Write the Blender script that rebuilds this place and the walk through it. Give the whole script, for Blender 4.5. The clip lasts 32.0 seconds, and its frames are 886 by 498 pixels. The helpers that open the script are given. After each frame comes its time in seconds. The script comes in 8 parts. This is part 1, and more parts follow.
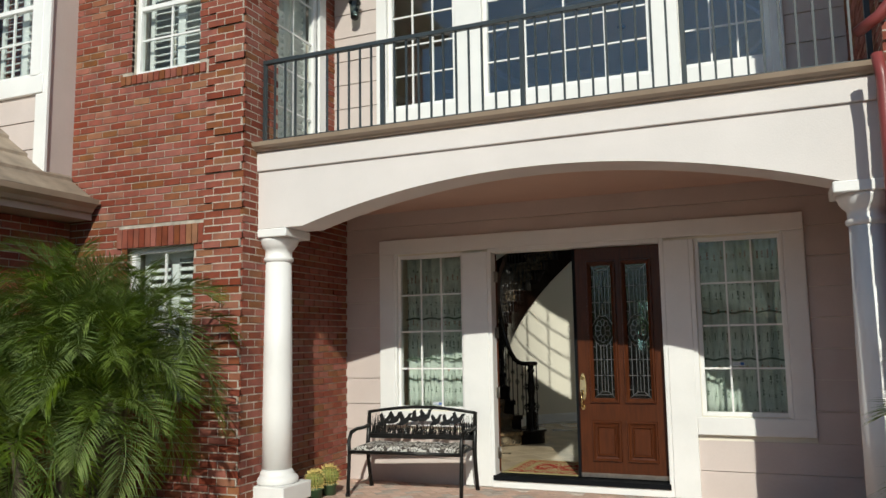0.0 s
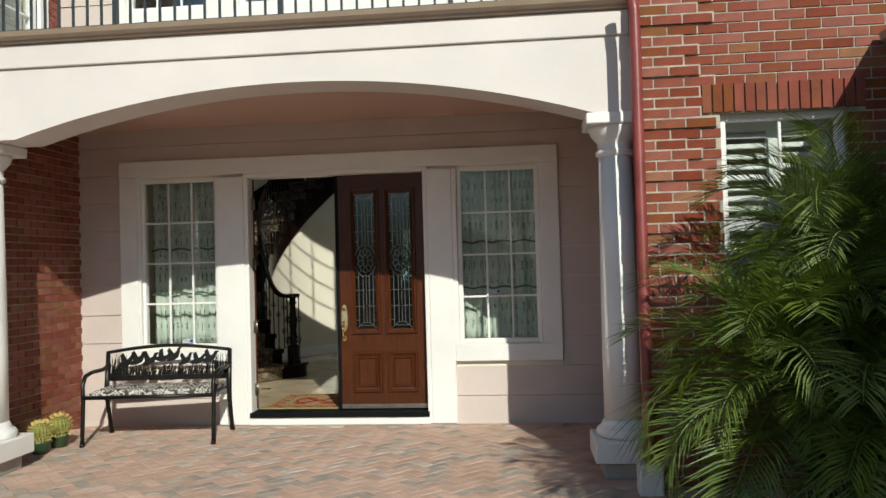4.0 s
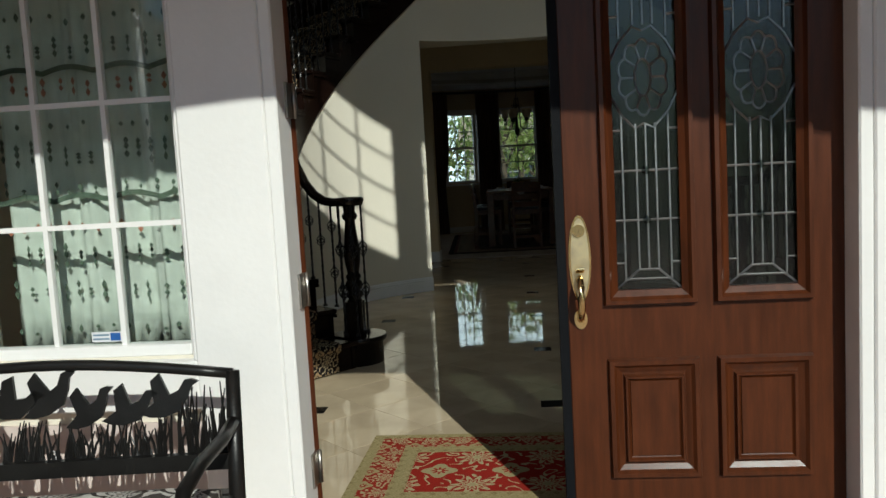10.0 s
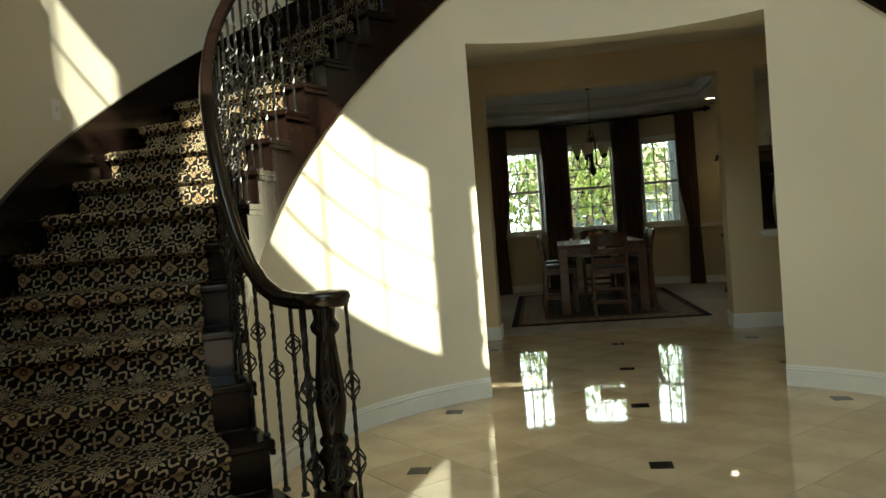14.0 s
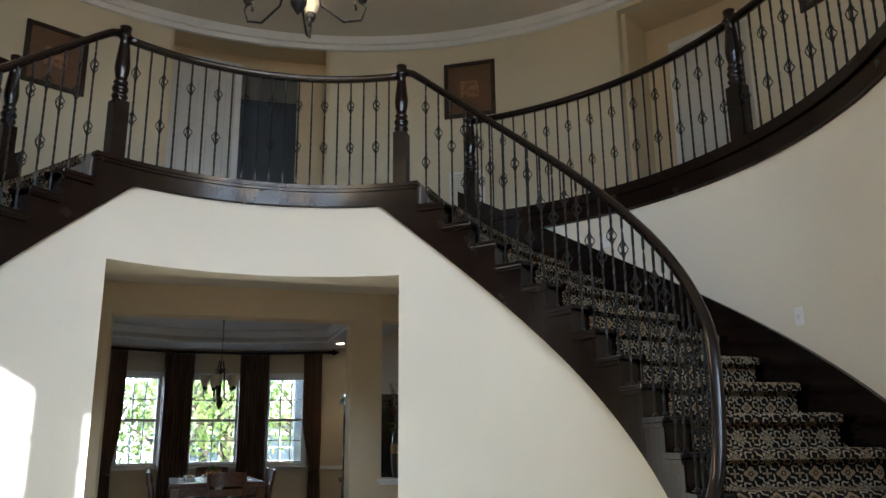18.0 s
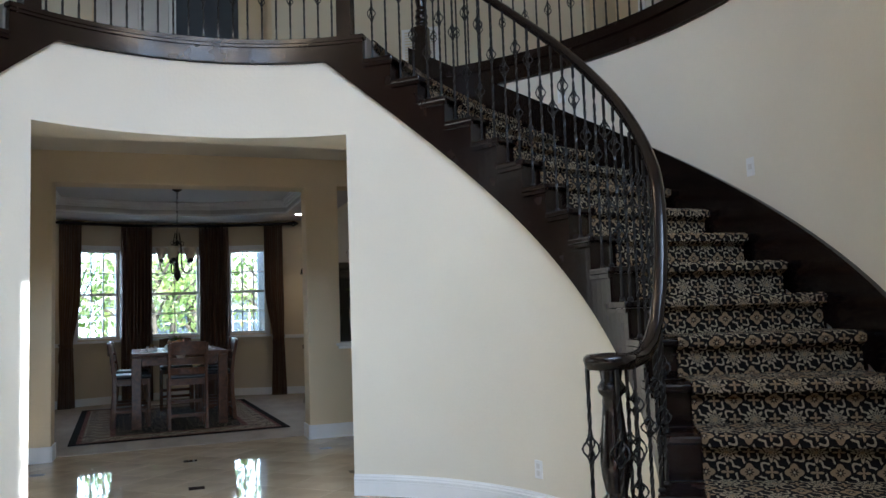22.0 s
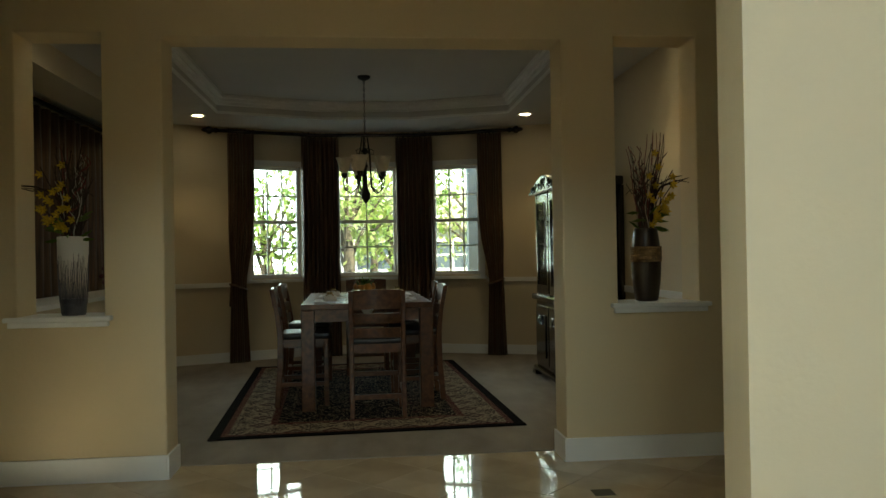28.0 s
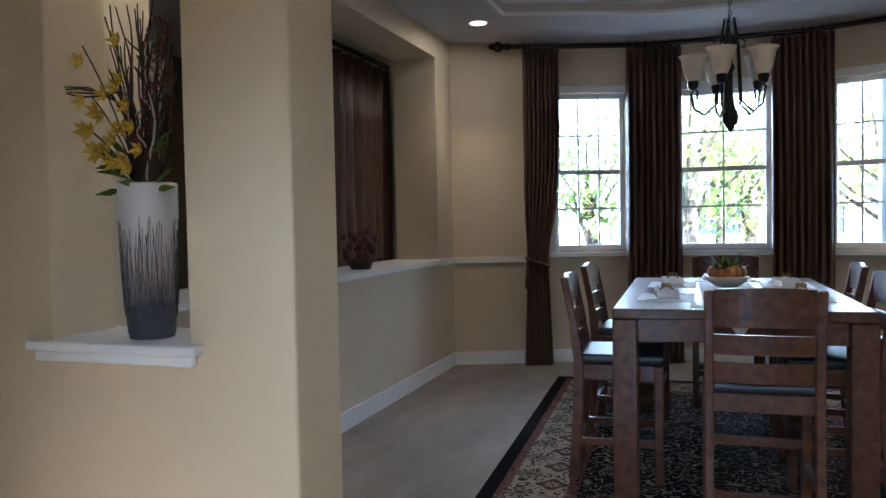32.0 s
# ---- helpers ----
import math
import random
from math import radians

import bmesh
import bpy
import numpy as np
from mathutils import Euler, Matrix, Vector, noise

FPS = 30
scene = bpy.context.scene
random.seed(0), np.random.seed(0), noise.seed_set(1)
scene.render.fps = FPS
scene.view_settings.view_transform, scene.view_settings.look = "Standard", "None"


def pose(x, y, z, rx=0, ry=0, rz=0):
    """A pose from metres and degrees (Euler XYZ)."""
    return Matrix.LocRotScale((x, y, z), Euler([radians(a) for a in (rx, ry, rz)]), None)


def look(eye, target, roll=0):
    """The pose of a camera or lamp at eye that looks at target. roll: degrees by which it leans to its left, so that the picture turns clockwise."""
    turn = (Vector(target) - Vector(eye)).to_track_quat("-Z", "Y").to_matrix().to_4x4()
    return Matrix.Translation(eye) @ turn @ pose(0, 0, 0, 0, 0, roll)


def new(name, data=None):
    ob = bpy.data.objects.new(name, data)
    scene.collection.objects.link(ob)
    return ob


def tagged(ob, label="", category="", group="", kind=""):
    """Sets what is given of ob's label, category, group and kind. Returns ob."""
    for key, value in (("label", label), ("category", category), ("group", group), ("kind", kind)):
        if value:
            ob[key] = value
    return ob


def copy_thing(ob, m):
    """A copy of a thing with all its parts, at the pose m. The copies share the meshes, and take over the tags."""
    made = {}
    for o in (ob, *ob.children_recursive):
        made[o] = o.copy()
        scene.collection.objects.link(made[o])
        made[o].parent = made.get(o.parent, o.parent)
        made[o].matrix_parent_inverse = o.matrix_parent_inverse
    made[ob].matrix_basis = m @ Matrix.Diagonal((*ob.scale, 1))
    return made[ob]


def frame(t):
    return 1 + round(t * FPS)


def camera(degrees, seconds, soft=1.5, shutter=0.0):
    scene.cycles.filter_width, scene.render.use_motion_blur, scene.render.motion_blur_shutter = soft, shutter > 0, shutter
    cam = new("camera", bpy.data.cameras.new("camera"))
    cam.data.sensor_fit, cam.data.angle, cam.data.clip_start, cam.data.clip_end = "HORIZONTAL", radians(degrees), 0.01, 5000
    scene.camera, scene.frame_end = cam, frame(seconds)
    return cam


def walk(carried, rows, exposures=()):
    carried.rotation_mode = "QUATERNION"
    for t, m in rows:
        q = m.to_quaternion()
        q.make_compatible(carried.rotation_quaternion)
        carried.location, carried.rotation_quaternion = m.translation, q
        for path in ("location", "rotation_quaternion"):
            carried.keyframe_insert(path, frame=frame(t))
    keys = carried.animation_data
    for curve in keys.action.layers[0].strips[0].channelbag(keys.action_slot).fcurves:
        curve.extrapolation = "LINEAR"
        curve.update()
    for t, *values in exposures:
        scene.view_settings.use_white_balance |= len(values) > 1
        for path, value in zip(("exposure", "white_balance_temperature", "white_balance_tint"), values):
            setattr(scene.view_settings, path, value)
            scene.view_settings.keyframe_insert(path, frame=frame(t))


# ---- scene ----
cam = camera(59.4, 32.0)
PATH = [
    (0, (1.912, -8.2, 1.579), (1.151, -6.366, 1.814), -0.9),
    (0.5, (1.918, -8.351, 1.592), (1.408, -6.455, 1.972), -0.8),
    (1, (2.024, -8.412, 1.619), (1.682, -6.502, 2.103), -0.7),
    (1.5, (2.078, -8.436, 1.643), (1.912, -6.527, 2.214), -1.2),
    (2, (2.085, -8.452, 1.622), (2.087, -6.542, 2.217), -1.8),
    (2.5, (2.101, -8.405, 1.614), (2.115, -6.477, 2.148), -1.2),
    (3, (2.05, -8.303, 1.598), (1.98, -6.34, 1.976), -0.5),
    (3.5, (1.97, -8.086, 1.553), (1.827, -6.097, 1.713), -1.1),
    (4, (1.895, -7.809, 1.566), (1.695, -5.82, 1.614), -1.6),
    (4.5, (1.833, -7.468, 1.55), (1.538, -5.49, 1.541), -1.0),
    (6.5, (0.971, -5.919, 1.346), (0.528, -3.973, 1.22), -0.3),
    (7, (0.764, -5.444, 1.354), (0.389, -3.483, 1.24), -1.0),
    (7.5, (0.607, -4.922, 1.337), (0.268, -2.954, 1.219), -1.1),
    (8, (0.405, -4.441, 1.349), (0.094, -2.47, 1.206), -1.7),
    (8.5, (0.239, -4.001, 1.319), (-0.032, -2.025, 1.159), -1.9),
    (9, (0.059, -3.486, 1.354), (-0.188, -1.508, 1.193), -2.5),
    (9.5, (-0.063, -3.032, 1.374), (-0.265, -1.05, 1.202), -3.3),
    (10, (-0.16, -2.529, 1.373), (-0.344, -0.546, 1.186), -3.2),
    (10.5, (-0.238, -2.086, 1.383), (-0.353, -0.098, 1.197), -3.3),
    (11, (-0.267, -1.665, 1.401), (-0.394, 0.324, 1.224), -3.3),
    (11.5, (-0.328, -1.305, 1.397), (-0.415, 0.685, 1.222), -4.3),
    (12, (-0.308, -0.974, 1.396), (-0.366, 1.018, 1.228), -4.7),
    (12.5, (-0.335, -0.683, 1.398), (-0.379, 1.309, 1.225), -4.3),
    (13, (-0.365, -0.428, 1.395), (-0.389, 1.563, 1.205), -4.5),
    (13.5, (-0.337, -0.16, 1.393), (-0.528, 1.824, 1.23), -4.2),
    (14, (-0.365, 0.007, 1.467), (-0.699, 1.978, 1.406), -4.4),
    (14.5, (-0.398, 0.035, 1.499), (-0.836, 1.983, 1.612), -3.8),
    (16.5, (-0.474, 0.02, 1.546), (-0.578, 1.916, 2.175), 0.6),
    (17, (-0.515, -0.009, 1.539), (-0.273, 1.881, 2.147), -0.2),
    (17.5, (-0.488, 0.043, 1.561), (-0.008, 1.904, 2.117), -0.6),
    (18, (-0.464, 0.049, 1.531), (0.139, 1.894, 2.014), -0.6),
    (18.5, (-0.444, 0.032, 1.528), (0.226, 1.871, 1.939), -1.2),
    (19, (-0.429, 0.015, 1.524), (0.284, 1.843, 1.91), -1.7),
    (19.5, (-0.414, 0.012, 1.518), (0.342, 1.829, 1.873), -2.4),
    (20, (-0.409, 0.011, 1.505), (0.383, 1.818, 1.833), -2.5),
    (20.5, (-0.414, 0.017, 1.499), (0.387, 1.825, 1.798), -2.7),
    (21, (-0.421, 0.031, 1.488), (0.38, 1.844, 1.76), -2.6),
    (21.5, (-0.376, 0.08, 1.482), (0.4, 1.907, 1.73), -2.6),
    (22, (-0.286, 0.165, 1.44), (0.405, 2.034, 1.604), -2.0),
    (22.5, (-0.303, 0.274, 1.39), (0.257, 2.194, 1.385), -2.6),
    (23, (-0.388, 0.511, 1.396), (0.03, 2.465, 1.308), -2.5),
    (23.5, (-0.387, 0.643, 1.454), (-0.047, 2.609, 1.313), -0.9),
    (24, (-0.243, 0.806, 1.452), (-0.006, 2.789, 1.339), -0.2),
    (24.5, (-0.197, 1.021, 1.463), (0.017, 3.009, 1.424), -0.0),
    (25, (-0.221, 1.284, 1.5), (-0.007, 3.272, 1.512), -1.2),
    (25.5, (-0.142, 1.565, 1.553), (0.048, 3.555, 1.622), -1.2),
    (27.5, (-0.055, 3.273, 1.504), (0.156, 5.262, 1.523), -1.8),
    (28, (-0.016, 3.74, 1.503), (0.181, 5.731, 1.511), -1.0),
    (28.5, (-0.044, 4.183, 1.509), (0.198, 6.169, 1.492), -0.7),
    (29, (-0.008, 4.604, 1.509), (0.216, 6.592, 1.481), -0.5),
    (29.5, (-0.025, 5.007, 1.505), (0.195, 6.994, 1.46), -0.3),
    (30, (-0.013, 5.382, 1.511), (0.201, 7.37, 1.471), -0.7),
    (30.5, (0.054, 5.807, 1.524), (0.208, 7.8, 1.486), -0.5),
    (31, (0.034, 6.173, 1.503), (0.063, 8.172, 1.444), -0.2),
    (31.5, (0.002, 6.471, 1.511), (-0.342, 8.446, 1.447), -0.9),
    (32, (-0.159, 6.754, 1.503), (-0.804, 8.657, 1.43), -1.1),
]
walk(cam, [(t, look(eye, target, roll)) for t, eye, target, roll in PATH], [(0, -0.4, 6450, 2), (2, -0.36, 6500, 2), (4, -0.27, 6550, 1), (7, -0.24, 6400, 0), (9, -0.38, 6100, 0), (11, -0.45, 6200, 0), (12, -0.15, 6300, 0), (12.5, 0.4, 7200, -6), (13, 1.0, 8000, -11), (14.5, 1.7, 6900, -4), (16.5, 2.2, 5900, 4), (18, 2.6, 5600, 8), (20, 2.7, 5300, 10), (22, 2.65, 5250, 10), (23, 1.85, 5450, 6), (25, 0.7, 5950, 3), (26.5, 1.15, 6500, -4), (28, 2.1, 7200, -8), (29, 2.87, 5900, 1), (30, 3.45, 5350, 11), (32, 3.55, 5050, 13)])

# ---------------------------------------------------------------- world, sun, exposure
world = bpy.data.worlds.new("world")
scene.world = world
world.use_nodes = True
wt = world.node_tree
sky = wt.nodes.new("ShaderNodeTexSky")
sky.sky_type = "NISHITA"
sky.sun_disc = False
sky.sun_elevation = radians(31.2)
SUN_TO = Vector((0.397, -1.0, 0.652)).normalized()
sky.sun_rotation = math.atan2(SUN_TO.x, SUN_TO.y)
sky.air_density, sky.dust_density, sky.ozone_density = 1.0, 0.2, 3.5
cloud = wt.nodes.new("ShaderNodeTexNoise")
cloud.inputs["Scale"].default_value, cloud.inputs["Detail"].default_value, cloud.inputs["Distortion"].default_value = 3.2, 7, 0.4
wt.links.new(wt.nodes.new("ShaderNodeTexCoord").outputs["Generated"], cloud.inputs["Vector"])
cover = wt.nodes.new("ShaderNodeMapRange")
cover.inputs[1].default_value, cover.inputs[2].default_value, cover.inputs[3].default_value, cover.inputs[4].default_value = 0.5, 0.78, 0.04, 0.75
wt.links.new(cloud.outputs[0], cover.inputs[0])
veil = wt.nodes.new("ShaderNodeMix")
veil.data_type = "RGBA"
wt.links.new(cover.outputs[0], veil.inputs[0])
wt.links.new(sky.outputs[0], veil.inputs[6])
veil.inputs[7].default_value = (5.5, 5.9, 6.4, 1)
wt.links.new(veil.outputs[2], wt.nodes["Background"].inputs[0])
wt.nodes["Background"].inputs[1].default_value = 0.115
sun_data = bpy.data.lights.new("sun", "SUN")
sun_data.energy, sun_data.angle, sun_data.color = 5.0, radians(0.5), (1.0, 0.95, 0.87)
sun = new("sun", sun_data)
sun.matrix_world = look(SUN_TO * 40, (0, 0, 0))
scene.view_settings.exposure = 0.0


def lamp(name, kind, place, energy, colour, size=0.05, aim=None):
    d = bpy.data.lights.new(name, kind)
    d.energy, d.color = energy, colour
    if kind == "AREA":
        d.size = size
    else:
        d.shadow_soft_size = size
    if kind == "SPOT":
        d.spot_size, d.spot_blend = radians(100), 0.6
    ob = new(name, d)
    ob.matrix_world = look(place, aim or (place[0], place[1] + 0.001, place[2] - 1))
    return ob


# ---------------------------------------------------------------- materials
def mat(name, base, rough=0.5, metal=0.0, var=0.12, scale=3.0, bump=0.15, bscale=60.0, rand=0.0, island=0.0,
        spec=0.5, coat=0.0, second=None, stretch=None, hue=0.0):
    m = bpy.data.materials.new(name)
    m.use_nodes = True
    t = m.node_tree
    b = t.nodes["Principled BSDF"]
    b.inputs["Roughness"].default_value = rough
    b.inputs["Metallic"].default_value = metal
    b.inputs["Specular IOR Level"].default_value = spec
    b.inputs["Coat Weight"].default_value = coat
    b.inputs["Coat Roughness"].default_value = 0.08
    co = t.nodes.new("ShaderNodeTexCoord").outputs["Object"]
    if stretch:
        mp = t.nodes.new("ShaderNodeMapping")
        mp.inputs["Scale"].default_value = stretch
        t.links.new(co, mp.inputs[0])
        co = mp.outputs[0]
    big = t.nodes.new("ShaderNodeTexNoise")
    big.inputs["Scale"].default_value = scale
    big.inputs["Detail"].default_value = 6
    t.links.new(co, big.inputs["Vector"])
    fine = t.nodes.new("ShaderNodeTexNoise")
    fine.inputs["Scale"].default_value = bscale
    fine.inputs["Detail"].default_value = 3
    t.links.new(co, fine.inputs["Vector"])
    ramp = t.nodes.new("ShaderNodeValToRGB")
    other = second or tuple(c * (1 - 2 * var) for c in base)
    ramp.color_ramp.elements[0].position, ramp.color_ramp.elements[1].position = 0.3, 0.72
    ramp.color_ramp.elements[0].color = (*other, 1)
    ramp.color_ramp.elements[1].color = (*[min(1, c * (1 + var * 0.5)) for c in base], 1)
    t.links.new(big.outputs[0], ramp.inputs[0])
    out = ramp.outputs[0]
    mul = t.nodes.new("ShaderNodeMix")
    mul.data_type, mul.blend_type = "RGBA", "MULTIPLY"
    mul.inputs[0].default_value = var
    t.links.new(out, mul.inputs[6])
    t.links.new(fine.outputs[0], mul.inputs[7])
    out = mul.outputs[2]
    for amount, node, socket in ((rand, "ShaderNodeObjectInfo", "Random"), (island, "ShaderNodeNewGeometry", "Random Per Island")):
        if amount:
            hsv = t.nodes.new("ShaderNodeHueSaturation")
            src = t.nodes.new(node).outputs[socket]
            for k, (lo, hi) in (("Value", (1 - amount, 1 + amount)), ("Saturation", (1 + amount * 0.3, 1 - amount * 0.6)), ("Hue", (0.5 - hue * 0.5, 0.5 + hue))):
                r = t.nodes.new("ShaderNodeMapRange")
                r.inputs[3].default_value, r.inputs[4].default_value = lo, hi
                if k == "Hue":
                    mixed = t.nodes.new("ShaderNodeMath")
                    mixed.operation = "FRACT"
                    wide = t.nodes.new("ShaderNodeMath")
                    wide.operation = "MULTIPLY"
                    wide.inputs[1].default_value = 37.0
                    t.links.new(src, wide.inputs[0])
                    t.links.new(wide.outputs[0], mixed.inputs[0])
                    cubed = t.nodes.new("ShaderNodeMath")
                    cubed.operation = "POWER"
                    cubed.inputs[1].default_value = 4.0
                    t.links.new(mixed.outputs[0], cubed.inputs[0])
                    t.links.new(cubed.outputs[0], r.inputs[0])
                else:
                    t.links.new(src, r.inputs[0])
                t.links.new(r.outputs[0], hsv.inputs[k])
            t.links.new(out, hsv.inputs["Color"])
            out = hsv.outputs[0]
    t.links.new(out, b.inputs["Base Color"])
    if bump:
        bn = t.nodes.new("ShaderNodeBump")
        bn.inputs["Strength"].default_value, bn.inputs["Distance"].default_value = bump, 0.01
        t.links.new(fine.outputs[0], bn.inputs["Height"])
        t.links.new(bn.outputs[0], b.inputs["Normal"])
    if rough > 0.15:
        rr = t.nodes.new("ShaderNodeMapRange")
        rr.inputs[3].default_value, rr.inputs[4].default_value = rough * 0.8, min(1, rough * 1.2)
        t.links.new(big.outputs[0], rr.inputs[0])
        t.links.new(rr.outputs[0], b.inputs["Roughness"])
    return m


def glass_mat(name, tint=(1, 1, 1), rough=0.0, gloss=1.5, bump=0.0, graze=1.0):
    m = bpy.data.materials.new(name)
    m.use_nodes = True
    t = m.node_tree
    t.nodes.remove(t.nodes["Principled BSDF"])
    tr = t.nodes.new("ShaderNodeBsdfTransparent")
    tr.inputs[0].default_value = (*tint, 1)
    gl = t.nodes.new("ShaderNodeBsdfGlossy")
    gl.inputs["Roughness"].default_value = rough
    lw = t.nodes.new("ShaderNodeLayerWeight")
    lw.inputs[0].default_value = 0.5
    pw = t.nodes.new("ShaderNodeMath")
    pw.operation = "POWER"
    pw.inputs[1].default_value = 5.0
    t.links.new(lw.outputs["Facing"], pw.inputs[0])
    r0 = ((gloss - 1) / (gloss + 1)) ** 2
    fr = t.nodes.new("ShaderNodeMapRange")
    fr.inputs[3].default_value, fr.inputs[4].default_value = r0, graze
    t.links.new(pw.outputs[0], fr.inputs[0])
    mx = t.nodes.new("ShaderNodeMixShader")
    t.links.new(fr.outputs[0], mx.inputs[0])
    t.links.new(tr.outputs[0], mx.inputs[1])
    t.links.new(gl.outputs[0], mx.inputs[2])
    t.links.new(mx.outputs[0], t.nodes["Material Output"].inputs[0])
    if bump:
        n = t.nodes.new("ShaderNodeTexNoise")
        n.inputs["Scale"].default_value = 90
        bn = t.nodes.new("ShaderNodeBump")
        bn.inputs["Strength"].default_value = bump
        t.links.new(n.outputs[0], bn.inputs["Height"])
        t.links.new(bn.outputs[0], gl.inputs["Normal"])
    return m


def leafy(m, colour):
    """Lets light glow through thin leaves."""
    t = m.node_tree
    b = t.nodes["Principled BSDF"]
    tr = t.nodes.new("ShaderNodeBsdfTranslucent")
    tr.inputs[0].default_value = (*colour, 1)
    ad = t.nodes.new("ShaderNodeAddShader")
    t.links.new(b.outputs[0], ad.inputs[0])
    t.links.new(tr.outputs[0], ad.inputs[1])
    t.links.new(ad.outputs[0], t.nodes["Material Output"].inputs[0])
    return m


def glow(name, colour, strength):
    m = bpy.data.materials.new(name)
    m.use_nodes = True
    b = m.node_tree.nodes["Principled BSDF"]
    b.inputs["Base Color"].default_value = (*colour, 1)
    b.inputs["Emission Color"].default_value = (*colour, 1)
    b.inputs["Emission Strength"].default_value = strength
    return m


BRICK = mat("brick", (0.28, 0.078, 0.033), 0.9, var=0.2, scale=9, bump=0.5, bscale=90, rand=0.24, second=(0.2, 0.055, 0.025), hue=0.02)
BRICK_I = mat("brick_joined", (0.28, 0.078, 0.033), 0.9, var=0.2, scale=9, bump=0.5, bscale=90, island=0.24, second=(0.2, 0.055, 0.025), hue=0.02)
MORTAR = mat("mortar", (0.6, 0.53, 0.44), 0.95, var=0.2, scale=12, bump=0.6, bscale=150)
SIDING = mat("siding_paint", (0.63, 0.54, 0.5), 0.6, var=0.06, scale=1.5, bump=0.12, bscale=40)
TRIM = mat("white_trim_paint", (0.86, 0.85, 0.83), 0.45, var=0.04, scale=2, bump=0.08, bscale=50)
CREAM = mat("porch_cream_paint", (0.75, 0.695, 0.665), 0.6, var=0.05, scale=1.2, bump=0.1, bscale=70)
PORCH_CEIL = mat("porch_ceiling_paint", (0.64, 0.43, 0.34), 0.6, var=0.06, scale=1.2, bump=0.1, bscale=70)
TAN = mat("tan_gutter_paint", (0.4, 0.31, 0.23), 0.4, var=0.08, scale=4, bump=0.05)
TAUPE = mat("taupe_soffit_paint", (0.5, 0.42, 0.36), 0.6, var=0.06, scale=3)
RED = mat("red_painted_metal", (0.28, 0.06, 0.055), 0.4, var=0.12, scale=6, bump=0.05)
RAIL = mat("dark_painted_steel", (0.035, 0.045, 0.05), 0.4, var=0.1, scale=8, bump=0.05)
ROOFTILE = mat("roof_tile", (0.45, 0.36, 0.27), 0.85, var=0.2, scale=5, bump=0.4, rand=0.12)
PAVER = mat("paver", (0.63, 0.42, 0.33), 0.85, var=0.2, scale=5, bump=0.4, bscale=120, rand=0.1, second=(0.5, 0.36, 0.28))
PAVER_I = mat("paver_joined", (0.63, 0.42, 0.33), 0.85, var=0.2, scale=5, bump=0.4, bscale=120, island=0.1, second=(0.5, 0.36, 0.28))
PAVER_G = mat("paver_grey", (0.6, 0.5, 0.43), 0.85, var=0.2, scale=7, bump=0.4, bscale=120, rand=0.2)
SAND = mat("joint_sand", (0.55, 0.45, 0.36), 0.95, var=0.2, scale=9, bump=0.6, bscale=200)
CONCRETE = mat("concrete", (0.5, 0.47, 0.42), 0.9, var=0.15, scale=3, bump=0.4, bscale=120)
SOIL = mat("ground_soil", (0.16, 0.12, 0.08), 0.95, var=0.3, scale=1.5, bump=0.6, bscale=40)
DOORWOOD = mat("mahogany_stain", (0.09, 0.024, 0.007), 0.34, var=0.3, scale=5, bump=0.03, bscale=50, stretch=(8, 8, 0.8), spec=0.3, second=(0.055, 0.015, 0.005))
SEAL = mat("black_weather_seal", (0.007, 0.0078, 0.0095), 0.6, var=0.1, scale=8, spec=0.08)
DARKWOOD = mat("dark_stained_wood", (0.012, 0.0062, 0.005), 0.24, var=0.3, scale=5, bump=0.04, bscale=60, coat=0.25, spec=0.35)
STAIRWOOD = mat("stair_wood", (0.014, 0.0062, 0.0045), 0.26, var=0.3, scale=5, bump=0.04, bscale=60, coat=0.2, spec=0.3)
BRASS = mat("polished_brass", (0.86, 0.66, 0.32), 0.2, 1.0, var=0.1, scale=20, bump=0.02)
STEEL = mat("hinge_steel", (0.45, 0.42, 0.38), 0.35, 1.0, var=0.15, scale=20, bump=0.02)
BLACKIRON = mat("black_iron", (0.018, 0.017, 0.016), 0.35, 0.4, var=0.15, scale=15, bump=0.08, bscale=120)
CAME = mat("lead_came", (0.3, 0.31, 0.31), 0.35, 0.9, var=0.1, scale=30)
WALL_W = mat("rotunda_wall_paint", (0.77, 0.725, 0.61), 0.75, var=0.03, scale=1.0, bump=0.12, bscale=45)
WALL_G = mat("gallery_wall_paint", (0.7, 0.63, 0.47), 0.75, var=0.04, scale=1.0, bump=0.12, bscale=45)
WALL_T = mat("tan_wall_paint", (0.72, 0.6, 0.4), 0.75, var=0.04, scale=1.0, bump=0.14, bscale=45)
WALL_D = mat("dining_wall_paint", (0.66, 0.57, 0.42), 0.75, var=0.04, scale=1.0, bump=0.14, bscale=45)
CEIL = mat("ceiling_paint", (0.7, 0.67, 0.6), 0.85, var=0.04, scale=1.0, bump=0.15, bscale=60)
CEIL_G = mat("dining_ceiling_paint", (0.62, 0.61, 0.6), 0.85, var=0.04, scale=1.0, bump=0.15, bscale=60)
BASEB = mat("baseboard_paint", (0.86, 0.87, 0.87), 0.4, var=0.04, scale=3, bump=0.04)
MARBLE = mat("cream_marble", (0.64, 0.52, 0.355), 0.03, var=0.14, scale=2.6, bump=0.01, bscale=14, rand=0.07, second=(0.5, 0.4, 0.27))
MARBLE_I = mat("cream_marble_joined", (0.64, 0.52, 0.355), 0.03, var=0.14, scale=2.6, bump=0.01, bscale=14, island=0.07, second=(0.5, 0.4, 0.27))
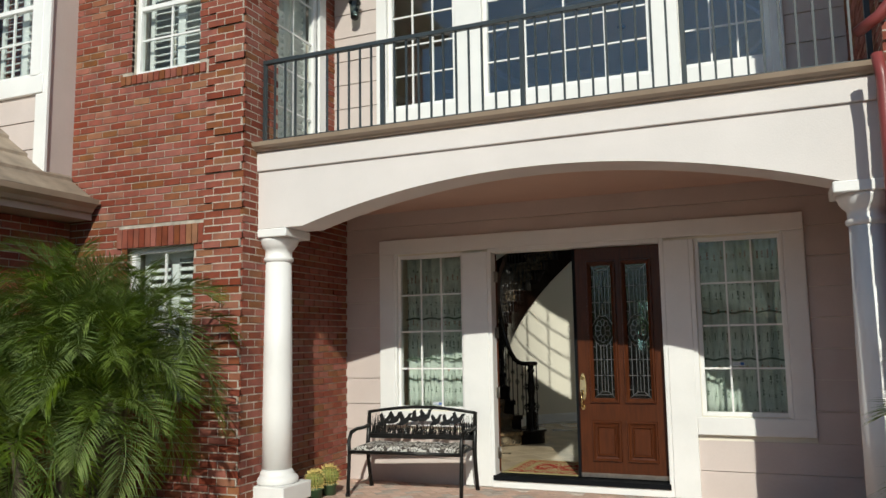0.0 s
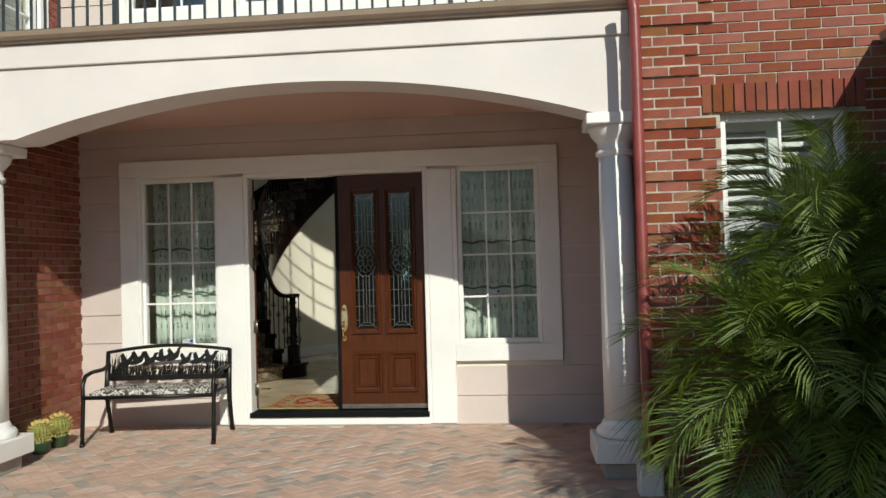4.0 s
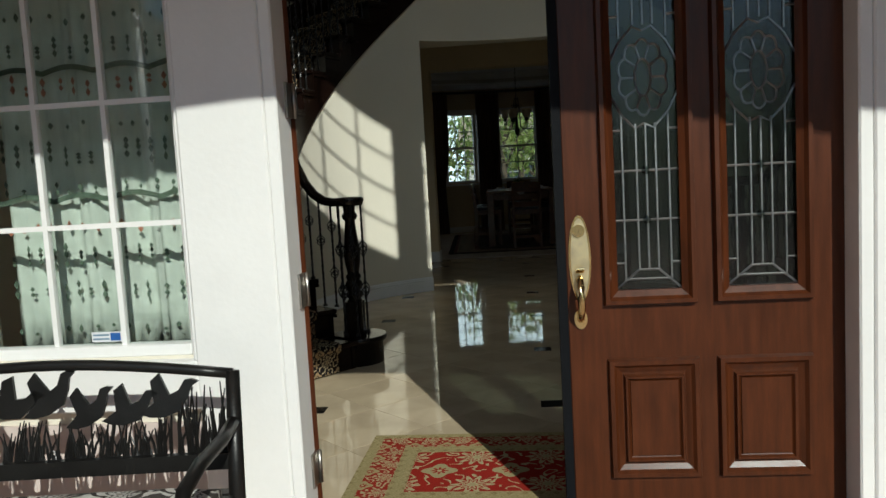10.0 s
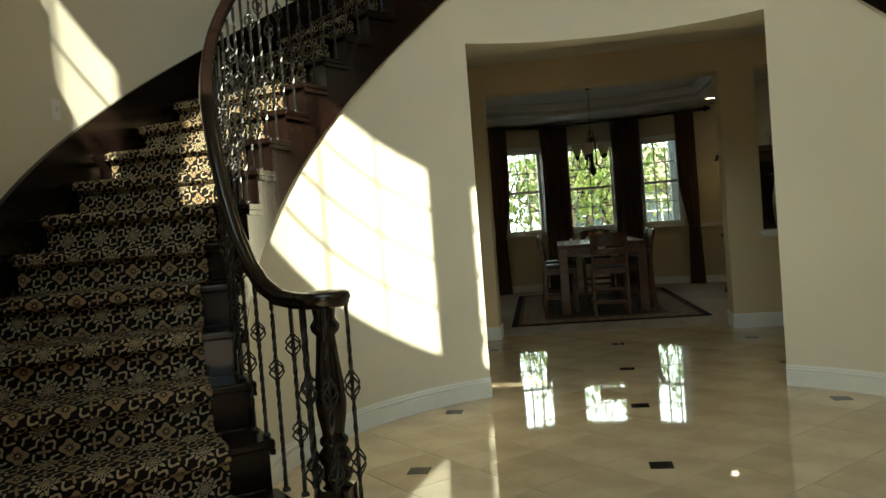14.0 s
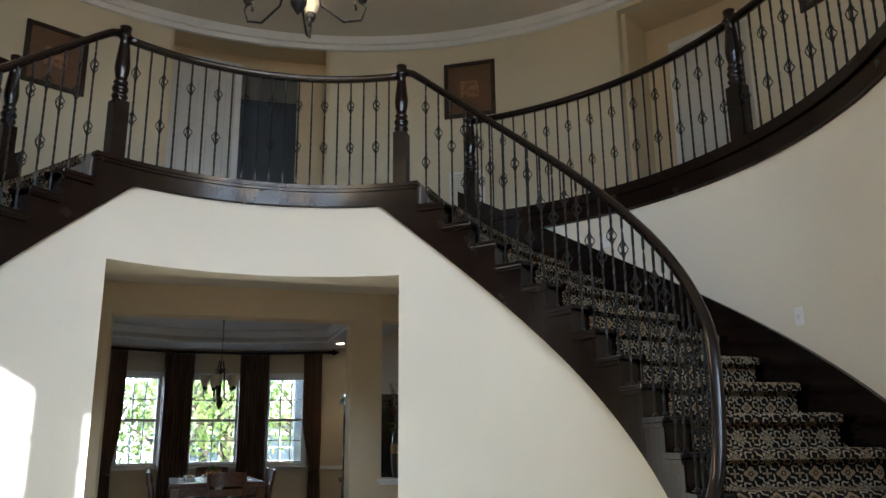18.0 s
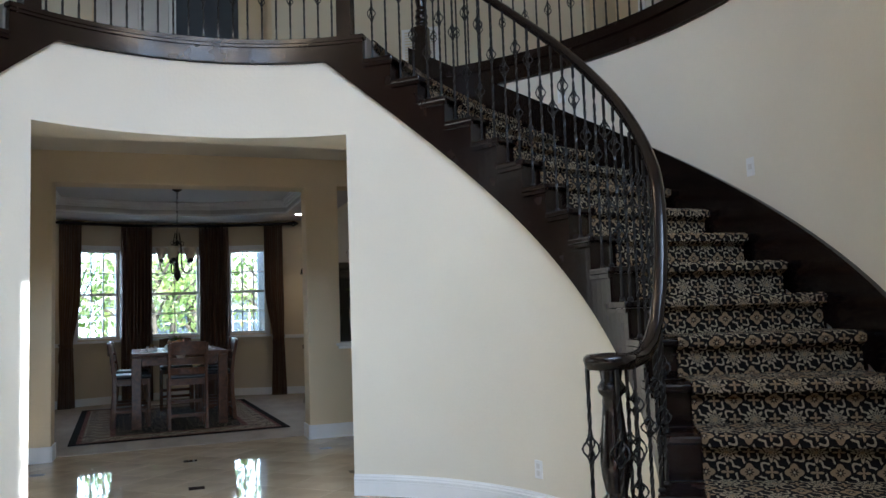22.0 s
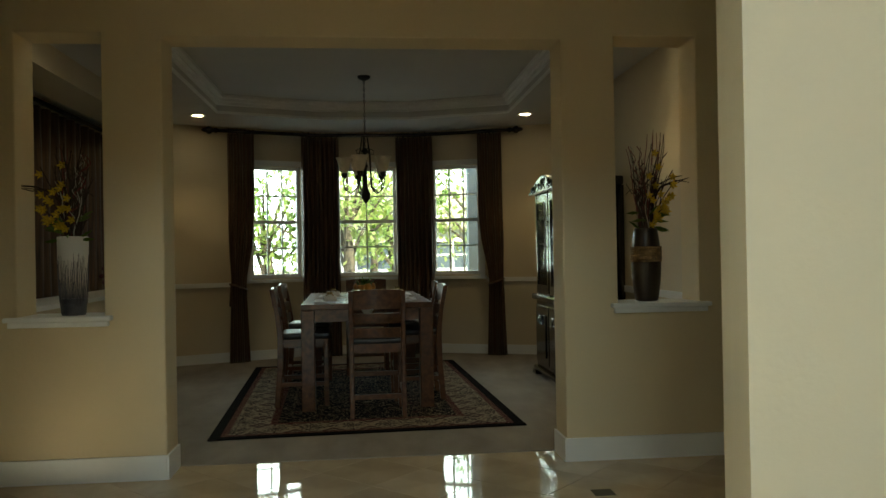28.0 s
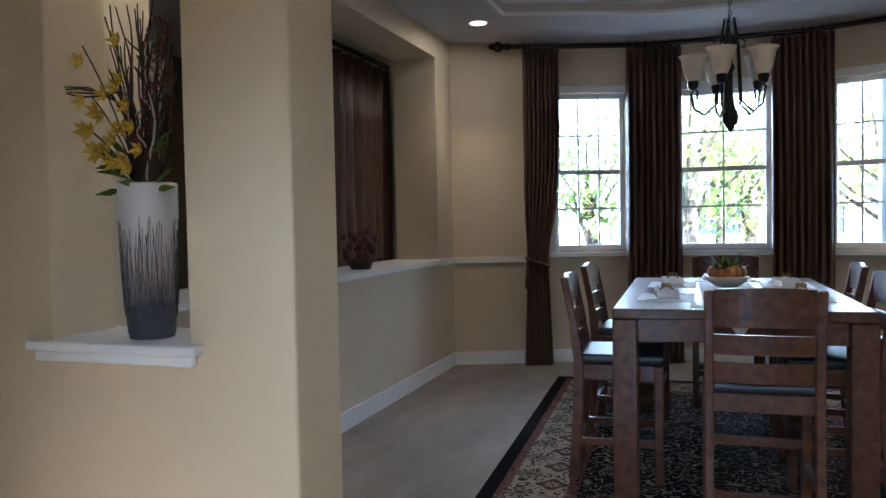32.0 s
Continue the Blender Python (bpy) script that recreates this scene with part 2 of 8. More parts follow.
INSET = mat("black_granite", (0.02, 0.018, 0.016), 0.07, var=0.3, scale=30, bump=0.0)
GROUT = mat("grout", (0.42, 0.35, 0.26), 0.8, var=0.1, scale=20)
CARPET = mat("beige_carpet", (0.4, 0.355, 0.3), 0.95, var=0.15, scale=3.5, bump=0.8, bscale=240, stretch=(1, 0.4, 1), spec=0.1)
TABLEWOOD = mat("brown_wood", (0.13, 0.05, 0.021), 0.33, var=0.28, scale=4, bump=0.05, bscale=50, stretch=(6, 1, 6), coat=0.12, spec=0.35)
LEATHER = mat("black_leather", (0.02, 0.019, 0.02), 0.4, var=0.15, scale=20, bump=0.15, bscale=200)
BLACKWOOD = mat("black_lacquer", (0.012, 0.011, 0.011), 0.15, var=0.2, scale=12, bump=0.03, coat=0.5)
DRAPE = mat("brown_silk_drape", (0.16, 0.085, 0.046), 0.4, var=0.25, scale=7, bump=0.2, bscale=160, second=(0.05, 0.03, 0.022), stretch=(6, 6, 0.4))
LACE = mat("sheer_lace", (0.62, 0.68, 0.6), 0.9, var=0.12, scale=14, bump=0.3, bscale=120)
LACE_FIG = mat("lace_embroidery", (0.12, 0.17, 0.12), 0.9, var=0.2, scale=30)
LACE_RED = mat("lace_flower", (0.42, 0.17, 0.1), 0.9, var=0.2, scale=30)
LINEN = mat("white_linen", (0.75, 0.75, 0.77), 0.85, var=0.06, scale=12, bump=0.2, bscale=150)
SHUTTER = mat("shutter_paint", (0.78, 0.79, 0.77), 0.45, var=0.04, scale=3)
LEAFPALM = mat("palm_leaf", (0.13, 0.18, 0.025), 0.42, var=0.3, scale=5, bump=0.05, rand=0.4, second=(0.05, 0.09, 0.012), spec=0.2)
LEAF = mat("tree_leaf", (0.17, 0.26, 0.045), 0.55, var=0.3, scale=2, bump=0.05, island=0.45)
leafy(LEAFPALM, (0.025, 0.04, 0.003))
leafy(LEAF, (0.13, 0.19, 0.045))
BARK = mat("bark", (0.12, 0.09, 0.06), 0.9, var=0.3, scale=9, bump=0.7, bscale=40)
SHADE = glow("lit_alabaster_shade", (1.0, 0.72, 0.42), 3.0)
SHADE_OFF = mat("alabaster_shade", (0.75, 0.66, 0.52), 0.4, var=0.12, scale=12)
CANLIGHT = glow("recessed_lamp", (1.0, 0.8, 0.55), 9.0)
GLASS = glass_mat("window_glass", (0.92, 0.95, 0.94), 0.0, 1.5)
UPGLASS = glass_mat("upper_window_glass", (0.85, 0.9, 0.92), 0.0, 2.1)
CABGLASS = glass_mat("cabinet_glass", (0.45, 0.46, 0.47), 0.0, 1.4, graze=0.35)
MIRRORGLASS = glass_mat("tinted_window_glass", (0.25, 0.33, 0.36), 0.0, 1.9)
LEADGLASS = glass_mat("bevelled_glass", (0.3, 0.36, 0.34), 0.08, 1.65, 0.5)
def damask(name, coord, cell, ground, light, accent, vine=9.0, vine_w=0.045, flower=0.27, medal=0.2, petals=8.0, scrolls=False):
    """Woven ornament: petalled flowers and medallions in turn, with curling vines on the ground."""
    m = bpy.data.materials.new(name)
    m.use_nodes = True
    t = m.node_tree
    b = t.nodes["Principled BSDF"]
    b.inputs["Roughness"].default_value = 0.95
    b.inputs["Specular IOR Level"].default_value = 0.1
    src = t.nodes.new("ShaderNodeTexCoord").outputs[coord]

    def node(op, *vals):
        n = t.nodes.new("ShaderNodeMath")
        n.operation = op
        for i, v in enumerate(vals):
            if isinstance(v, (int, float)):
                n.inputs[i].default_value = v
            else:
                t.links.new(v, n.inputs[i])
        return n.outputs[0]

    def mix(fac, a, c):
        n = t.nodes.new("ShaderNodeMix")
        n.data_type = "RGBA"
        t.links.new(fac, n.inputs[0])
        for k, v in ((6, a), (7, c)):
            if isinstance(v, tuple):
                n.inputs[k].default_value = (*v, 1)
            else:
                t.links.new(v, n.inputs[k])
        return n.outputs[2]

    sep = t.nodes.new("ShaderNodeSeparateXYZ")
    t.links.new(src, sep.inputs[0])

    def lattice(ox, oy):
        u = node("SUBTRACT", node("FRACT", node("ADD", node("DIVIDE", sep.outputs[0], cell), ox)), 0.5)
        v = node("SUBTRACT", node("FRACT", node("ADD", node("DIVIDE", sep.outputs[1], cell), oy)), 0.5)
        return node("SQRT", node("ADD", node("MULTIPLY", u, u), node("MULTIPLY", v, v))), node("ARCTAN2", v, u)

    if scrolls:
        # two curling stems round every cell, with buds between them
        out = ground
        for ox, oy, reach in ((0.0, 0.5, 0.25), (0.5, 0.0, 0.25)):
            r, a = lattice(ox, oy)
            curl = node("ADD", node("MULTIPLY", node("SINE", node("MULTIPLY", a, 6.0)), 0.045), reach)
            out = mix(node("LESS_THAN", node("ABSOLUTE", node("SUBTRACT", r, curl)), 0.03), out, light)
            bud = node("MULTIPLY", node("ADD", node("MULTIPLY", node("COSINE", node("MULTIPLY", a, 4.0)), 0.45), 0.55), 0.15)
            out = mix(node("LESS_THAN", r, bud), out, accent)
    else:
        noise = t.nodes.new("ShaderNodeTexNoise")
        noise.inputs["Scale"].default_value = vine / cell * 0.3
        noise.inputs["Detail"].default_value = 1.5
        t.links.new(src, noise.inputs["Vector"])
        band = node("ABSOLUTE", node("SUBTRACT", node("FRACT", node("MULTIPLY", noise.outputs[0], 5.0)), 0.5))
        out = mix(node("LESS_THAN", band, vine_w * 3.0), ground, light)
    r, a = lattice(0.0, 0.0)
    edge = node("MULTIPLY", node("ADD", node("MULTIPLY", node("COSINE", node("MULTIPLY", a, petals)), 0.26), 0.74), flower)
    out = mix(node("LESS_THAN", r, node("MULTIPLY", edge, 1.25)), out, ground)
    out = mix(node("LESS_THAN", r, edge), out, light)
    out = mix(node("LESS_THAN", node("ABSOLUTE", node("SUBTRACT", r, node("MULTIPLY", edge, 0.55))), 0.022), out, ground)
    out = mix(node("LESS_THAN", r, 0.05), out, accent)
    r, a = lattice(0.5, 0.5)
    edge = node("MULTIPLY", node("ADD", node("MULTIPLY", node("COSINE", node("MULTIPLY", a, 4.0)), 0.16), 0.84), medal)
    out = mix(node("LESS_THAN", r, node("MULTIPLY", edge, 1.3)), out, ground)
    out = mix(node("LESS_THAN", r, edge), out, accent)
    core = node("MULTIPLY", node("ADD", node("MULTIPLY", node("COSINE", node("MULTIPLY", a, 8.0)), 0.3), 0.7), medal * 0.5)
    out = mix(node("LESS_THAN", r, core), out, ground)
    out = mix(node("LESS_THAN", r, medal * 0.14), out, light)
    grain = t.nodes.new("ShaderNodeTexNoise")
    grain.inputs["Scale"].default_value = 320
    t.links.new(src, grain.inputs["Vector"])
    g = t.nodes.new("ShaderNodeMix")
    g.data_type, g.blend_type = "RGBA", "MULTIPLY"
    g.inputs[0].default_value = 0.55
    t.links.new(out, g.inputs[6])
    t.links.new(grain.outputs[0], g.inputs[7])
    t.links.new(g.outputs[2], b.inputs["Base Color"])
    bn = t.nodes.new("ShaderNodeBump")
    bn.inputs["Strength"].default_value, bn.inputs["Distance"].default_value = 0.6, 0.004
    t.links.new(grain.outputs[0], bn.inputs["Height"])
    t.links.new(bn.outputs[0], b.inputs["Normal"])
    return m


STAIR_RUG = damask("figured_stair_carpet", "UV", 0.17, (0.016, 0.013, 0.012), (0.47, 0.38, 0.25), (0.36, 0.25, 0.14), flower=0.27, medal=0.22, scrolls=True)
RUG_FIELD = damask("rug_field", "Object", 0.4, (0.008, 0.007, 0.007), (0.34, 0.27, 0.18), (0.08, 0.03, 0.025), vine=17, vine_w=0.032, flower=0.15, medal=0.07)
RUG_BORDER = damask("rug_border", "Object", 0.29, (0.4, 0.33, 0.23), (0.035, 0.024, 0.02), (0.1, 0.06, 0.045), vine=13, vine_w=0.055, flower=0.27, medal=0.3, petals=9.0)
RUG_BLACK = mat("rug_black", (0.008, 0.007, 0.007), 0.95, var=0.2, scale=30, bump=0.5, bscale=300, spec=0.03)
RUG_WINE = damask("rug_wine", "Object", 0.07, (0.1, 0.022, 0.02), (0.3, 0.2, 0.14), (0.16, 0.07, 0.05), vine=8, vine_w=0.05, flower=0.22, medal=0.2)
MAT_RED = damask("door_rug_field", "Object", 0.3, (0.4, 0.028, 0.018), (0.6, 0.5, 0.28), (0.5, 0.42, 0.22), vine=9, vine_w=0.03, flower=0.3, medal=0.26, petals=10.0)
MAT_BAND = damask("door_rug_band", "Object", 0.15, (0.38, 0.035, 0.02), (0.58, 0.46, 0.26), (0.5, 0.4, 0.2), vine=9, vine_w=0.06, flower=0.28, medal=0.3)
MAT_GOLD = damask("door_rug_border", "Object", 0.06, (0.42, 0.34, 0.16), (0.52, 0.43, 0.22), (0.3, 0.22, 0.09), vine=9, vine_w=0.06, flower=0.2, medal=0.2)
CUSHION = damask("floral_cushion", "Object", 0.2, (0.1, 0.088, 0.078), (0.8, 0.77, 0.71), (0.45, 0.41, 0.36), vine=8, vine_w=0.075, flower=0.33, medal=0.28, petals=6.0)


# ---------------------------------------------------------------- small builders
def box(bm, x0, x1, y0, y1, z0, z1, m=None):
    v = [bm.verts.new((x, y, z)) for z in (z0, z1) for x, y in ((x0, y0), (x1, y0), (x1, y1), (x0, y1))]
    if m is not None:
        for p in v:
            p.co = m @ p.co
    for f in ((3, 2, 1, 0), (4, 5, 6, 7), (0, 1, 5, 4), (1, 2, 6, 5), (2, 3, 7, 6), (3, 0, 4, 7)):
        bm.faces.new([v[i] for i in f])
    return v


def tube(bm, pts, r, seg=8, radii=None, closed=False):
    pts = [Vector(p) for p in pts]
    rings, n = [], len(pts)
    ref = Vector((0, 0, 1))
    for i, p in enumerate(pts):
        d = (pts[(i + 1) % n] - pts[i - 1]) if closed or 0 < i < n - 1 else (pts[1] - p if i == 0 else p - pts[-2])
        d.normalize()
        if abs(d.dot(ref)) > 0.95:
            ref = Vector((1, 0, 0)) if abs(d.x) < 0.9 else Vector((0, 1, 0))
        a = d.cross(ref).normalized()
        b = d.cross(a)
        rr = radii[i] if radii else r
        rings.append([bm.verts.new(p + (a * math.cos(k * math.tau / seg) + b * math.sin(k * math.tau / seg)) * rr) for k in range(seg)])
    for i in range(n if closed else n - 1):
        p, q = rings[i], rings[(i + 1) % n]
        for k in range(seg):
            f = bm.faces.new((p[k], p[(k + 1) % seg], q[(k + 1) % seg], q[k]))
            f.smooth = seg > 5
    if not closed:
        bm.faces.new(rings[0][::-1])
        bm.faces.new(rings[-1])


def lathe(bm, prof, seg=20, at=(0, 0, 0), smooth=True):
    rings = [[bm.verts.new((at[0] + r * math.cos(k * math.tau / seg), at[1] + r * math.sin(k * math.tau / seg), at[2] + z)) for k in range(seg)] for r, z in prof]
    for p, q in zip(rings, rings[1:]):
        for k in range(seg):
            f = bm.faces.new((p[k], p[(k + 1) % seg], q[(k + 1) % seg], q[k]))
            f.smooth = smooth
    bm.faces.new(rings[0][::-1])
    bm.faces.new(rings[-1])


def ball(bm, at, r, sx=1, sy=1, sz=1, seg=10):
    prof = [(max(0.001, r * math.sin(math.pi * i / 8)), -r * math.cos(math.pi * i / 8) * sz) for i in range(9)]
    first = len(bm.verts)
    lathe(bm, prof, seg, (0, 0, 0))
    bm.verts.ensure_lookup_table()
    for v in bm.verts[first:]:
        v.co = Vector((v.co.x * sx + at[0], v.co.y * sy + at[1], v.co.z + at[2]))


def prism(bm, outline, d0, d1, axis="y"):
    """A flat outline of (u, v) given depth from d0 to d1 along an axis."""
    put = {"y": lambda u, v, d: (u, d, v), "x": lambda u, v, d: (d, u, v), "z": lambda u, v, d: (u, v, d)}[axis]
    a = [bm.verts.new(put(u, v, d0)) for u, v in outline]
    b = [bm.verts.new(put(u, v, d1)) for u, v in outline]
    n = len(a)
    bm.faces.new(a)
    bm.faces.new(b[::-1])
    for i in range(n):
        bm.faces.new((a[i], b[i], b[(i + 1) % n], a[(i + 1) % n]))


def mesh_of(bm, name, material):
    bmesh.ops.recalc_face_normals(bm, faces=bm.faces)
    me = bpy.data.meshes.new(name)
    bm.to_mesh(me)
    bm.free()
    for m in material if isinstance(material, (list, tuple)) else [material]:
        me.materials.append(m)
    return me


def part(name, bm, material, parent=None, label=""):
    ob = new(name, mesh_of(bm, name, material))
    ob.parent = parent
    return tagged(ob, label)


def bevel(ob, width=0.004, seg=1):
    md = ob.modifiers.new("bevel", "BEVEL")
    md.width, md.segments, md.limit_method = width, seg, "ANGLE"
    return ob


def thing(name, place, label, category, group="", kind="", turn=0.0):
    ob = new(name)
    ob.matrix_world = pose(*place, 0, 0, turn)
    return tagged(ob, label, category, group, kind)


def solid(name, material, label, category="", kind="structure", *boxes):
    bm = bmesh.new()
    for b in boxes:
        box(bm, *b)
    return tagged(part(name, bm, material), label, category or name.rstrip("_0123456789"), "", kind)


def panel(bm, axis, cuts_a, cuts_z, holes, d0, d1):
    """A wall slab along an axis, cut by rectangular holes (a0, a1, z0, z1); d0..d1 is its thickness."""
    a = sorted({*cuts_a, *[v for h in holes for v in h[:2]]})
    z = sorted({*cuts_z, *[v for h in holes for v in h[2:]]})
    a = [v for v in a if cuts_a[0] <= v <= cuts_a[-1]]
    z = [v for v in z if cuts_z[0] <= v <= cuts_z[-1]]
    full = {}
    for i in range(len(a) - 1):
        for k in range(len(z) - 1):
            ca, cz = (a[i] + a[i + 1]) / 2, (z[k] + z[k + 1]) / 2
            full[i, k] = not any(h[0] < ca < h[1] and h[2] < cz < h[3] for h in holes)
    vert = {}

    def v(i, k, d):
        if (i, k, d) not in vert:
            u, w = a[i], z[k]
            vert[i, k, d] = bm.verts.new((u, d, w) if axis == "x" else (d, u, w))
        return vert[i, k, d]

    for (i, k), on in full.items():
        if not on:
            continue
        for d in (d0, d1):
            bm.faces.new((v(i, k, d), v(i + 1, k, d), v(i + 1, k + 1, d), v(i, k + 1, d)))
        for di, dk, e in ((-1, 0, ((i, k), (i, k + 1))), (1, 0, ((i + 1, k), (i + 1, k + 1))), (0, -1, ((i, k), (i + 1, k))), (0, 1, ((i, k + 1), (i + 1, k + 1)))):
            if not full.get((i + di, k + dk), False):
                (p, q), (r, s) = e
                bm.faces.new((v(p, q, d0), v(r, s, d0), v(r, s, d1), v(p, q, d1)))


CX, CY = 0.0, 4.1


def polar(r, deg, z=0.0):
    """A place in the rotunda: angle from the back, turning to the east."""
    a = radians(deg)
    return Vector((CX + r * math.sin(a), CY + r * math.cos(a), z))


def arc_slab(bm, r0, r1, t0, t1, low, high, step=1.0):
    """A curved slab between two radii; low and high give its heights by angle."""
    n = max(1, round(abs(t1 - t0) / step))
    rows = []
    for i in range(n + 1):
        t = t0 + (t1 - t0) * i / n
        lo, hi = (f(t) if callable(f) else f for f in (low, high))
        rows.append([bm.verts.new(polar(r, t, z)) for r, z in ((r0, lo), (r0, hi), (r1, hi), (r1, lo))])
    for p, q in zip(rows, rows[1:]):
        for k in range(4):
            bm.faces.new((p[k], p[(k + 1) % 4], q[(k + 1) % 4], q[k]))
    bm.faces.new(rows[0])
    bm.faces.new(rows[-1][::-1])


# ---------------------------------------------------------------- ground and outer setting
tagged(solid("ground", SOIL, "bare brown garden soil round the house", "ground", "structure", (-400, 400, -400, 400, -0.3, -0.06)), kind="structure")
solid("pavement_base", SAND, "sand bed under the brick pavers", "pavement", "structure", (-7, 7.5, -11, 0.02, -0.12, -0.012))

FLOOR = 0.13
UP = 3.57


def window(name, x0, x1, z0, z1, y, nx, nz, label, glass=GLASS, frame=0.05, depth=0.07, bar=0.018, axis="x", sash=False, out=-1):
    """A glazed window with frame, bars and one pane; axis is the way its width runs."""
    w = thing(name, (0, 0, 0), label, "window", kind="structure")

    def bx(bm, a0, a1, d0, d1, c0, c1):
        if axis == "x":
            box(bm, a0, a1, d0, d1, c0, c1)
        else:
            box(bm, d0, d1, a0, a1, c0, c1)

    bm = bmesh.new()
    for a0, a1, c0, c1 in ((x0, x0 + frame, z0, z1), (x1 - frame, x1, z0, z1), (x0 + frame, x1 - frame, z0, z0 + frame), (x0 + frame, x1 - frame, z1 - frame, z1)):
        bx(bm, a0, a1, y - depth / 2, y + depth / 2, c0, c1)
    bevel(part("window_frame", bm, TRIM, w), 0.004)
    if sash:
        bm = bmesh.new()
        bx(bm, x0 + frame, x1 - frame, y - 0.025, y + 0.025, (z0 + z1) / 2 - 0.022, (z0 + z1) / 2 + 0.022)
        part("sash_rail", bm, TRIM, w)
    for i in range(1, nx):
        a = x0 + frame + (x1 - x0 - 2 * frame) * i / nx
        bm = bmesh.new()
        bx(bm, a - bar / 2, a + bar / 2, y - 0.012, y + 0.012, z0 + frame, z1 - frame)
        part("glazing_bar", bm, TRIM, w)
    for i in range(1, nz):
        c = z0 + frame + (z1 - z0 - 2 * frame) * i / nz
        bm = bmesh.new()
        bx(bm, x0 + frame, x1 - frame, y - 0.0105, y + 0.0105, c - bar / 2, c + bar / 2)
        part("glazing_bar", bm, TRIM, w)
    bm = bmesh.new()
    bx(bm, x0 + frame - 0.005, x1 - frame + 0.005, y - 0.003, y + 0.003, z0 + frame - 0.005, z1 - frame + 0.005)
    p = part("pane", bm, glass, w)
    p.visible_shadow = False
    return w


YU = -0.25
# front wall of the entry, between the two brick wings, two storeys
bm = bmesh.new()
FRONT_HOLES = [(-0.935, 0.935, -0.2, 2.58), (-2.1, -1.26, 0.8, 2.58), (1.26, 2.08, 0.8, 2.58)]
UPPER_HOLES = [(-2.05, -1.18, 4.26, 5.8), (-0.86, 0.98, 4.26, 5.8), (1.25, 2.1, 4.26, 5.8)]
panel(bm, "x", (-2.78, 2.78), (-0.1, 3.4), FRONT_HOLES, 0.05, 0.2)
panel(bm, "x", (-2.78, 2.78), (3.4, 6.6), UPPER_HOLES, YU, YU + 0.15)
box(bm, -2.78, 2.78, YU + 0.15, 0.2, 3.4, 3.5)
tagged(part("wall_front", bm, WALL_W), "entry wall behind the porch, cream paint inside", "wall", "", "structure")

# lap siding boards on it
siding = tagged(new("siding"), "pale pink-grey lap siding boards on the entry wall", "siding", "", "structure")


def boards(x0, x1, z0, z1, y, holes, parent, pitch=0.295, mirror=None):
    z = z0
    while z < z1 - 0.01:
        top = min(z + pitch, z1)
        spans = [(x0, x1)]
        for h in holes:
            if h[2] < (z + top) / 2 < h[3]:
                nxt = []
                for a, b in spans:
                    if h[0] > a:
                        nxt.append((a, min(b, h[0])))
                    if h[1] < b:
                        nxt.append((max(a, h[1]), b))
                spans = [s for s in nxt if s[1] - s[0] > 0.01]
        for a, b in spans:
            bm = bmesh.new()
            prism(bm, [(y - 0.02, z), (y - 0.008, top - 0.006), (y + 0.004, top - 0.006), (y + 0.004, z)], a, b, "x")
            part("board", bm, SIDING, parent)
        z = top


TRIM_HOLE = [(-2.31, 2.28, 0.6, 2.77), (-1.26, 1.21, -0.2, 2.77)]
boards(-2.78, 2.78, -0.02, 3.12, 0.045, TRIM_HOLE, siding)
boards(-2.78, 2.78, 3.48, 6.05, YU - 0.005, [(-2.18, 2.22, 3.5, 6.04)], siding)
solid("skirting_board", SIDING, "painted board at the foot of the entry wall", "trim", "structure", (-2.75, -1.27, 0.0, 0.05, -0.04, 0.0), (1.22, 2.75, 0.0, 0.05, -0.04, 0.0))

# white casings round door and side lights
case = tagged(new("trim_entry"), "broad white casing round the door and side windows", "trim", "", "structure")


def casing(name, parent, *bs):
    for b in bs:
        bm = bmesh.new()
        box(bm, *b)
        bevel(part(name, bm, TRIM, parent), 0.006)


casing("casing_board", case, (-1.26, -0.96, -0.01, 0.05, 0.0, 2.57), (0.96, 1.21, -0.01, 0.05, 0.0, 2.57),
       (-2.31, 2.28, -0.015, 0.05, 2.60, 2.77), (-2.31, -2.12, -0.008, 0.05, 0.0 + 0.62, 2.6), (2.09, 2.28, -0.008, 0.05, 0.62, 2.6),
       (-2.31, -1.26, -0.012, 0.05, 0.62, 0.79), (1.21, 2.28, -0.012, 0.05, 0.62, 0.79))
casing("jamb", case, (-0.96, -0.915, -0.004, 0.2, 0.0, 2.6), (0.915, 0.96, -0.004, 0.2, 0.0, 2.6), (-0.915, 0.915, -0.004, 0.2, 2.555, 2.6))
casing("window_stop", case, (-2.12, -2.09, 0.0, 0.06, 0.79, 2.6), (-1.275, -1.255, 0.0, 0.06, 0.79, 2.57), (1.205, 1.255, 0.0, 0.06, 0.79, 2.57), (2.065, 2.09, 0.0, 0.06, 0.79, 2.6))
solid("threshold", SEAL, "dark metal door threshold on a white painted sill", "threshold", "structure", (-0.93, 0.93, -0.03, 0.2, 0.075, 0.125))
solid("door_step", TRIM, "chipped white painted masonry step below the threshold", "step", "structure", (-0.94, 0.94, -0.012, 0.2, 0.0, 0.073))

window("window_1", -2.1, -1.26, 0.8, 2.58, 0.085, 3, 4, "white side window with twelve lights and lace behind it", frame=0.04)
window("window_2", 1.26, 2.08, 0.8, 2.58, 0.085, 3, 4, "white side window with twelve lights and lace behind it", frame=0.04)

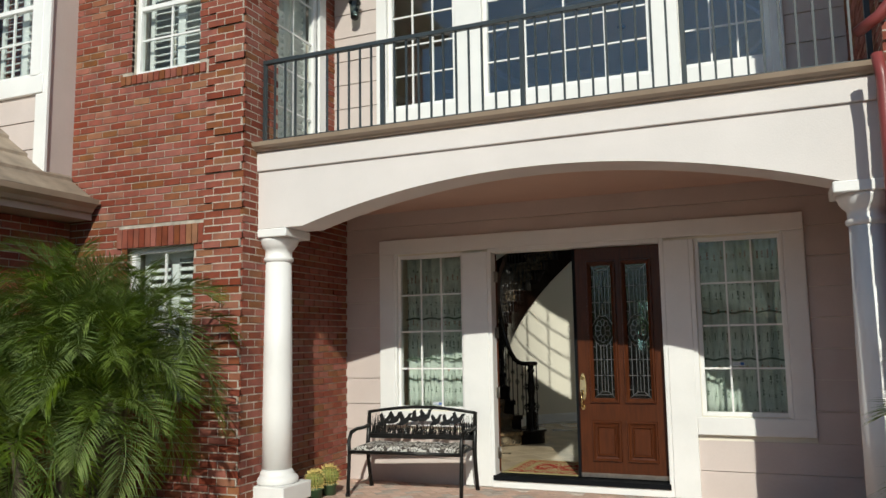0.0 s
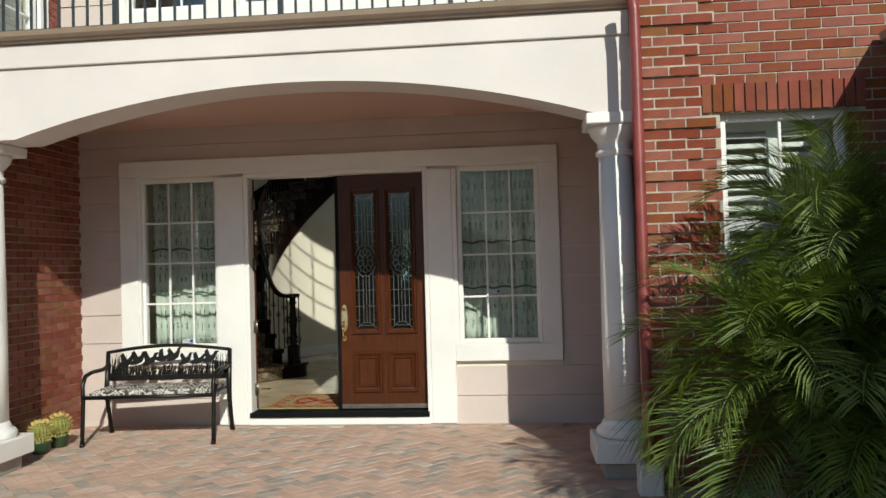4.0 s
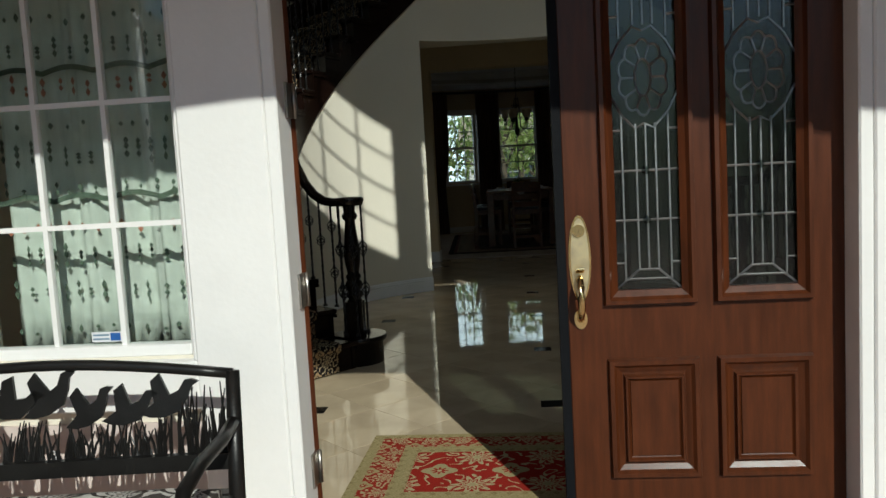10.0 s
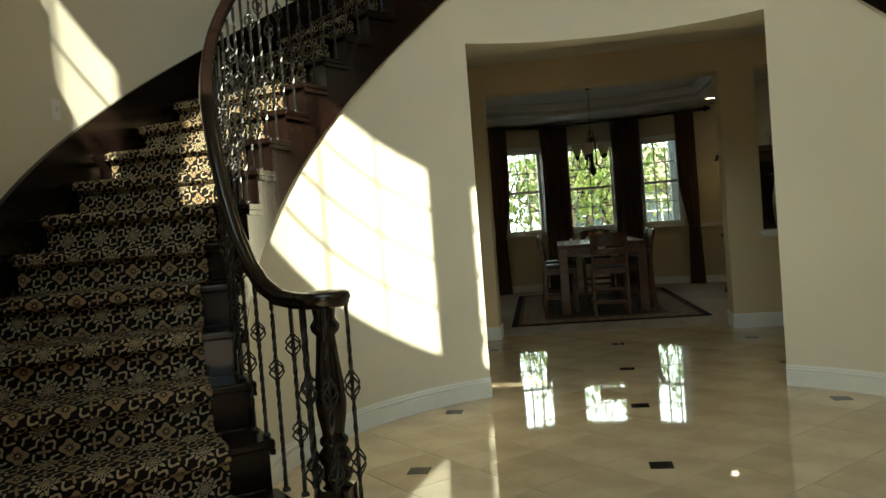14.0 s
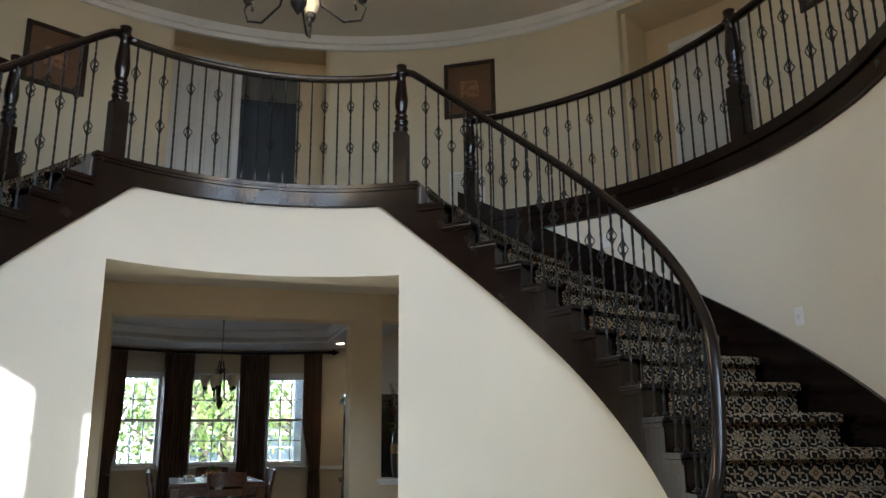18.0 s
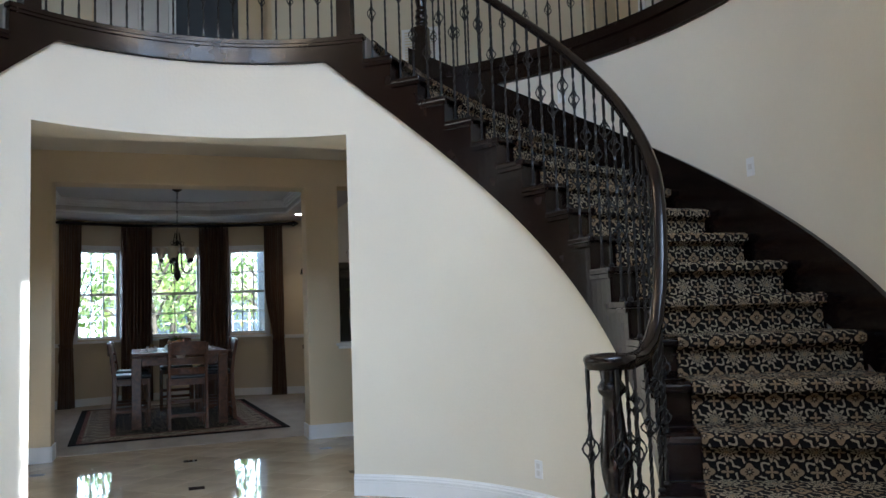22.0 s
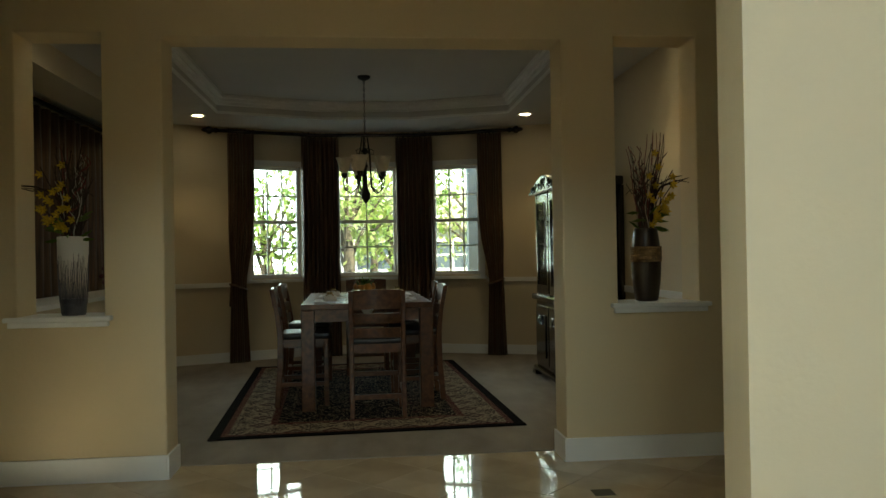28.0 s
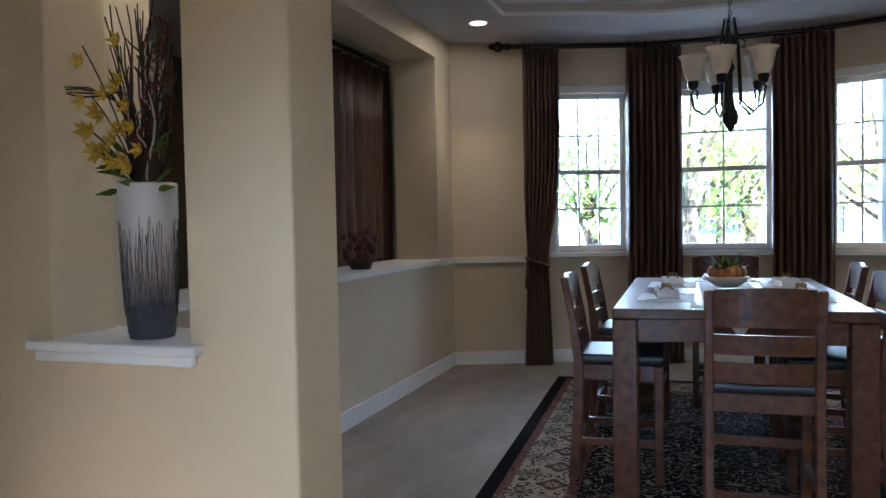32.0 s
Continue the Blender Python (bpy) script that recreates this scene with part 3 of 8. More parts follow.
# upper windows over the balcony
up = tagged(new("trim_upper"), "white casing round the three upper windows", "trim", "", "structure")
casing("casing_board", up, (-2.18, 2.22, YU - 0.06, YU, 5.82, 6.02), (-2.18, -2.05, YU - 0.062, YU, 3.5, 5.82), (2.1, 2.22, YU - 0.062, YU, 3.5, 5.82),
       (-1.18, -0.86, YU - 0.064, YU, 3.5, 5.82), (0.98, 1.25, YU - 0.064, YU, 3.5, 5.82), (-2.05, 2.1, YU - 0.056, YU, 4.1, 4.26), (-2.05, 2.1, YU - 0.03, YU, 3.5, 4.1))
window("window_3", *UPPER_HOLES[0], YU + 0.035, 3, 4, "white upper window with dark sky reflected in its panes", UPGLASS)
window("window_4", *UPPER_HOLES[1], YU + 0.035, 4, 4, "wide white upper window with dark sky reflected in its panes", UPGLASS)
window("window_5", *UPPER_HOLES[2], YU + 0.035, 3, 4, "white upper window with dark sky reflected in its panes", UPGLASS)

# brick wings: backing walls (bricks are laid on them at the end of the file)
YB = -2.3
RW = [(3.29, 4.13, 1.05, 2.58), (3.27, 4.2, 4.33, 5.8)]
LW = [(-3.95, -3.12, 1.05, 2.54), (-3.97, -3.1, 4.33, 5.8)]
for name, x0, x1, holes in (("wall_east_wing", 2.75, 6.2, RW), ("wall_west_wing", -6.6, -2.55, LW)):
    bm = bmesh.new()
    panel(bm, "x", (x0, x1), (-0.1, 7.2), holes, YB + 0.006, YB + 0.25)
    tagged(part(name, bm, MORTAR), "mortar backing of the red brick wing", "wall", "", "structure")
solid("wall_east_return", MORTAR, "mortar backing of the porch side wall", "wall", "structure", (2.757, 3.0, YB + 0.25, 0.2, -0.1, 7.2))
bm = bmesh.new()
box(bm, -3.0, -2.557, YB + 0.25, -1.75, -0.1, 7.2)
panel(bm, "y", (-1.75, 0.2), (-0.1, 7.2), [(-1.55, -0.65, 3.6, 6.0)], -3.0, -2.777)
tagged(part("wall_west_return", bm, MORTAR), "mortar backing of the porch side wall", "wall", "", "structure")
window("window_6", -1.55, -0.65, 3.6, 6.0, -2.82, 2, 5, "tall white glazed balcony door with shutters", GLASS, axis="y", frame=0.07)
solid("trim_balcony_door", TRIM, "white casing of the balcony door", "trim", "structure", (-2.8, -2.74, -1.68, -1.55, 3.58, 6.15), (-2.8, -2.74, -0.65, -0.52, 3.58, 6.15), (-2.8, -2.74, -1.55, -0.65, 6.0, 6.15))

# porch beam with its flat arch, soffit, frieze and cornice
ARC_L, ARC_R, SPRING, APEX = -2.05, 2.45, 2.67, 3.01


def arch_z(x):
    k = (x - (ARC_L + ARC_R) / 2) / ((ARC_R - ARC_L) / 2)
    rise, half = APEX - SPRING, (ARC_R - ARC_L) / 2
    r = (half * half + rise * rise) / (2 * rise)
    return APEX - r + math.sqrt(max(0, r * r - (k * half) ** 2))


porch = tagged(new("porch_beam"), "cream painted porch beam with a flat arch and a moulded cornice", "porch", "", "structure")
bm = bmesh.new()
xs = [-2.58, ARC_L] + [ARC_L + (ARC_R - ARC_L) * i / 40 for i in range(1, 40)] + [ARC_R, 2.75]
rows = []
for x in xs:
    z = SPRING if x in (-2.58, 2.75) else arch_z(x)
    rows.append([bm.verts.new(p) for p in ((x, -2.07, z), (x, -2.07, 3.225), (x, -1.7, 3.225), (x, -1.7, z))])
for p, q in zip(rows, rows[1:]):
    for k in range(4):
        bm.faces.new((p[k], p[(k + 1) % 4], q[(k + 1) % 4], q[k]))
bm.faces.new(rows[0])
bm.faces.new(rows[-1][::-1])
part("beam", bm, CREAM, porch)
bm = bmesh.new()
box(bm, -2.58, 2.72, -2.095, -1.7, 3.228, 3.412)
bevel(part("frieze", bm, CREAM, porch), 0.006)
bm = bmesh.new()
prism(bm, [(-2.1, 3.415), (-2.13, 3.42), (-2.14, 3.437), (-2.185, 3.455), (-2.2, 3.49), (-1.7, 3.49), (-1.7, 3.415)], -2.6, 2.72, "x")
part("cornice", bm, TAN, porch)
solid("ceiling_porch", PORCH_CEIL, "pinkish painted porch ceiling", "ceiling", "structure", (-2.8, 2.78, -1.72, 0.05, 3.11, 3.2))
solid("balcony_floor", CONCRETE, "balcony deck over the porch", "floor", "structure", (-2.8, 2.78, -1.75, 0.05, 3.21, 3.47))


def column(x, y):
    c = tagged(new("porch_column"), "smooth white round porch column on a square plinth", "column", "porch columns")
    c.matrix_world = pose(x, y, 0)
    bm = bmesh.new()
    lathe(bm, [(0.142, 0.40), (0.142, 0.9), (0.138, 1.5), (0.124, 2.36)], 32)
    part("shaft", bm, TRIM, c)
    bm = bmesh.new()
    lathe(bm, [(0.196, 0.28), (0.204, 0.295), (0.206, 0.315), (0.2, 0.335), (0.185, 0.35), (0.166, 0.358), (0.162, 0.375), (0.144, 0.41)], 32)
    part("base", bm, TRIM, c)
    bm = bmesh.new()
    lathe(bm, [(0.124, 2.36), (0.142, 2.372), (0.145, 2.39), (0.142, 2.405), (0.128, 2.412), (0.13, 2.47), (0.15, 2.49), (0.178, 2.525), (0.19, 2.56), (0.2, 2.585)], 32)
    part("capital", bm, TRIM, c)
    bm = bmesh.new()
    box(bm, -0.225, 0.225, -0.215, 0.215, 2.586, 2.668)
    bevel(part("abacus", bm, TRIM, c), 0.008)
    bm = bmesh.new()
    box(bm, -0.235, 0.235, -0.235, 0.235, 0.12, 0.279)
    bevel(part("plinth", bm, TRIM, c), 0.012, 2)
    bm = bmesh.new()
    box(bm, -0.17, 0.17, -0.17, 0.17, -0.01, 0.119)
    bevel(part("footing", bm, CONCRETE, c, "rough concrete footing"), 0.02, 2)
    return c


column(-2.455, -1.86)
column(2.62, -1.87)

# balcony railing
br = thing("balcony_railing", (0, 0, 0), "dark grey steel balcony railing with square bars", "railing")
bm = bmesh.new()
box(bm, -2.56, 2.74, -2.02, -1.97, 4.32, 4.36)
bevel(part("top_rail", bm, RAIL, br), 0.004)
bm = bmesh.new()
box(bm, -2.56, 2.74, -2.01, -1.98, 3.53, 3.56)
part("bottom_rail", bm, RAIL, br)
posts = [-2.54, -1.24, 0.1, 1.42, 2.71]
bm = bmesh.new()
box(bm, -0.019, 0.019, -2.014, -1.976, 3.5, 4.32)
post_me = mesh_of(bm, "post", RAIL)
bm = bmesh.new()
box(bm, -0.0085, 0.0085, -2.0035, -1.9865, 3.56, 4.32)
bar_me = mesh_of(bm, "bar", RAIL)
for i, x in enumerate(posts):
    o = new("post", post_me)
    o.parent, o.location = br, (x, 0, 0)
    if i < 4:
        n = 11
        for k in range(1, n):
            o = new("bar", bar_me)
            o.parent, o.location = br, (x + (posts[i + 1] - x) * k / n, 0, 0)

# eaves, gutters and dormer above
solid("eave_front", TAUPE, "taupe boxed eave over the upper windows", "eave", "structure", (-2.8, 2.78, -0.66, YU + 0.15, 6.05, 6.16), (-2.8, 2.78, -0.7, -0.662, 6.0, 6.2))


def gutter(name, a, b, label):
    """A moulded gutter from a to b; its lip faces right of that way."""
    a, b = Vector(a), Vector(b)
    d = (b - a).normalized()
    side = Vector((d.y, -d.x, 0))
    bm = bmesh.new()
    rows = []
    for p in (a, b):
        rows.append([bm.verts.new(p + side * u + Vector((0, 0, w))) for u, w in ((0, 0), (0.05, 0.01), (0.07, 0.05), (0.12, 0.09), (0.13, 0.14), (0, 0.14))])
    for k in range(6):
        bm.faces.new((rows[0][k], rows[0][(k + 1) % 6], rows[1][(k + 1) % 6], rows[1][k]))
    bm.faces.new(rows[0])
    bm.faces.new(rows[1][::-1])
    return tagged(part(name, bm, TAN), label, "gutter", "", "structure")


gutter("gutter_front", (-2.29, -0.702, 6.06), (2.32, -0.702, 6.06), "tan moulded eave gutter")
gutter("gutter_east", (2.45, -0.702, 6.06), (2.45, -2.75, 6.06), "tan moulded eave gutter over the brick wing")
gutter("gutter_west", (-2.41, -2.75, 6.06), (-2.41, -0.702, 6.06), "tan moulded eave gutter over the brick wing")
solid("eave_east", TAUPE, "taupe boxed eave of the brick wing", "eave", "structure", (2.452, 2.748, -2.75, -0.704, 6.04, 6.16), (2.75, 6.2, -3.0, YB, 6.9, 7.1))
solid("eave_west", TAUPE, "taupe boxed eave of the brick wing", "eave", "structure", (-2.76, -2.412, -2.75, -0.704, 6.04, 6.16), (-6.6, -2.75, -3.0, YB, 6.9, 7.1))
bm = bmesh.new()
for p in ([(-2.9, -0.69, 6.29), (2.9, -0.69, 6.29), (2.9, 6, 8.5), (-2.9, 6, 8.5)],):
    v = [bm.verts.new(q) for q in p] + [bm.verts.new((q[0], q[1], q[2] - 0.1)) for q in p]
    for f in ((0, 1, 2, 3), (7, 6, 5, 4), (0, 4, 5, 1), (1, 5, 6, 2), (2, 6, 7, 3), (3, 7, 4, 0)):
        bm.faces.new([v[i] for i in f])
tagged(part("roof_front", bm, ROOFTILE), "tiled main roof above the eave", "roof", "", "structure")

dormer = thing("dormer", (0, 0, 0), "pale sided roof dormer with one white window", "dormer", kind="structure")
bm = bmesh.new()
panel(bm, "x", (-0.77, 0.77), (6.4, 8.6), [(-0.26, 0.25, 7.15, 8.1)], 0.3, 0.4)
box(bm, -0.77, -0.65, 0.4, 2.6, 6.4, 8.6)
box(bm, 0.65, 0.77, 0.4, 2.6, 6.4, 8.6)
part("dormer_wall", bm, SIDING, dormer)
bm = bmesh.new()
for b in ((-0.45, -0.26, 0.26, 0.32, 6.95, 8.25), (0.25, 0.43, 0.26, 0.32, 6.95, 8.25), (-0.26, 0.25, 0.265, 0.32, 6.95, 7.15), (-0.26, 0.25, 0.265, 0.32, 8.1, 8.25), (-0.79, -0.67, 0.27, 0.33, 6.4, 8.6), (0.67, 0.79, 0.27, 0.33, 6.4, 8.6)):
    box(bm, *b)
part("dormer_casing", bm, TRIM, dormer)
for z in (7.4, 7.0, 7.8, 8.2, 8.5):
    bm = bmesh.new()
    box(bm, -0.67, -0.45, 0.285, 0.3, z, z + 0.008)
    box(bm, 0.43, 0.67, 0.285, 0.3, z, z + 0.008)
    part("lap_line", bm, TAUPE, dormer)
bm = bmesh.new()
prism(bm, [(-1.0, 8.55), (0.065, 9.4), (1.13, 8.55), (1.13, 8.7), (0.065, 9.55), (-1.0, 8.7)], 0.0, 3.0, "y")
part("dormer_roof", bm, TAUPE, dormer)
window("window_7", -0.26, 0.25, 7.15, 8.1, 0.35, 2, 3, "small white dormer window", MIRRORGLASS, frame=0.04)

# downspout and overflow on the east brick corner
ds = thing("downspout", (0, 0, 0), "dark red painted rain downspout on the brick corner", "downspout")
bm = bmesh.new()
tube(bm, [(2.62, -2.45, 6.42), (2.68, -2.42, 6.25), (2.8, -2.39, 6.1), (2.82, -2.38, 5.0), (2.82, -2.38, 3.95), (2.81, -2.39, 3.82), (2.73, -2.4, 3.72), (2.6, -2.3, 3.66)], 0.042, 8)
part("pipe", bm, RED, ds)
bm = bmesh.new()
tube(bm, [(2.7, -2.37, 3.47), (2.72, -2.38, 3.3), (2.72, -2.38, 0.25), (2.74, -2.42, 0.1)], 0.04, 8)
part("pipe", bm, RED, ds)
bm = bmesh.new()
box(bm, 2.64, 2.8, -2.47, -2.31, -0.02, 0.2)
bevel(part("boot", bm, TRIM, ds, "white pipe boot"), 0.01)

# side wings running towards the street, with low tiled roofs
for s, name in ((1, "east"), (-1, "west")):
    x0, x1 = (4.78, 10) if s > 0 else (-10, -4.74)
    xi = x0 if s > 0 else x1
    bm = bmesh.new()
    panel(bm, "y", (-9.5, YB), (-0.1, 2.85), [(-4.6, -3.3, 0.6, 2.3)] if s > 0 else [], xi, xi + s * 0.25)
    box(bm, *sorted((xi + s * 0.25, xi + s * 5)), -9.5, -9.25, -0.1, 2.85)
    tagged(part(f"wall_{name}_garage", bm, MORTAR), "mortar backing of the low brick side wing", "wall", "", "structure")
    e = xi - s * 0.32
    low = tagged(new(f"roof_{name}_garage"), "low side roof with flat brown tiles and a tan gutter", "roof", "", "structure")
    bm = bmesh.new()
    box(bm, *sorted((e, xi + s * 0.3)), -10, YB - 0.02, 2.86, 2.9)
    box(bm, *sorted((e, e + s * 0.03)), -10, YB - 0.02, 2.9, 3.03)
    part("eave", bm, TAUPE, low)
    for k in range(9):
        bm = bmesh.new()
        u, w = k * 0.28, k * 0.28 * 0.8
        outl = [(e + s * u, 3.05 + w), (e + s * (u + 0.33), 3.03 + w + 0.264), (e + s * (u + 0.33), 3.06 + w + 0.264), (e + s * u, 3.1 + w)]
        prism(bm, outl, -10, YB - 0.03, "y")
        part("tile_course", bm, ROOFTILE, low)
gutter("gutter_east_low", (4.46, -2.35, 2.92), (4.46, -10, 2.92), "tan gutter of the low side roof")
gutter("gutter_west_low", (-4.42, -10, 2.92), (-4.42, -2.35, 2.92), "tan gutter of the low side roof")
window("window_8", -4.6, -3.3, 0.6, 2.3, 4.86, 2, 3, "shaded window in the side wing", axis="y")

# sided upper bays at both ends
for s, name, x0, x1, wn in ((1, "east", 4.72, 7.5, "window_9"), (-1, "west", -7.5, -4.74, "window_10")):
    hole = (5.04, 5.72, 4.35, 5.95) if s > 0 else (-5.75, -4.97, 4.37, 5.95)
    bm = bmesh.new()
    panel(bm, "x", (x0, x1), (2.9, 7.2), [hole], YB - 0.33, YB - 0.2)
    xi = x0 if s > 0 else x1
    box(bm, *sorted((xi, xi + s * 0.12)), YB - 0.2, YB + 0.03, 2.9, 7.2)
    tagged(part(f"wall_{name}_bay", bm, SIDING), "pale sided upper bay wall", "wall", "", "structure")
    sd = tagged(new(f"siding_{name}_bay"), "pale lap siding of the upper bay", "siding", "", "structure")
    boards(x0 + 0.01, x1, 3.0, 7.2, YB - 0.335, [(hole[0] - 0.18, hole[1] + 0.18, 4.16, 6.15)], sd)
    tb = tagged(new(f"trim_{name}_bay"), "white corner board and window casing of the upper bay", "trim", "", "structure")
    casing("casing_board", tb, (*sorted((xi - s * 0.025, xi + s * 0.14)), YB - 0.37, YB - 0.33, 3.0, 7.2), (hole[0] - 0.16, hole[0], YB - 0.375, YB - 0.3, 4.36, 6.1),
           (hole[1], hole[1] + 0.16, YB - 0.375, YB - 0.3, 4.36, 6.1), (hole[0] - 0.2, hole[1] + 0.2, YB - 0.385, YB - 0.3, 4.16, 4.35), (hole[0], hole[1], YB - 0.375, YB - 0.3, 5.95, 6.1))
    window(wn, *hole, YB - 0.26, 2, 4, "white sash window of the upper bay", sash=True)

for wn, (x0, x1, z0, z1) in (("window_11", RW[0]), ("window_12", RW[1]), ("window_13", LW[0]), ("window_14", LW[1])):
    window(wn, x0, x1, z0, z1, YB + 0.1, 2, 4 if "12" in wn or "14" in wn else 2, "white sash window in the brick wing with shutters behind", sash=True)


def shutters(x0, x1, z0, z1, y, tilt=35, axis="x"):
    s = thing("plantation_shutter", (0, 0, 0), "white slatted plantation shutters behind the window", "shutter", "window shutters")
    mid = (x0 + x1) / 2
    for a, b in ((x0, mid), (mid, x1)):
        bm = bmesh.new()
        for c in ((a, a + 0.05, z0, z1), (b - 0.05, b, z0, z1), (a + 0.05, b - 0.05, z0, z0 + 0.07), (a + 0.05, b - 0.05, z1 - 0.07, z1)):
            if axis == "x":
                box(bm, c[0], c[1], y - 0.014, y + 0.014, c[2], c[3])
            else:
                box(bm, y - 0.014, y + 0.014, c[0], c[1], c[2], c[3])
        part("stile_frame", bm, SHUTTER, s)
        bm = bmesh.new()
        L = (b - a - 0.11) / 2
        if axis == "x":
            box(bm, -L, L, -0.032, 0.032, -0.004, 0.004, Matrix.Rotation(radians(tilt), 4, "X"))
        else:
            box(bm, -0.032, 0.032, -L, L, -0.004, 0.004, Matrix.Rotation(radians(-tilt), 4, "Y"))
        me = mesh_of(bm, "slat", SHUTTER)
        n = int((z1 - z0 - 0.16) / 0.072)
        for k in range(n):
            o = new("slat", me)
            zz = z0 + 0.1 + (z1 - z0 - 0.2) * k / max(1, n - 1)
            o.parent, o.location = s, ((a + b) / 2, y, zz) if axis == "x" else (y, (a + b) / 2, zz)


for x0, x1, z0, z1 in RW + LW:
    shutters(x0 + 0.03, x1 - 0.03, z0 + 0.03, z1 - 0.03, YB + 0.24)
for h in ((5.04, 5.72, 4.35, 5.95), (-5.75, -4.97, 4.37, 5.95)):
    shutters(h[0] + 0.03, h[1] - 0.03, h[2] + 0.03, h[3] - 0.03, YB - 0.12)
shutters(-1.5, -0.7, 3.65, 5.95, -2.92, 35, "y")
for name, b in (("wall_behind_east", (2.95, 6.4, YB + 0.9, YB + 1.0, -0.1, 7.2)), ("wall_behind_west", (-6.8, -3.4, YB + 0.9, YB + 1.0, -0.1, 7.2))):
    solid(name, WALL_W, "plain inner wall behind the wing windows", "wall", "structure", b)


def wall_lantern(x):
    o = thing("wall_lantern", (x, YU, 5.52), "small black carriage lantern on the wall", "lantern", "carriage lanterns")
    bm = bmesh.new()
    box(bm, -0.05, 0.05, 0.0, 0.03, -0.05, 0.16)
    bevel(part("back_plate", bm, BLACKIRON, o), 0.01)
    bm = bmesh.new()
    tube(bm, [(0, 0, 0.12), (0, -0.08, 0.2), (0, -0.14, 0.17), (0, -0.14, 0.13)], 0.01, 6)
    part("arm", bm, BLACKIRON, o)
    bm = bmesh.new()
    lathe(bm, [(0.02, 0.15), (0.075, 0.1), (0.08, 0.085)], 8, (0, -0.14, 0), False)
    part("cap", bm, BLACKIRON, o)
    bm = bmesh.new()
    lathe(bm, [(0.05, -0.09), (0.068, 0.085)], 8, (0, -0.14, 0), False)
    part("lantern_glass", bm, LEADGLASS, o)
    bm = bmesh.new()
    lathe(bm, [(0.03, -0.12), (0.056, -0.09)], 8, (0, -0.14, 0), False)
    part("foot", bm, BLACKIRON, o)


wall_lantern(2.46)
wall_lantern(-2.42)

# ---------------------------------------------------------------- rotunda
RI, RO, RG = 2.07, 3.15, 4.4
RISE, T0, TSTEP = 0.1911, 148.5, 6.28
CEILZ = 6.2


def t_of(n):
    return T0 - TSTEP * n


def slope(t):
    """Height of the stair line at an angle on one flank."""
    return FLOOR + RISE * (T0 - abs(t)) / TSTEP


def under(t):
    return max(FLOOR, min(3.393, slope(t) - 0.44))


solid("floor_base", GROUT, "screed and grout under the marble floor", "floor", "structure", (-4.6, 4.6, 0.2, 8.97, -0.1, FLOOR - 0.004))
solid("floor_dining", CARPET, "light beige cut-pile carpet of the dining room", "floor", "structure", (-3.4, 4.5, 8.975, 14.6, -0.1, FLOOR + 0.006))

OPEN_T = math.degrees(math.asin(1.07 / RI))
bm = bmesh.new()
for s in (1, -1):
    arc_slab(bm, RI, RI + 0.2, s * OPEN_T, s * 138, FLOOR - 0.05, under)
arc_slab(bm, RI, RI + 0.2, -OPEN_T, OPEN_T, 2.82, lambda t: under(t))
# deep jambs and header: round on the entry side, straight towards the hall
YH = 6.395
for s in (1, -1):
    side = [polar(RI + 0.002, s * t) for t in (OPEN_T, 34, 37, 40, 43)]
    prism(bm, [(c.x, c.y) for c in side] + [(s * 2.05, 6.1), (s * 2.05, YH), (s * 1.24, YH)], FLOOR - 0.05, 2.818, "z")
head = [polar(RI + 0.002, OPEN_T * (k / 12 * 2 - 1)) for k in range(13)]
prism(bm, [(c.x, c.y) for c in head] + [(1.24, YH), (-1.24, YH)], 2.822, 3.36, "z")
tagged(part("wall_rotunda", bm, WALL_W), "curved cream wall under the twin stairs with a wide opening", "wall", "", "structure")
BASE_PROFILE = [(0.001, 0.001), (0.016, 0.001), (0.016, 0.102), (0.0115, 0.105), (0.0115, 0.111), (0.019, 0.114), (0.019, 0.126), (0.013, 0.13), (0.0125, 0.142), (0.007, 0.147), (0.006, 0.155), (0.001, 0.155)]
for s, side in ((1, "east"), (-1, "west")):
    bm = bmesh.new()
    rows = [[bm.verts.new(polar(RI - d, s * (OPEN_T + (134 - OPEN_T) * i / 104), FLOOR + z)) for d, z in BASE_PROFILE] for i in range(105)]
    for p, q in zip(rows, rows[1:]):
        for k in range(len(p)):
            bm.faces.new((p[k], p[(k + 1) % len(p)], q[(k + 1) % len(p)], q[k]))
    bm.faces.new(rows[0])
    bm.faces.new(rows[-1][::-1])
    tagged(part("baseboard_rotunda_" + side, bm, BASEB), "white moulded baseboard of the curved wall", "baseboard", "", "structure")

# outer stair walls up to the gallery and the upper drum
bm = bmesh.new()
for s in (1, -1):
    arc_slab(bm, RO, RO + 0.15, s * 36, s * 131, FLOOR - 0.05, 3.36)
    x = s * RO * math.sin(radians(131))
    box(bm, *sorted((x, x + s * 0.15)), 0.2, CY + RO * math.cos(radians(131)), FLOOR - 0.05, 3.36)
tagged(part("wall_stair_outer", bm, WALL_W), "white curved outer wall beside the stairs", "wall", "", "structure")
bm = bmesh.new()


def drum(t0, t1, low, high):
    arc_slab(bm, RG, RG + 0.15, t0, t1, low, high)


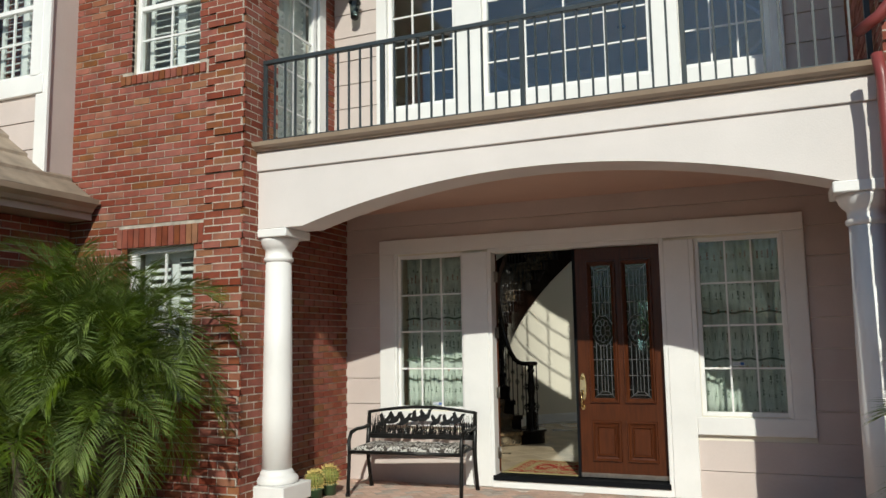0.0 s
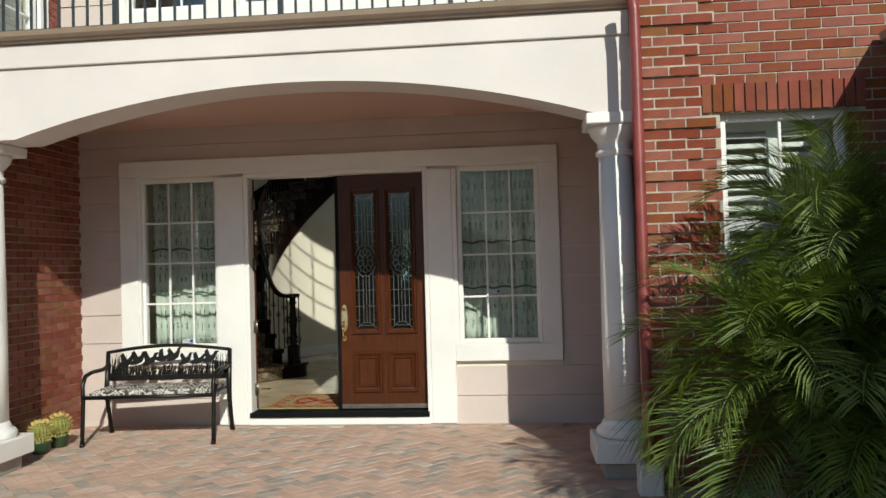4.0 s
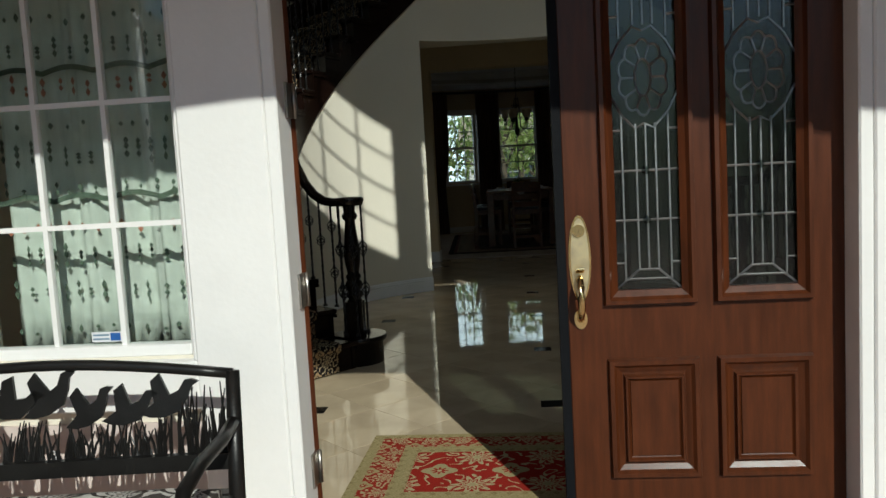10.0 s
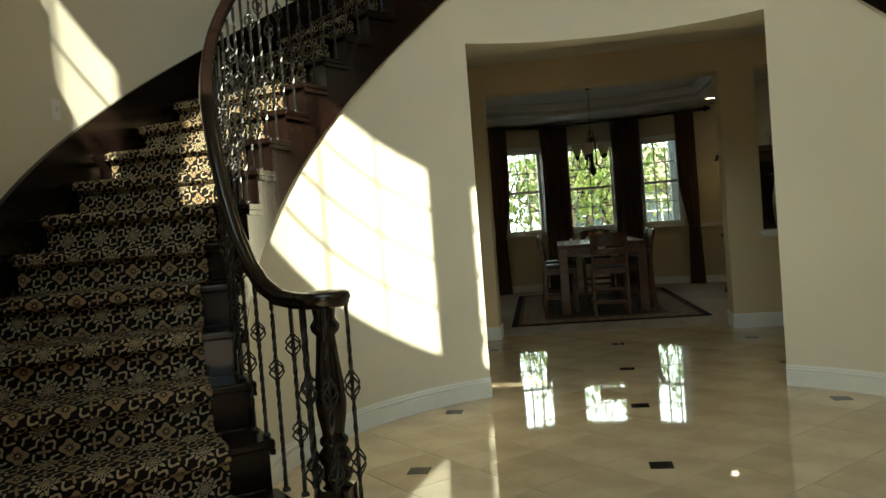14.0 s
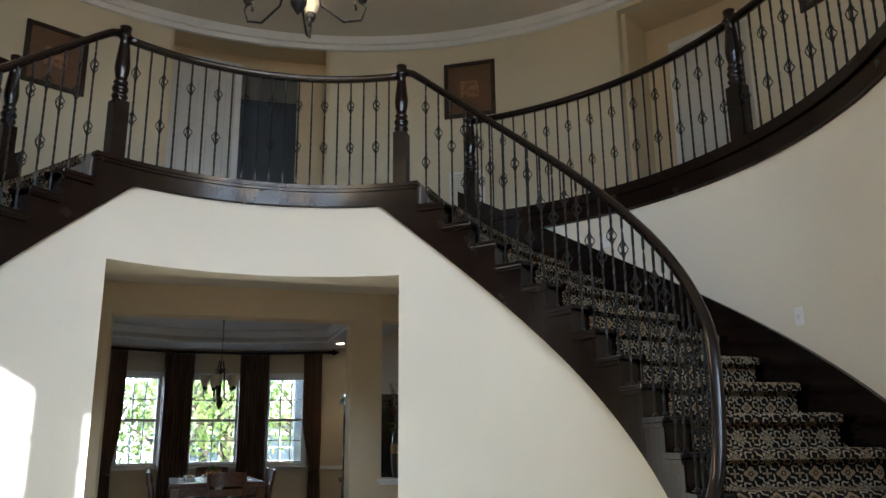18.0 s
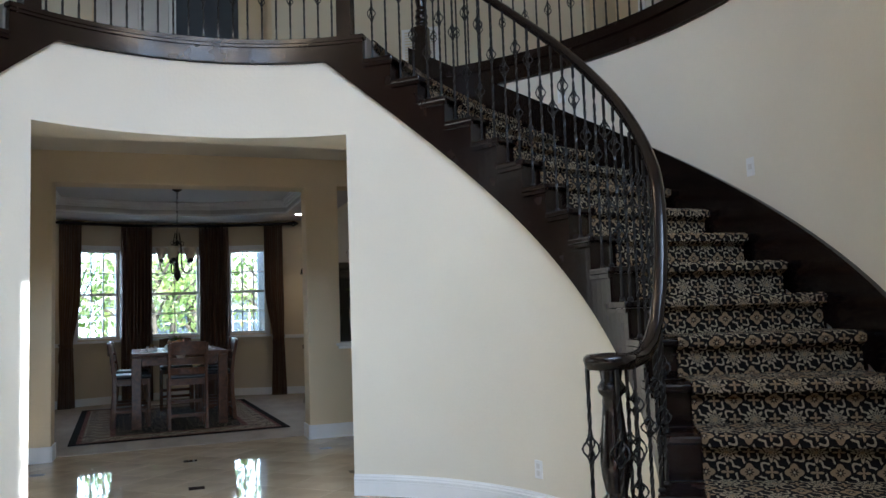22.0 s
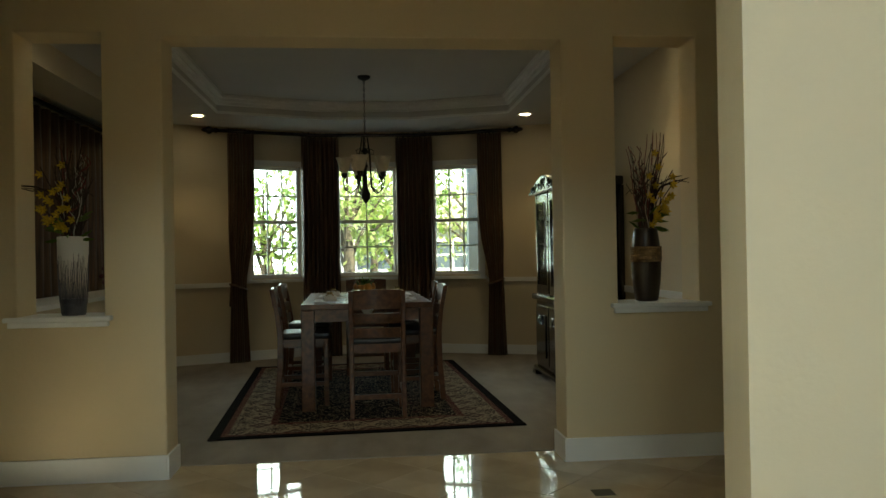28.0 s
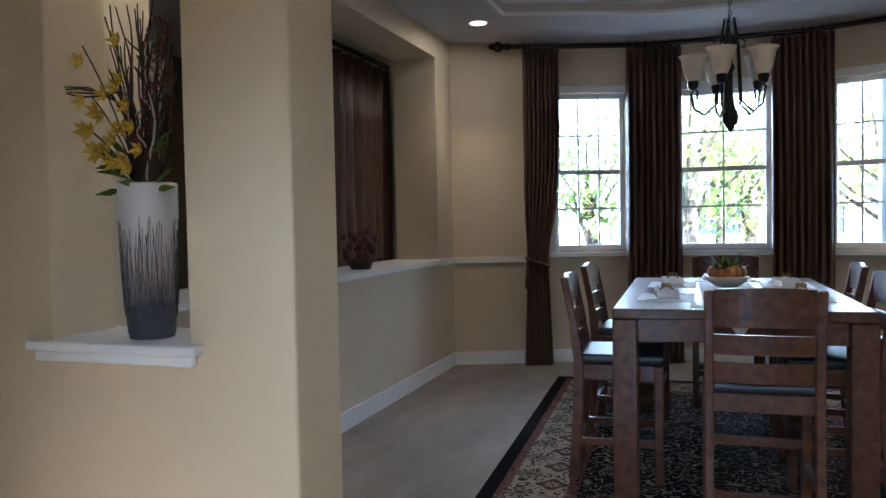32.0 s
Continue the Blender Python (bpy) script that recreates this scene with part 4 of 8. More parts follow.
# door recesses in the drum: back, north-west, east
for a, b in ((11.6, 56), (74, 150), (-39, -11.6), (-150, -53)):
    drum(a, b, UP - 0.3, CEILZ)
for a, b, top in ((-11.6, 11.6, 6.18), (56, 74, 6.0), (-53, -39, 5.85)):
    drum(a, b, top, CEILZ)
    drum(a, b, UP - 0.3, UP - 0.02)
bmesh.ops.bisect_plane(bm, geom=bm.verts[:] + bm.edges[:] + bm.faces[:], plane_co=(0, 0.21, 0), plane_no=(0, 1, 0), clear_inner=True)
tagged(part("wall_gallery", bm, WALL_G), "cream curved wall of the upper gallery", "wall", "", "structure")
for k, (a, b, top) in enumerate(((-11.6, 11.6, 6.18), (56, 74, 6.0), (-53, -39, 5.85))):
    bm = bmesh.new()
    for t in (a, b):
        d = 0.012 if t == a else -0.012
        p, q = polar(RG + 0.1, t), polar(RG + 0.62, t)
        n = (q - p).normalized().cross(Vector((0, 0, 1))) * 0.05
        v = [bm.verts.new((c.x, c.y, z)) for z in (UP, top + 0.05) for c in (p - n, q - n, q + n, p + n)]
        for f in ((3, 2, 1, 0), (4, 5, 6, 7), (0, 1, 5, 4), (1, 2, 6, 5), (2, 3, 7, 6), (3, 0, 4, 7)):
            bm.faces.new([v[i] for i in f])
    arc_slab(bm, RG + 0.12, RG + 0.66, a - 0.7, b + 0.7, top + 0.001, top + 0.06)
    if a != -11.6:
        arc_slab(bm, RG + 0.62, RG + 0.7, a - 0.7, b + 0.7, UP, top + 0.05)
    else:
        arc_slab(bm, RG + 0.62, RG + 0.7, a - 0.7, -10.6, UP, top)
        arc_slab(bm, RG + 0.62, RG + 0.7, 6.9, b + 0.7, UP, top)
        arc_slab(bm, RG + 0.62, RG + 0.7, -10.6, 6.9, UP + 2.46, top)
    tagged(part(f"wall_recess_{k + 1}", bm, WALL_T), "tan painted door recess of the gallery", "wall", "", "structure")
# dark blue-grey base colour puts the unlit room's shade into its wall
SHADED_ROOM = mat("painted_shade_room_wall", (0.12, 0.14, 0.17), 0.8, var=0.05)
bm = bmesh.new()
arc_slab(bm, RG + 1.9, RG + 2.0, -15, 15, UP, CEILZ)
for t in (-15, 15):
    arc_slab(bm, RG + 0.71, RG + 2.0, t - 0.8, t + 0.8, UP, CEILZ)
tagged(part("wall_upper_room", bm, SHADED_ROOM), "wall of the room beyond the gallery door, coloured dark blue as shade", "wall", "", "structure")
bm = bmesh.new()
arc_slab(bm, RG + 0.71, RG + 2.02, -15, 15, CEILZ + 0.004, CEILZ + 0.06)
tagged(part("ceiling_upper_room", bm, CEIL), "plain ceiling of the room beyond the gallery door", "ceiling", "", "structure")

# gallery slab, landing, fascia
bm = bmesh.new()
for s in (1, -1):
    arc_slab(bm, RO + 0.002, RG + 2.2, s * 36, s * 150, 3.37, UP)
arc_slab(bm, RI + 0.02, RG + 2.2, -36, 36, 3.396, UP)
bmesh.ops.bisect_plane(bm, geom=bm.verts[:] + bm.edges[:] + bm.faces[:], plane_co=(0, 0.21, 0), plane_no=(0, 1, 0), clear_inner=True)
tagged(part("floor_gallery", bm, CARPET), "upper gallery and landing floor", "floor", "", "structure")
bm = bmesh.new()
arc_slab(bm, RI - 0.031, RI + 0.018, -35.6, 35.6, lambda t: under(t) + 0.002, UP - 0.03)
arc_slab(bm, RI - 0.052, RI + 0.018, -35.9, 35.9, UP - 0.028, UP + 0.004)
arc_slab(bm, RI - 0.043, RI - 0.032, -35.6, 35.6, UP - 0.052, UP - 0.03)
arc_slab(bm, RI - 0.037, RI - 0.032, -30, 30, lambda t: under(t) + 0.004, lambda t: under(t) + 0.024)
tagged(part("trim_landing", bm, STAIRWOOD), "dark stained curved landing fascia", "trim", "", "structure")
bm = bmesh.new()
for s in (1, -1):
    arc_slab(bm, RO - 0.03, RO + 0.001, s * 35, s * 131, 3.37, UP + 0.012)
    arc_slab(bm, RO - 0.05, RO - 0.031, s * 35, s * 131, 3.5, UP + 0.01)
    x = s * RO * math.sin(radians(131))
    box(bm, *sorted((x - s * 0.03, x)), 0.25, CY + RO * math.cos(radians(131)), 3.37, UP + 0.012)
tagged(part("trim_gallery", bm, STAIRWOOD), "dark stained gallery fascia", "trim", "", "structure")
bm = bmesh.new()
arc_slab(bm, 2.3, RG + 0.7, -180, 180, CEILZ, CEILZ + 0.1, 3)
arc_slab(bm, 2.2, 2.3, -180, 180, CEILZ - 0.02, CEILZ + 0.45, 2)
arc_slab(bm, 0.02, 2.2, -180, 180, CEILZ + 0.4, CEILZ + 0.45, 3)
bmesh.ops.bisect_plane(bm, geom=bm.verts[:] + bm.edges[:] + bm.faces[:], plane_co=(0, -0.08, 0), plane_no=(0, 1, 0), clear_inner=True)
tagged(part("ceiling_rotunda", bm, CEIL), "grey-white ceiling with a round raised tray", "ceiling", "", "structure")
bm = bmesh.new()
arc_slab(bm, RG - 0.09, RG, -150, 150, CEILZ - 0.1, CEILZ - 0.001)
arc_slab(bm, RG - 0.05, RG - 0.001, -150, 150, CEILZ - 0.16, CEILZ - 0.101)
bmesh.ops.bisect_plane(bm, geom=bm.verts[:] + bm.edges[:] + bm.faces[:], plane_co=(0, -0.08, 0), plane_no=(0, 1, 0), clear_inner=True)
tagged(part("trim_crown", bm, BASEB), "white crown moulding of the gallery", "trim", "", "structure")
bm = bmesh.new()
arc_slab(bm, 2.14, 2.2, -180, 180, CEILZ - 0.02, CEILZ + 0.05, 2)
tagged(part("trim_tray", bm, BASEB), "white round tray moulding", "trim", "", "structure")
# roof lid and side closing of the drum towards the street
solid("wall_drum_front", WALL_W, "cream wall either side of the upper windows", "wall", "structure", (-4.7, -2.78, 0.05, 0.2, -0.1, 6.4), (2.78, 4.7, 0.05, 0.2, -0.1, 6.4))
solid("roof_lid", CEIL, "roof deck over the house", "roof", "structure", (-4.7, 4.7, 0.5, 10.8, 6.75, 6.85))

# daylight of the sky standing in the openings
for lx, ly, lz, w, h, e in ((-1.6, 0.42, 5.0, 0.8, 1.4, 2.9), (0.06, 0.42, 5.0, 1.7, 1.4, 6.2), (1.67, 0.42, 5.0, 0.8, 1.4, 2.9)):
    o = lamp("sky_light_front", "AREA", (lx, ly, lz), e, (0.8, 0.9, 1.0), w, (lx, ly + 1, lz - 0.85))
    o.data.shape, o.data.size_y, o.data.spread = "RECTANGLE", h, radians(105)
# hall behind the rotunda
solid("ceiling_hall", CEIL, "plain hall ceiling", "ceiling", "structure", (-5.2, 5.2, YH + 0.002, 8.69, 3.2, 3.362))
solid("wall_hall_west", WALL_T, "tan wall closing the hall", "wall", "structure", (-4.7, -4.55, 0.2, 8.69, -0.1, 3.5))
solid("wall_hall_east", WALL_T, "tan wall closing the hall", "wall", "structure", (4.55, 4.7, 0.2, 10.5, -0.1, 3.5))
YD, YD2 = 8.69, 8.97
DH = [(-1.26, 1.26, -0.2, 2.875), (-2.13, -1.62, 1.13, 2.89), (1.62, 2.17, 1.13, 2.9)]
bm = bmesh.new()
panel(bm, "x", (-4.7, 2.71), (-0.1, 3.5), DH, YD, YD2)
tagged(bevel(part("wall_dining_front", bm, WALL_T), 0.02, 3), "tan wall with a wide opening and two pass-through niches", "wall", "", "structure")
for i, (x0, x1) in enumerate(((-2.2, -1.57), (1.57, 2.24))):
    bm = bmesh.new()
    box(bm, x0, x1, YD - 0.05, YD2 + 0.04, 1.12, 1.15)
    box(bm, x0 + 0.02, x1 - 0.02, YD - 0.032, YD - 0.001, 1.085, 1.119)
    bevel(tagged(part(f"sill_{i + 1}", bm, BASEB), "white moulded niche sill", "sill", "", "structure"), 0.006, 2)
bm = bmesh.new()
for b in ((-4.5, -1.262, YD - 0.016, YD - 0.001, FLOOR, FLOOR + 0.15), (1.262, 2.72, YD - 0.016, YD - 0.001, FLOOR, FLOOR + 0.15),
          (-1.26, -1.246, YD - 0.016, YD2, FLOOR, FLOOR + 0.15), (1.246, 1.26, YD - 0.016, YD2, FLOOR, FLOOR + 0.15)):
    box(bm, *b)
tagged(part("baseboard_hall", bm, BASEB), "white hall baseboard", "baseboard", "", "structure")

# dining room shell with a shallow three-sided bay
DX, DC = 2.42, 3.16
BAY = [(-DX, 13.72), (-0.66, 14.4), (0.66, 14.4), (DX, 13.72)]
WZ = (1.2, 2.68)
bm = bmesh.new()
panel(bm, "y", (YD2, 13.8), (-0.1, 3.6), [(9.55, 13.3, 1.13, 2.95)], -DX - 0.4, -DX)
tagged(part("wall_dining_west", bm, WALL_D), "beige dining room wall with a long pass-through", "wall", "", "structure")
bm = bmesh.new()
panel(bm, "y", (YD2, 13.8), (-0.1, 3.6), [], DX, DX + 0.25)
tagged(part("wall_dining_east", bm, WALL_D), "beige dining room wall", "wall", "", "structure")


def bay_side(a, b, w0, w1, name, wname):
    """One face of the bay from a to b with a sash window between w0 and w1 metres along it."""
    d = Vector((b[0] - a[0], b[1] - a[1], 0))
    L = d.length
    m = Matrix.Translation((a[0], a[1], 0)) @ Matrix.Rotation(math.atan2(d.y, d.x), 4, "Z")
    bm = bmesh.new()
    panel(bm, "x", (0, L), (-0.1, 3.6), [(w0, w1, *WZ)], 0.0, 0.2)
    bm.transform(m)
    tagged(part(name, bm, WALL_D), "beige bay wall round a window", "wall", "", "structure")
    w = window(wname, w0, w1, *WZ, 0.1, 3 if w1 - w0 < 0.7 else 2, 4, "white double-hung dining room window", sash=True, frame=0.045)
    w.matrix_world = m
    bm = bmesh.new()
    for bx in ((w0 - 0.07, w0, -0.02, -0.002, WZ[0] - 0.02, WZ[1] + 0.07), (w1, w1 + 0.07, -0.02, -0.002, WZ[0] - 0.02, WZ[1] + 0.07), (w0, w1, -0.02, -0.002, WZ[1], WZ[1] + 0.07), (w0 - 0.09, w1 + 0.09, -0.05, -0.002, WZ[0] - 0.06, WZ[0] - 0.02)):
        box(bm, *bx)
    bm.transform(m)
    part("casing", bm, BASEB, w).matrix_parent_inverse = m.inverted()
    bm = bmesh.new()
    box(bm, 0.0, L, -0.016, -0.001, FLOOR, FLOOR + 0.13)
    box(bm, 0.0, w0 - 0.1, -0.02, -0.001, 1.1, 1.16)
    box(bm, w1 + 0.1, L, -0.02, -0.001, 1.1, 1.16)
    bm.transform(m)
    tagged(part("baseboard_" + wname, bm, BASEB), "white baseboard and chair rail of the bay", "baseboard", "", "structure")
    return m


LSIDE = math.hypot(DX - 0.66, 14.4 - 13.72)
bay_side(BAY[0], BAY[1], 0.98, 1.66, "wall_bay_1", "window_15")
bay_side(BAY[1], BAY[2], 0.25, 1.07, "wall_bay_2", "window_16")
bay_side(BAY[2], BAY[3], LSIDE - 1.66, LSIDE - 0.98, "wall_bay_3", "window_17")
bm = bmesh.new()
for b in ((-DX, -DX + 0.016, YD2, 13.72, FLOOR, FLOOR + 0.13), (DX - 0.016, DX, YD2, 13.72, FLOOR, FLOOR + 0.13), (-DX, -DX + 0.02, 13.36, 13.7, 1.1, 1.16), (DX - 0.02, DX, YD2, 13.7, 1.1, 1.16)):
    box(bm, *b)
tagged(part("baseboard_dining", bm, BASEB), "white baseboard and chair rail of the dining room", "baseboard", "", "structure")
solid("sill_west_opening", BASEB, "long white sill of the pass-through", "sill", "structure", (-DX - 0.44, -DX + 0.06, 9.5, 13.35, 1.125, 1.16))
# tray ceiling
OCT = [(-1.72, 9.85), (-1.2, 9.4), (1.2, 9.4), (1.72, 9.85), (1.72, 12.95), (0.55, 13.43), (-0.55, 13.43), (-1.72, 12.98)]
TRAY = 0.21
bm = bmesh.new()
outer = [(-2.8, YD), (2.8, YD), (2.8, 14.7), (-2.8, 14.7)]
vo = [bm.verts.new((x, y, DC)) for x, y in outer]
vi = [bm.verts.new((x, y, DC)) for x, y in OCT]
vt = [bm.verts.new((x, y, DC + TRAY)) for x, y in OCT]
for f in ((vo[0], vo[1], vi[2], vi[1]), (vo[1], vo[2], vi[4], vi[3]), (vo[1], vi[3], vi[2]), (vo[2], vo[3], vi[6], vi[5]), (vo[2], vi[5], vi[4]), (vo[3], vo[0], vi[0], vi[7]), (vo[0], vi[1], vi[0]), (vo[3], vi[7], vi[6])):
    bm.faces.new(f)
for i in range(8):
    bm.faces.new((vi[i], vi[(i + 1) % 8], vt[(i + 1) % 8], vt[i]))
bm.faces.new(vt)
tagged(part("ceiling_dining", bm, CEIL_G), "grey-white dining ceiling with an eight-sided tray", "ceiling", "", "structure")
tr = tagged(new("trim_dining_tray"), "white stepped crown moulding of the tray", "trim", "", "structure")
for inset, z0, z1 in ((0.02, DC + 0.002, DC + 0.03), (0.035, DC + 0.1, DC + 0.135), (0.06, DC + 0.135, DC + 0.17), (0.1, DC + 0.17, DC + TRAY - 0.004)):
    bm = bmesh.new()
    c = Vector((0, 11.3))
    ring_o = [Vector(p) for p in OCT]
    ring_i = [p + (c - p).normalized() * inset * 1.3 for p in ring_o]
    v = [[bm.verts.new((p.x, p.y, z)) for p in r] for r, z in ((ring_o, z0), (ring_i, z0), (ring_i, z1), (ring_o, z1))]
    for i in range(8):
        for k in range(4):
            bm.faces.new((v[k][i], v[k][(i + 1) % 8], v[(k + 1) % 4][(i + 1) % 8], v[(k + 1) % 4][i]))
    part("moulding", bm, BASEB, tr)
# rooms to the west and east of the dining room
solid("wall_west_room", WALL_T, "dim wall of the room beyond the pass-through", "wall", "structure", (-5.2, -5.05, 8.69, 14.6, -0.1, 3.5), (-5.2, -2.72, 13.8, 13.95, -0.1, 3.5))
solid("floor_west_room", CARPET, "carpet of the neighbouring room", "floor", "structure", (-5.2, -3.4, 8.97, 14.6, -0.1, FLOOR))
solid("ceiling_west_room", CEIL, "ceiling of the neighbouring room", "ceiling", "structure", (-5.2, -2.7, 8.69, 14, 3.16, 3.3))
solid("ceiling_east_room", CEIL, "ceiling of the neighbouring room", "ceiling", "structure", (2.67, 9.2, 8.69, 16, 3.16, 3.3))
bm = bmesh.new()
panel(bm, "x", (2.67, 9.2), (-0.1, 3.4), [(6.9, 8.3, 1.2, 2.6)], 15.5, 15.7)
tagged(part("wall_east_room", bm, WALL_T), "far wall of the family room with a window", "wall", "", "structure")
solid("wall_east_room_side", WALL_T, "side wall of the family room", "wall", "structure", (9.0, 9.2, 8.69, 15.5, -0.1, 3.4), (4.55, 9.2, 8.5, 8.69, -0.1, 3.4))
solid("floor_east_room", CARPET, "carpet of the family room", "floor", "structure", (4.5, 9.2, 8.7, 15.5, -0.1, FLOOR), (2.67, 4.5, 14.6, 15.5, -0.1, FLOOR))
window("window_18", 6.9, 8.3, 1.2, 2.6, 15.6, 4, 3, "bright window of the family room")

o = lamp("sky_light_east", "AREA", (7.6, 15.4, 1.9), 4, (0.92, 0.96, 1.0), 1.3, (7.4, 14, 1.5))

# ---------------------------------------------------------------- twin stairs and railings
RB = 2.1


def baluster_mesh(h, knots, name):
    """A twisted square iron bar with open basket knots at the given heights."""
    bm = bmesh.new()
    n = max(8, int(h / 0.035))
    rows = []
    for i in range(n + 1):
        z = h * i / n
        k = z / h
        turn = radians(45 + (0 if k < 0.1 or k > 0.92 else (z - 0.1 * h) * 1500))
        rows.append([bm.verts.new((0.0088 * math.cos(turn + a * math.pi / 2), 0.0088 * math.sin(turn + a * math.pi / 2), z)) for a in range(4)])
    for p, q in zip(rows, rows[1:]):
        for a in range(4):
            bm.faces.new((p[a], p[(a + 1) % 4], q[(a + 1) % 4], q[a]))
    bm.faces.new(rows[-1])
    for f in knots:
        c = f * h
        for a in range(4):
            ph = a * math.pi / 2
            pts = []
            for i in range(7):
                u = i / 6
                r = 0.008 + 0.024 * math.sin(math.pi * u)
                pts.append((r * math.cos(ph + u * 2.2), r * math.sin(ph + u * 2.2), c - 0.045 + 0.09 * u))
            tube(bm, pts, 0.0042, 4)
        for dz in (-0.05, 0.05):
            lathe(bm, [(0.006, c + dz - 0.008), (0.013, c + dz), (0.006, c + dz + 0.008)], 6)
    lathe(bm, [(0.017, 0.0), (0.017, 0.012), (0.01, 0.022)], 6)
    return mesh_of(bm, name, BLACKIRON)


def newel_parts(parent, place, h, square=0.26, turn=0.0):
    """A turned newel: square base block, vase turnings and a cap."""
    m = Matrix.Translation(place) @ Matrix.Rotation(radians(turn), 4, "Z")
    s = 0.056
    bm = bmesh.new()
    box(bm, -s, s, -s, s, 0, square * h, m)
    lathe(bm, [(k, (square + (z - 0.26) * (1 - square) / 0.74) * h) for k, z in ((0.056, 0.26), (0.04, 0.275), (0.052, 0.29), (0.06, 0.31), (0.052, 0.33), (0.042, 0.34), (0.055, 0.36), (0.06, 0.385), (0.052, 0.41), (0.042, 0.42), (0.052, 0.44), (0.052, 0.455), (0.04, 0.47),
                       (0.042, 0.49), (0.052, 0.55), (0.056, 0.6), (0.052, 0.67), (0.042, 0.78), (0.034, 0.87), (0.05, 0.89), (0.054, 0.91), (0.046, 0.925), (0.038, 0.94), (0.044, 0.985), (0.044, 1.0))], 18, m.translation)
    part("newel", bm, DARKWOOD, parent)


def rail_mesh(bm, pts, w=0.031, h=0.028):
    """A moulded handrail swept along points, kept level across."""
    shape = [(-0.6, -1), (0.6, -1), (0.75, -0.3), (1, 0.15), (0.85, 0.7), (0.4, 1), (-0.4, 1), (-0.85, 0.7), (-1, 0.15), (-0.75, -0.3)]
    rows = []
    n = len(pts)
    for i, p in enumerate(pts):
        d = Vector(pts[min(i + 1, n - 1)]) - Vector(pts[max(i - 1, 0)])
        side = Vector((d.y, -d.x, 0)).normalized()
        upv = side.cross(d).normalized()
        rows.append([bm.verts.new(Vector(p) + side * u * w + upv * v * h) for u, v in shape])
    for p, q in zip(rows, rows[1:]):
        for k in range(10):
            f = bm.faces.new((p[k], p[(k + 1) % 10], q[(k + 1) % 10], q[k]))
            f.smooth = True
    bm.faces.new(rows[0])
    bm.faces.new(rows[-1][::-1])


H1, H2, HG = 0.925, 1.02, 0.93
BAL = {"a1": baluster_mesh(H1, (0.62,), "baluster"), "b1": baluster_mesh(H1, (0.34, 0.8), "baluster"), "a2": baluster_mesh(H2, (0.62,), "baluster"),
       "b2": baluster_mesh(H2, (0.34, 0.8), "baluster"), "ag": baluster_mesh(HG, (0.36, 0.76), "baluster"), "bg": baluster_mesh(HG, (), "baluster"),
       "an": baluster_mesh(0.892, (0.34, 0.66), "baluster")}


def put_baluster(kind, parent, place, turn=0.0):
    o = new("baluster", BAL[kind])
    o.parent = parent
    o.matrix_local = Matrix.Translation(place) @ Matrix.Rotation(radians(turn), 4, "Z")


def rail_z(t):
    """Height of the stair rail's middle at an angle: parallel to the steps, easing level at the foot."""
    u = max(0.0, (t - 116.5) / 19.5)
    e = u * u * (3 - 2 * u)
    return (slope(t) + 0.95) * (1 - e) + 1.235 * e


def fitted_baluster(kind, height, parent, r, s, t, z):
    o = new("baluster", BAL[kind])
    o.parent = parent
    o.matrix_local = Matrix.Translation(polar(r, s * t, z)) @ Matrix.Diagonal((1, 1, (rail_z(t) - 0.026 - z) / height, 1))


